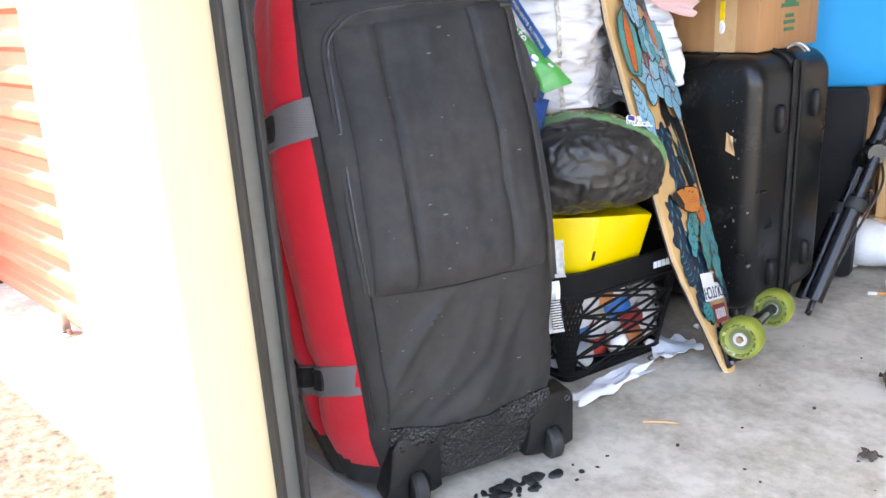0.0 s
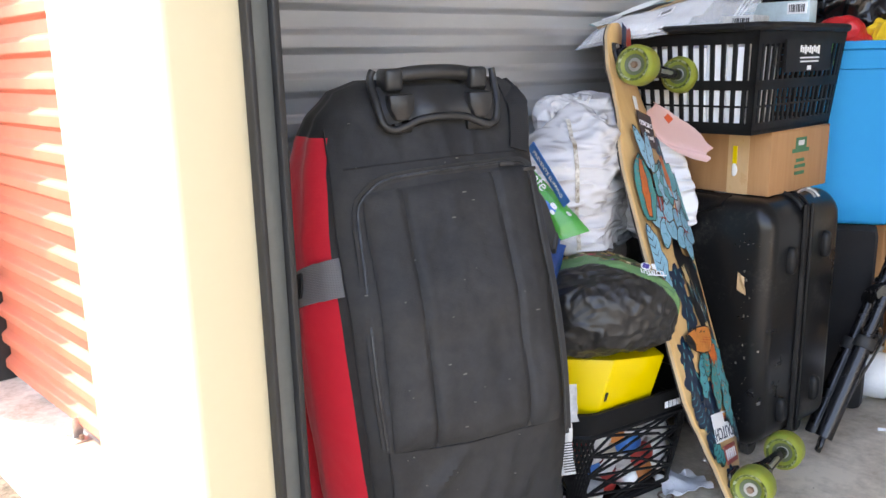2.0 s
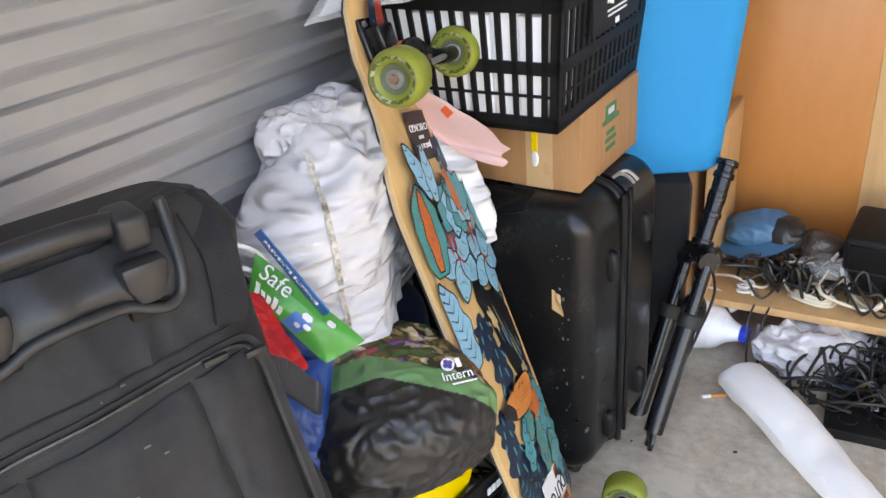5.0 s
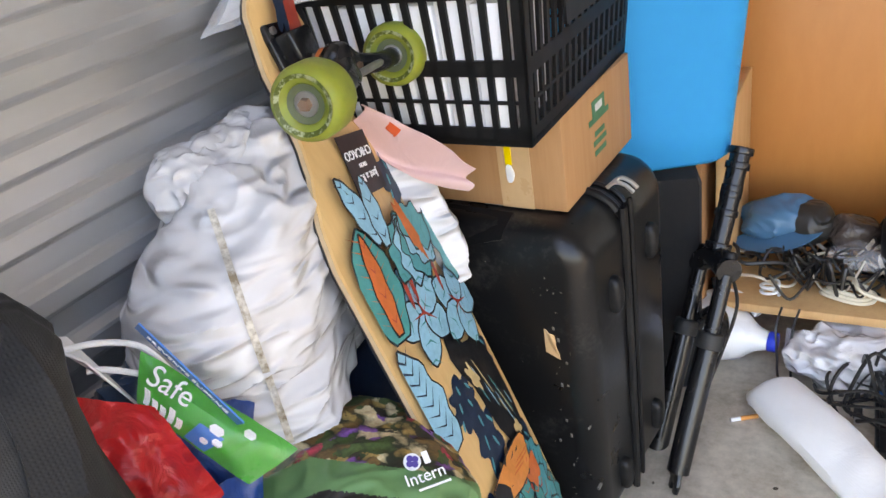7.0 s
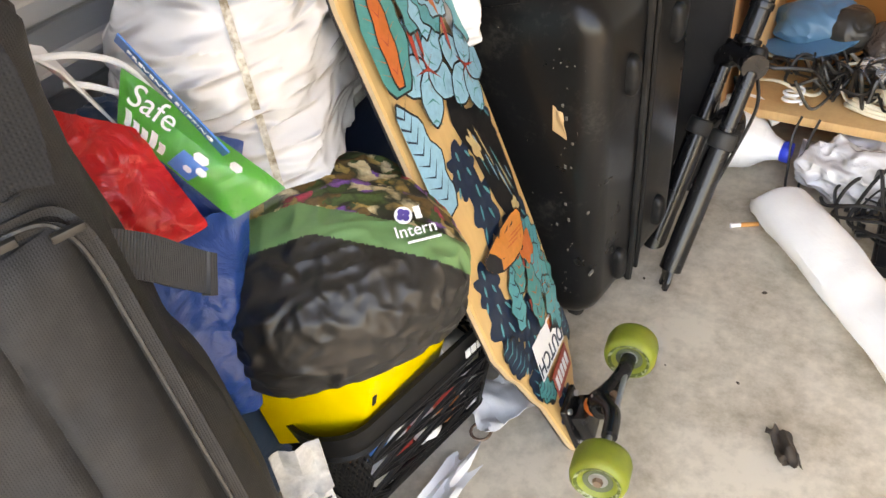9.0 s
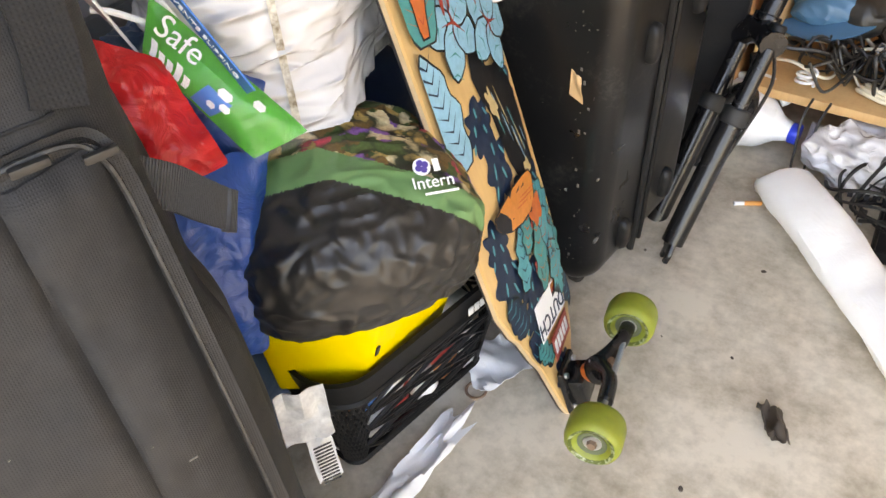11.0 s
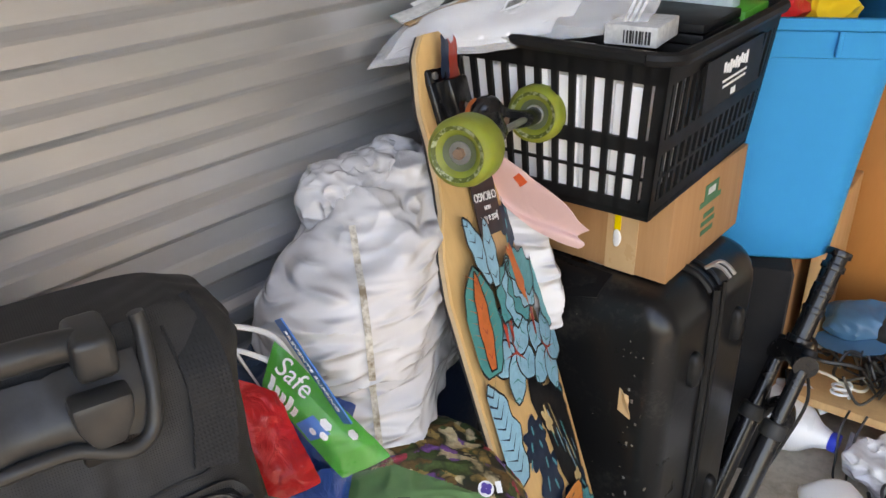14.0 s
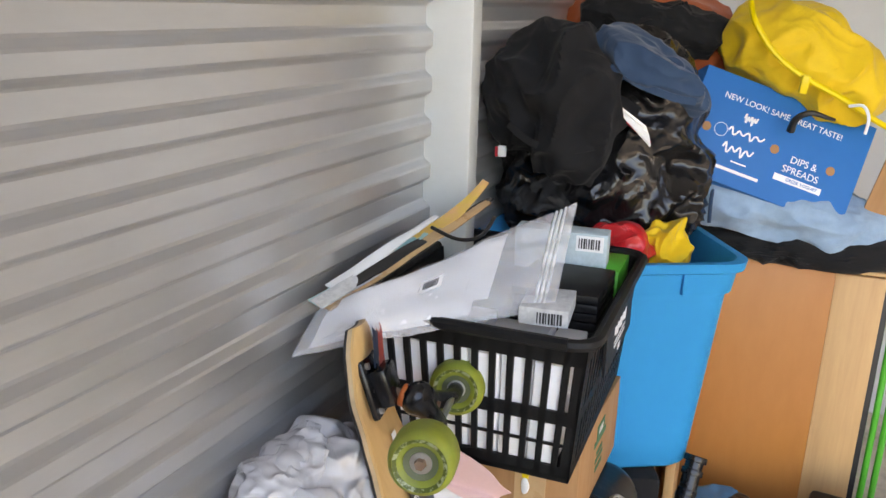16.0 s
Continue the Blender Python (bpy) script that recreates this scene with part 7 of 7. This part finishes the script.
# ---- cables and gadgets ----
def cables():
    r = random.Random(77)
    for i in range(52):
        cx, cy = r.uniform(-0.56, -0.20), r.uniform(2.07, 2.24)
        pts = []
        a = r.uniform(0, 6.28)
        rad = r.uniform(0.02, 0.07)
        for k in range(9):
            a += r.uniform(0.5, 1.1)
            pts.append((cx + rad * math.cos(a) * r.uniform(0.7, 1.3), min(2.31, cy + rad * math.sin(a) * r.uniform(0.7, 1.3)), 0.128 + r.uniform(0.0, 0.075)))
        ivory = i % 6 == 0
        single("cable", tube(pts, r.choice((0.0022, 0.003, 0.0038)), 6, steps=5), M_IVORY if ivory else M_CABLE, ("coiled ivory cable" if ivory else "tangled black cable") + " on the wooden shelf", "cable", group="cables on the shelf")
    for i in range(56):
        cx, cy = r.uniform(-0.36, -0.06), r.uniform(1.90, 2.05)
        a = r.uniform(0, 6.28)
        rad = r.uniform(0.02, 0.08)
        pts = []
        for k in range(9):
            a += r.uniform(0.5, 1.1)
            pts.append((cx + rad * math.cos(a) * r.uniform(0.7, 1.3), cy + rad * math.sin(a) * r.uniform(0.6, 1.1), 0.008 + r.uniform(0.03, 0.12) * (1 - abs(k - 4) / 6)))
        single("cable", tube(pts, r.choice((0.002, 0.0028, 0.0034)), 6, steps=5), M_CABLE, "tangled black cable heaped on the floor", "cable", group="cables on the floor")
    single("cable", tube([(-0.50, 2.03, 0.125), (-0.505, 2.0, 0.10), (-0.50, 1.985, 0.05), (-0.49, 1.965, 0.006), (-0.44, 1.94, 0.004), (-0.39, 1.935, 0.004), (-0.33, 1.96, 0.006)], 0.0022, 6), M_CABLE, "thin black cable hanging from the shelf", "cable", group="cables on the floor")
    single("cable", tube([(-0.47, 2.03, 0.125), (-0.478, 2.0, 0.09), (-0.475, 1.975, 0.03), (-0.465, 1.955, 0.005), (-0.42, 1.925, 0.004)], 0.0022, 6), M_CABLE, "thin black cable hanging from the shelf", "cable", group="cables on the floor")
    u = single("usb_cable", tube([(-0.26, 1.94, 0.03), (-0.31, 1.955, 0.006), (-0.36, 1.955, 0.004), (-0.372, 1.94, 0.004), (-0.362, 1.928, 0.005)], 0.0024, 6), M_CABLE, "black usb cable with a metal plug", "cable")
    part("plug", block(-0.007, 0.007, -0.030, -0.006, 0.0, 0.009, 0.002), M_CABLE, u).location = (-0.360, 1.930, 0.001)
    part("plug_tip", block(-0.005, 0.005, -0.044, -0.030, 0.002, 0.007, 0.001), M_METAL, u, "bright metal plug").location = (-0.360, 1.930, 0.001)
    single("yellow_plug", tube([(-0.265, 1.93, 0.05), (-0.285, 1.925, 0.045)], 0.005, 8), M_YELLOW, "yellow video plug among the black cables", "plug")
    for i in range(3):
        single("ivory_coil", tube([(-0.395 + (0.045 - 0.006 * i) * math.cos(a), 2.085 + (0.022 - 0.003 * i) * math.sin(a), 0.132 + 0.006 * i + 0.004 * math.sin(2 * a)) for a in [k * math.pi / 6 for k in range(13)]], 0.0042, 8, steps=3), M_IVORY, "coil of flat ivory cable on the shelf", "cable", group="ivory cable coil")
    single("grey_coil", tube([(-0.525 + 0.016 * math.cos(a), 2.06 + 0.013 * math.sin(a), 0.130 + 0.002 * a) for a in [k * math.pi / 5 for k in range(24)]], 0.003, 8, steps=2), M_JUG, "small coil of pale grey cable", "cable")
    single("wrapped_adapter", blob((0.045, 0.03, 0.03), 5, 4.0, ((30.0, 0.006),), 3.0), film("brown_wrapped", (0.06, 0.045, 0.04), 0.2, 0.0, 0.8, 40.0), "dark adapter wrapped in clear film", "adapter", m=pose(-0.395, 2.20, 0.20, 10, 20, 30))
    single("crumpled_film", blob((0.05, 0.035, 0.02), 5, 2.4, ((30.0, 0.014),), 9.0), M_CLEAR, "crumpled clear film on the cables", "film", m=pose(-0.385, 2.14, 0.185))
    h_ = thing("peaked_hat", pose(-0.535, 2.215, 0.215, 0, -15, 20), "dusty blue peaked hat on the cables", "hat")
    part("crown", crumple((0.072, 0.055, 0.036), 5, 2.2, 0.02, 0.016, 0.004, 2.0, -0.012), M_HELMET, h_)
    part("brim", sheet(16, 6, lambda u, v: (0.068 * math.cos(3.3 + 2.8 * u) * (1 + 0.45 * v), 0.052 * math.sin(3.3 + 2.8 * u) * (1 + 0.75 * v), -0.014 - 0.012 * v * math.sin(3.14 * u)), 0.003), M_HELMET, h_, "curved stiff brim")
    # one side of the hat made near black
    part("dark_band", blob((0.045, 0.05, 0.04), 4, 2.2, ((18.0, 0.008),), 4.0), M_SACK, h_, "dark lump at the side").location = (0.05, -0.02, -0.02)
    s = thing("speaker_box", pose(-0.225, 2.13, 0.205, 12, 0, -8), "black plastic speaker housing tilted on the cables", "speaker")
    part("housing", block(-0.125, 0.14, -0.03, 0.10, -0.06, 0.075, 0.012, 3), M_PLASTIC, s)
    part("front_panel", block(-0.112, 0.14, -0.034, -0.029, -0.048, 0.062, 0.004), M_CRATE, s)
    part("groove", block(-0.112, 0.14, -0.0355, -0.033, -0.002, 0.002), M_RUBBER, s, smooth=False)
    p = thing("black_base_plate", pose(-0.325, 1.815, 0.0, 0, 0, 2), "flat black plastic base with round feet on the floor", "base plate")
    part("plate", block(0.0, 0.26, 0.0, 0.19, 0.0, 0.016, 0.004), M_PLASTIC, p)
    part("edge", block(-0.006, 0.266, -0.006, 0.0, 0.0, 0.022, 0.003), M_PLASTIC, p)
    part("edge", block(-0.006, 0.0, 0.0, 0.19, 0.0, 0.022, 0.003), M_PLASTIC, p)
    for x in (0.035, 0.10, 0.165):
        for y in (0.04, 0.14):
            part("round_foot", cyl(0.017, 0.016, 0.016, 0.019, 24, 0.001), M_CRATE, p).location = (x, y, 0)
    part("printed_bar", block(0.06, 0.085, 0.085, 0.088, 0.0160, 0.0166), M_WHITE, p, smooth=False)
    part("printed_bar", block(0.06, 0.085, 0.092, 0.095, 0.0160, 0.0166), M_WHITE, p, smooth=False)


cables()

# ---- outside: the latch bracket on the apron ----
br = thing("latch_bracket", pose(-1.845, 0.58, 0.0), "small galvanised bracket bolted to the apron", "bracket")
part("plate", block(-0.03, 0.03, -0.02, 0.02, 0.0, 0.004, 0.001), M_METAL, br)
part("lug", block(-0.008, 0.0, -0.012, 0.012, 0.004, 0.05, 0.002), M_METAL, br)
part("bolt", cyl(0.006, 0.006, 0.004, 0.014, 6), M_RUST, br).location = (0.018, 0, 0)
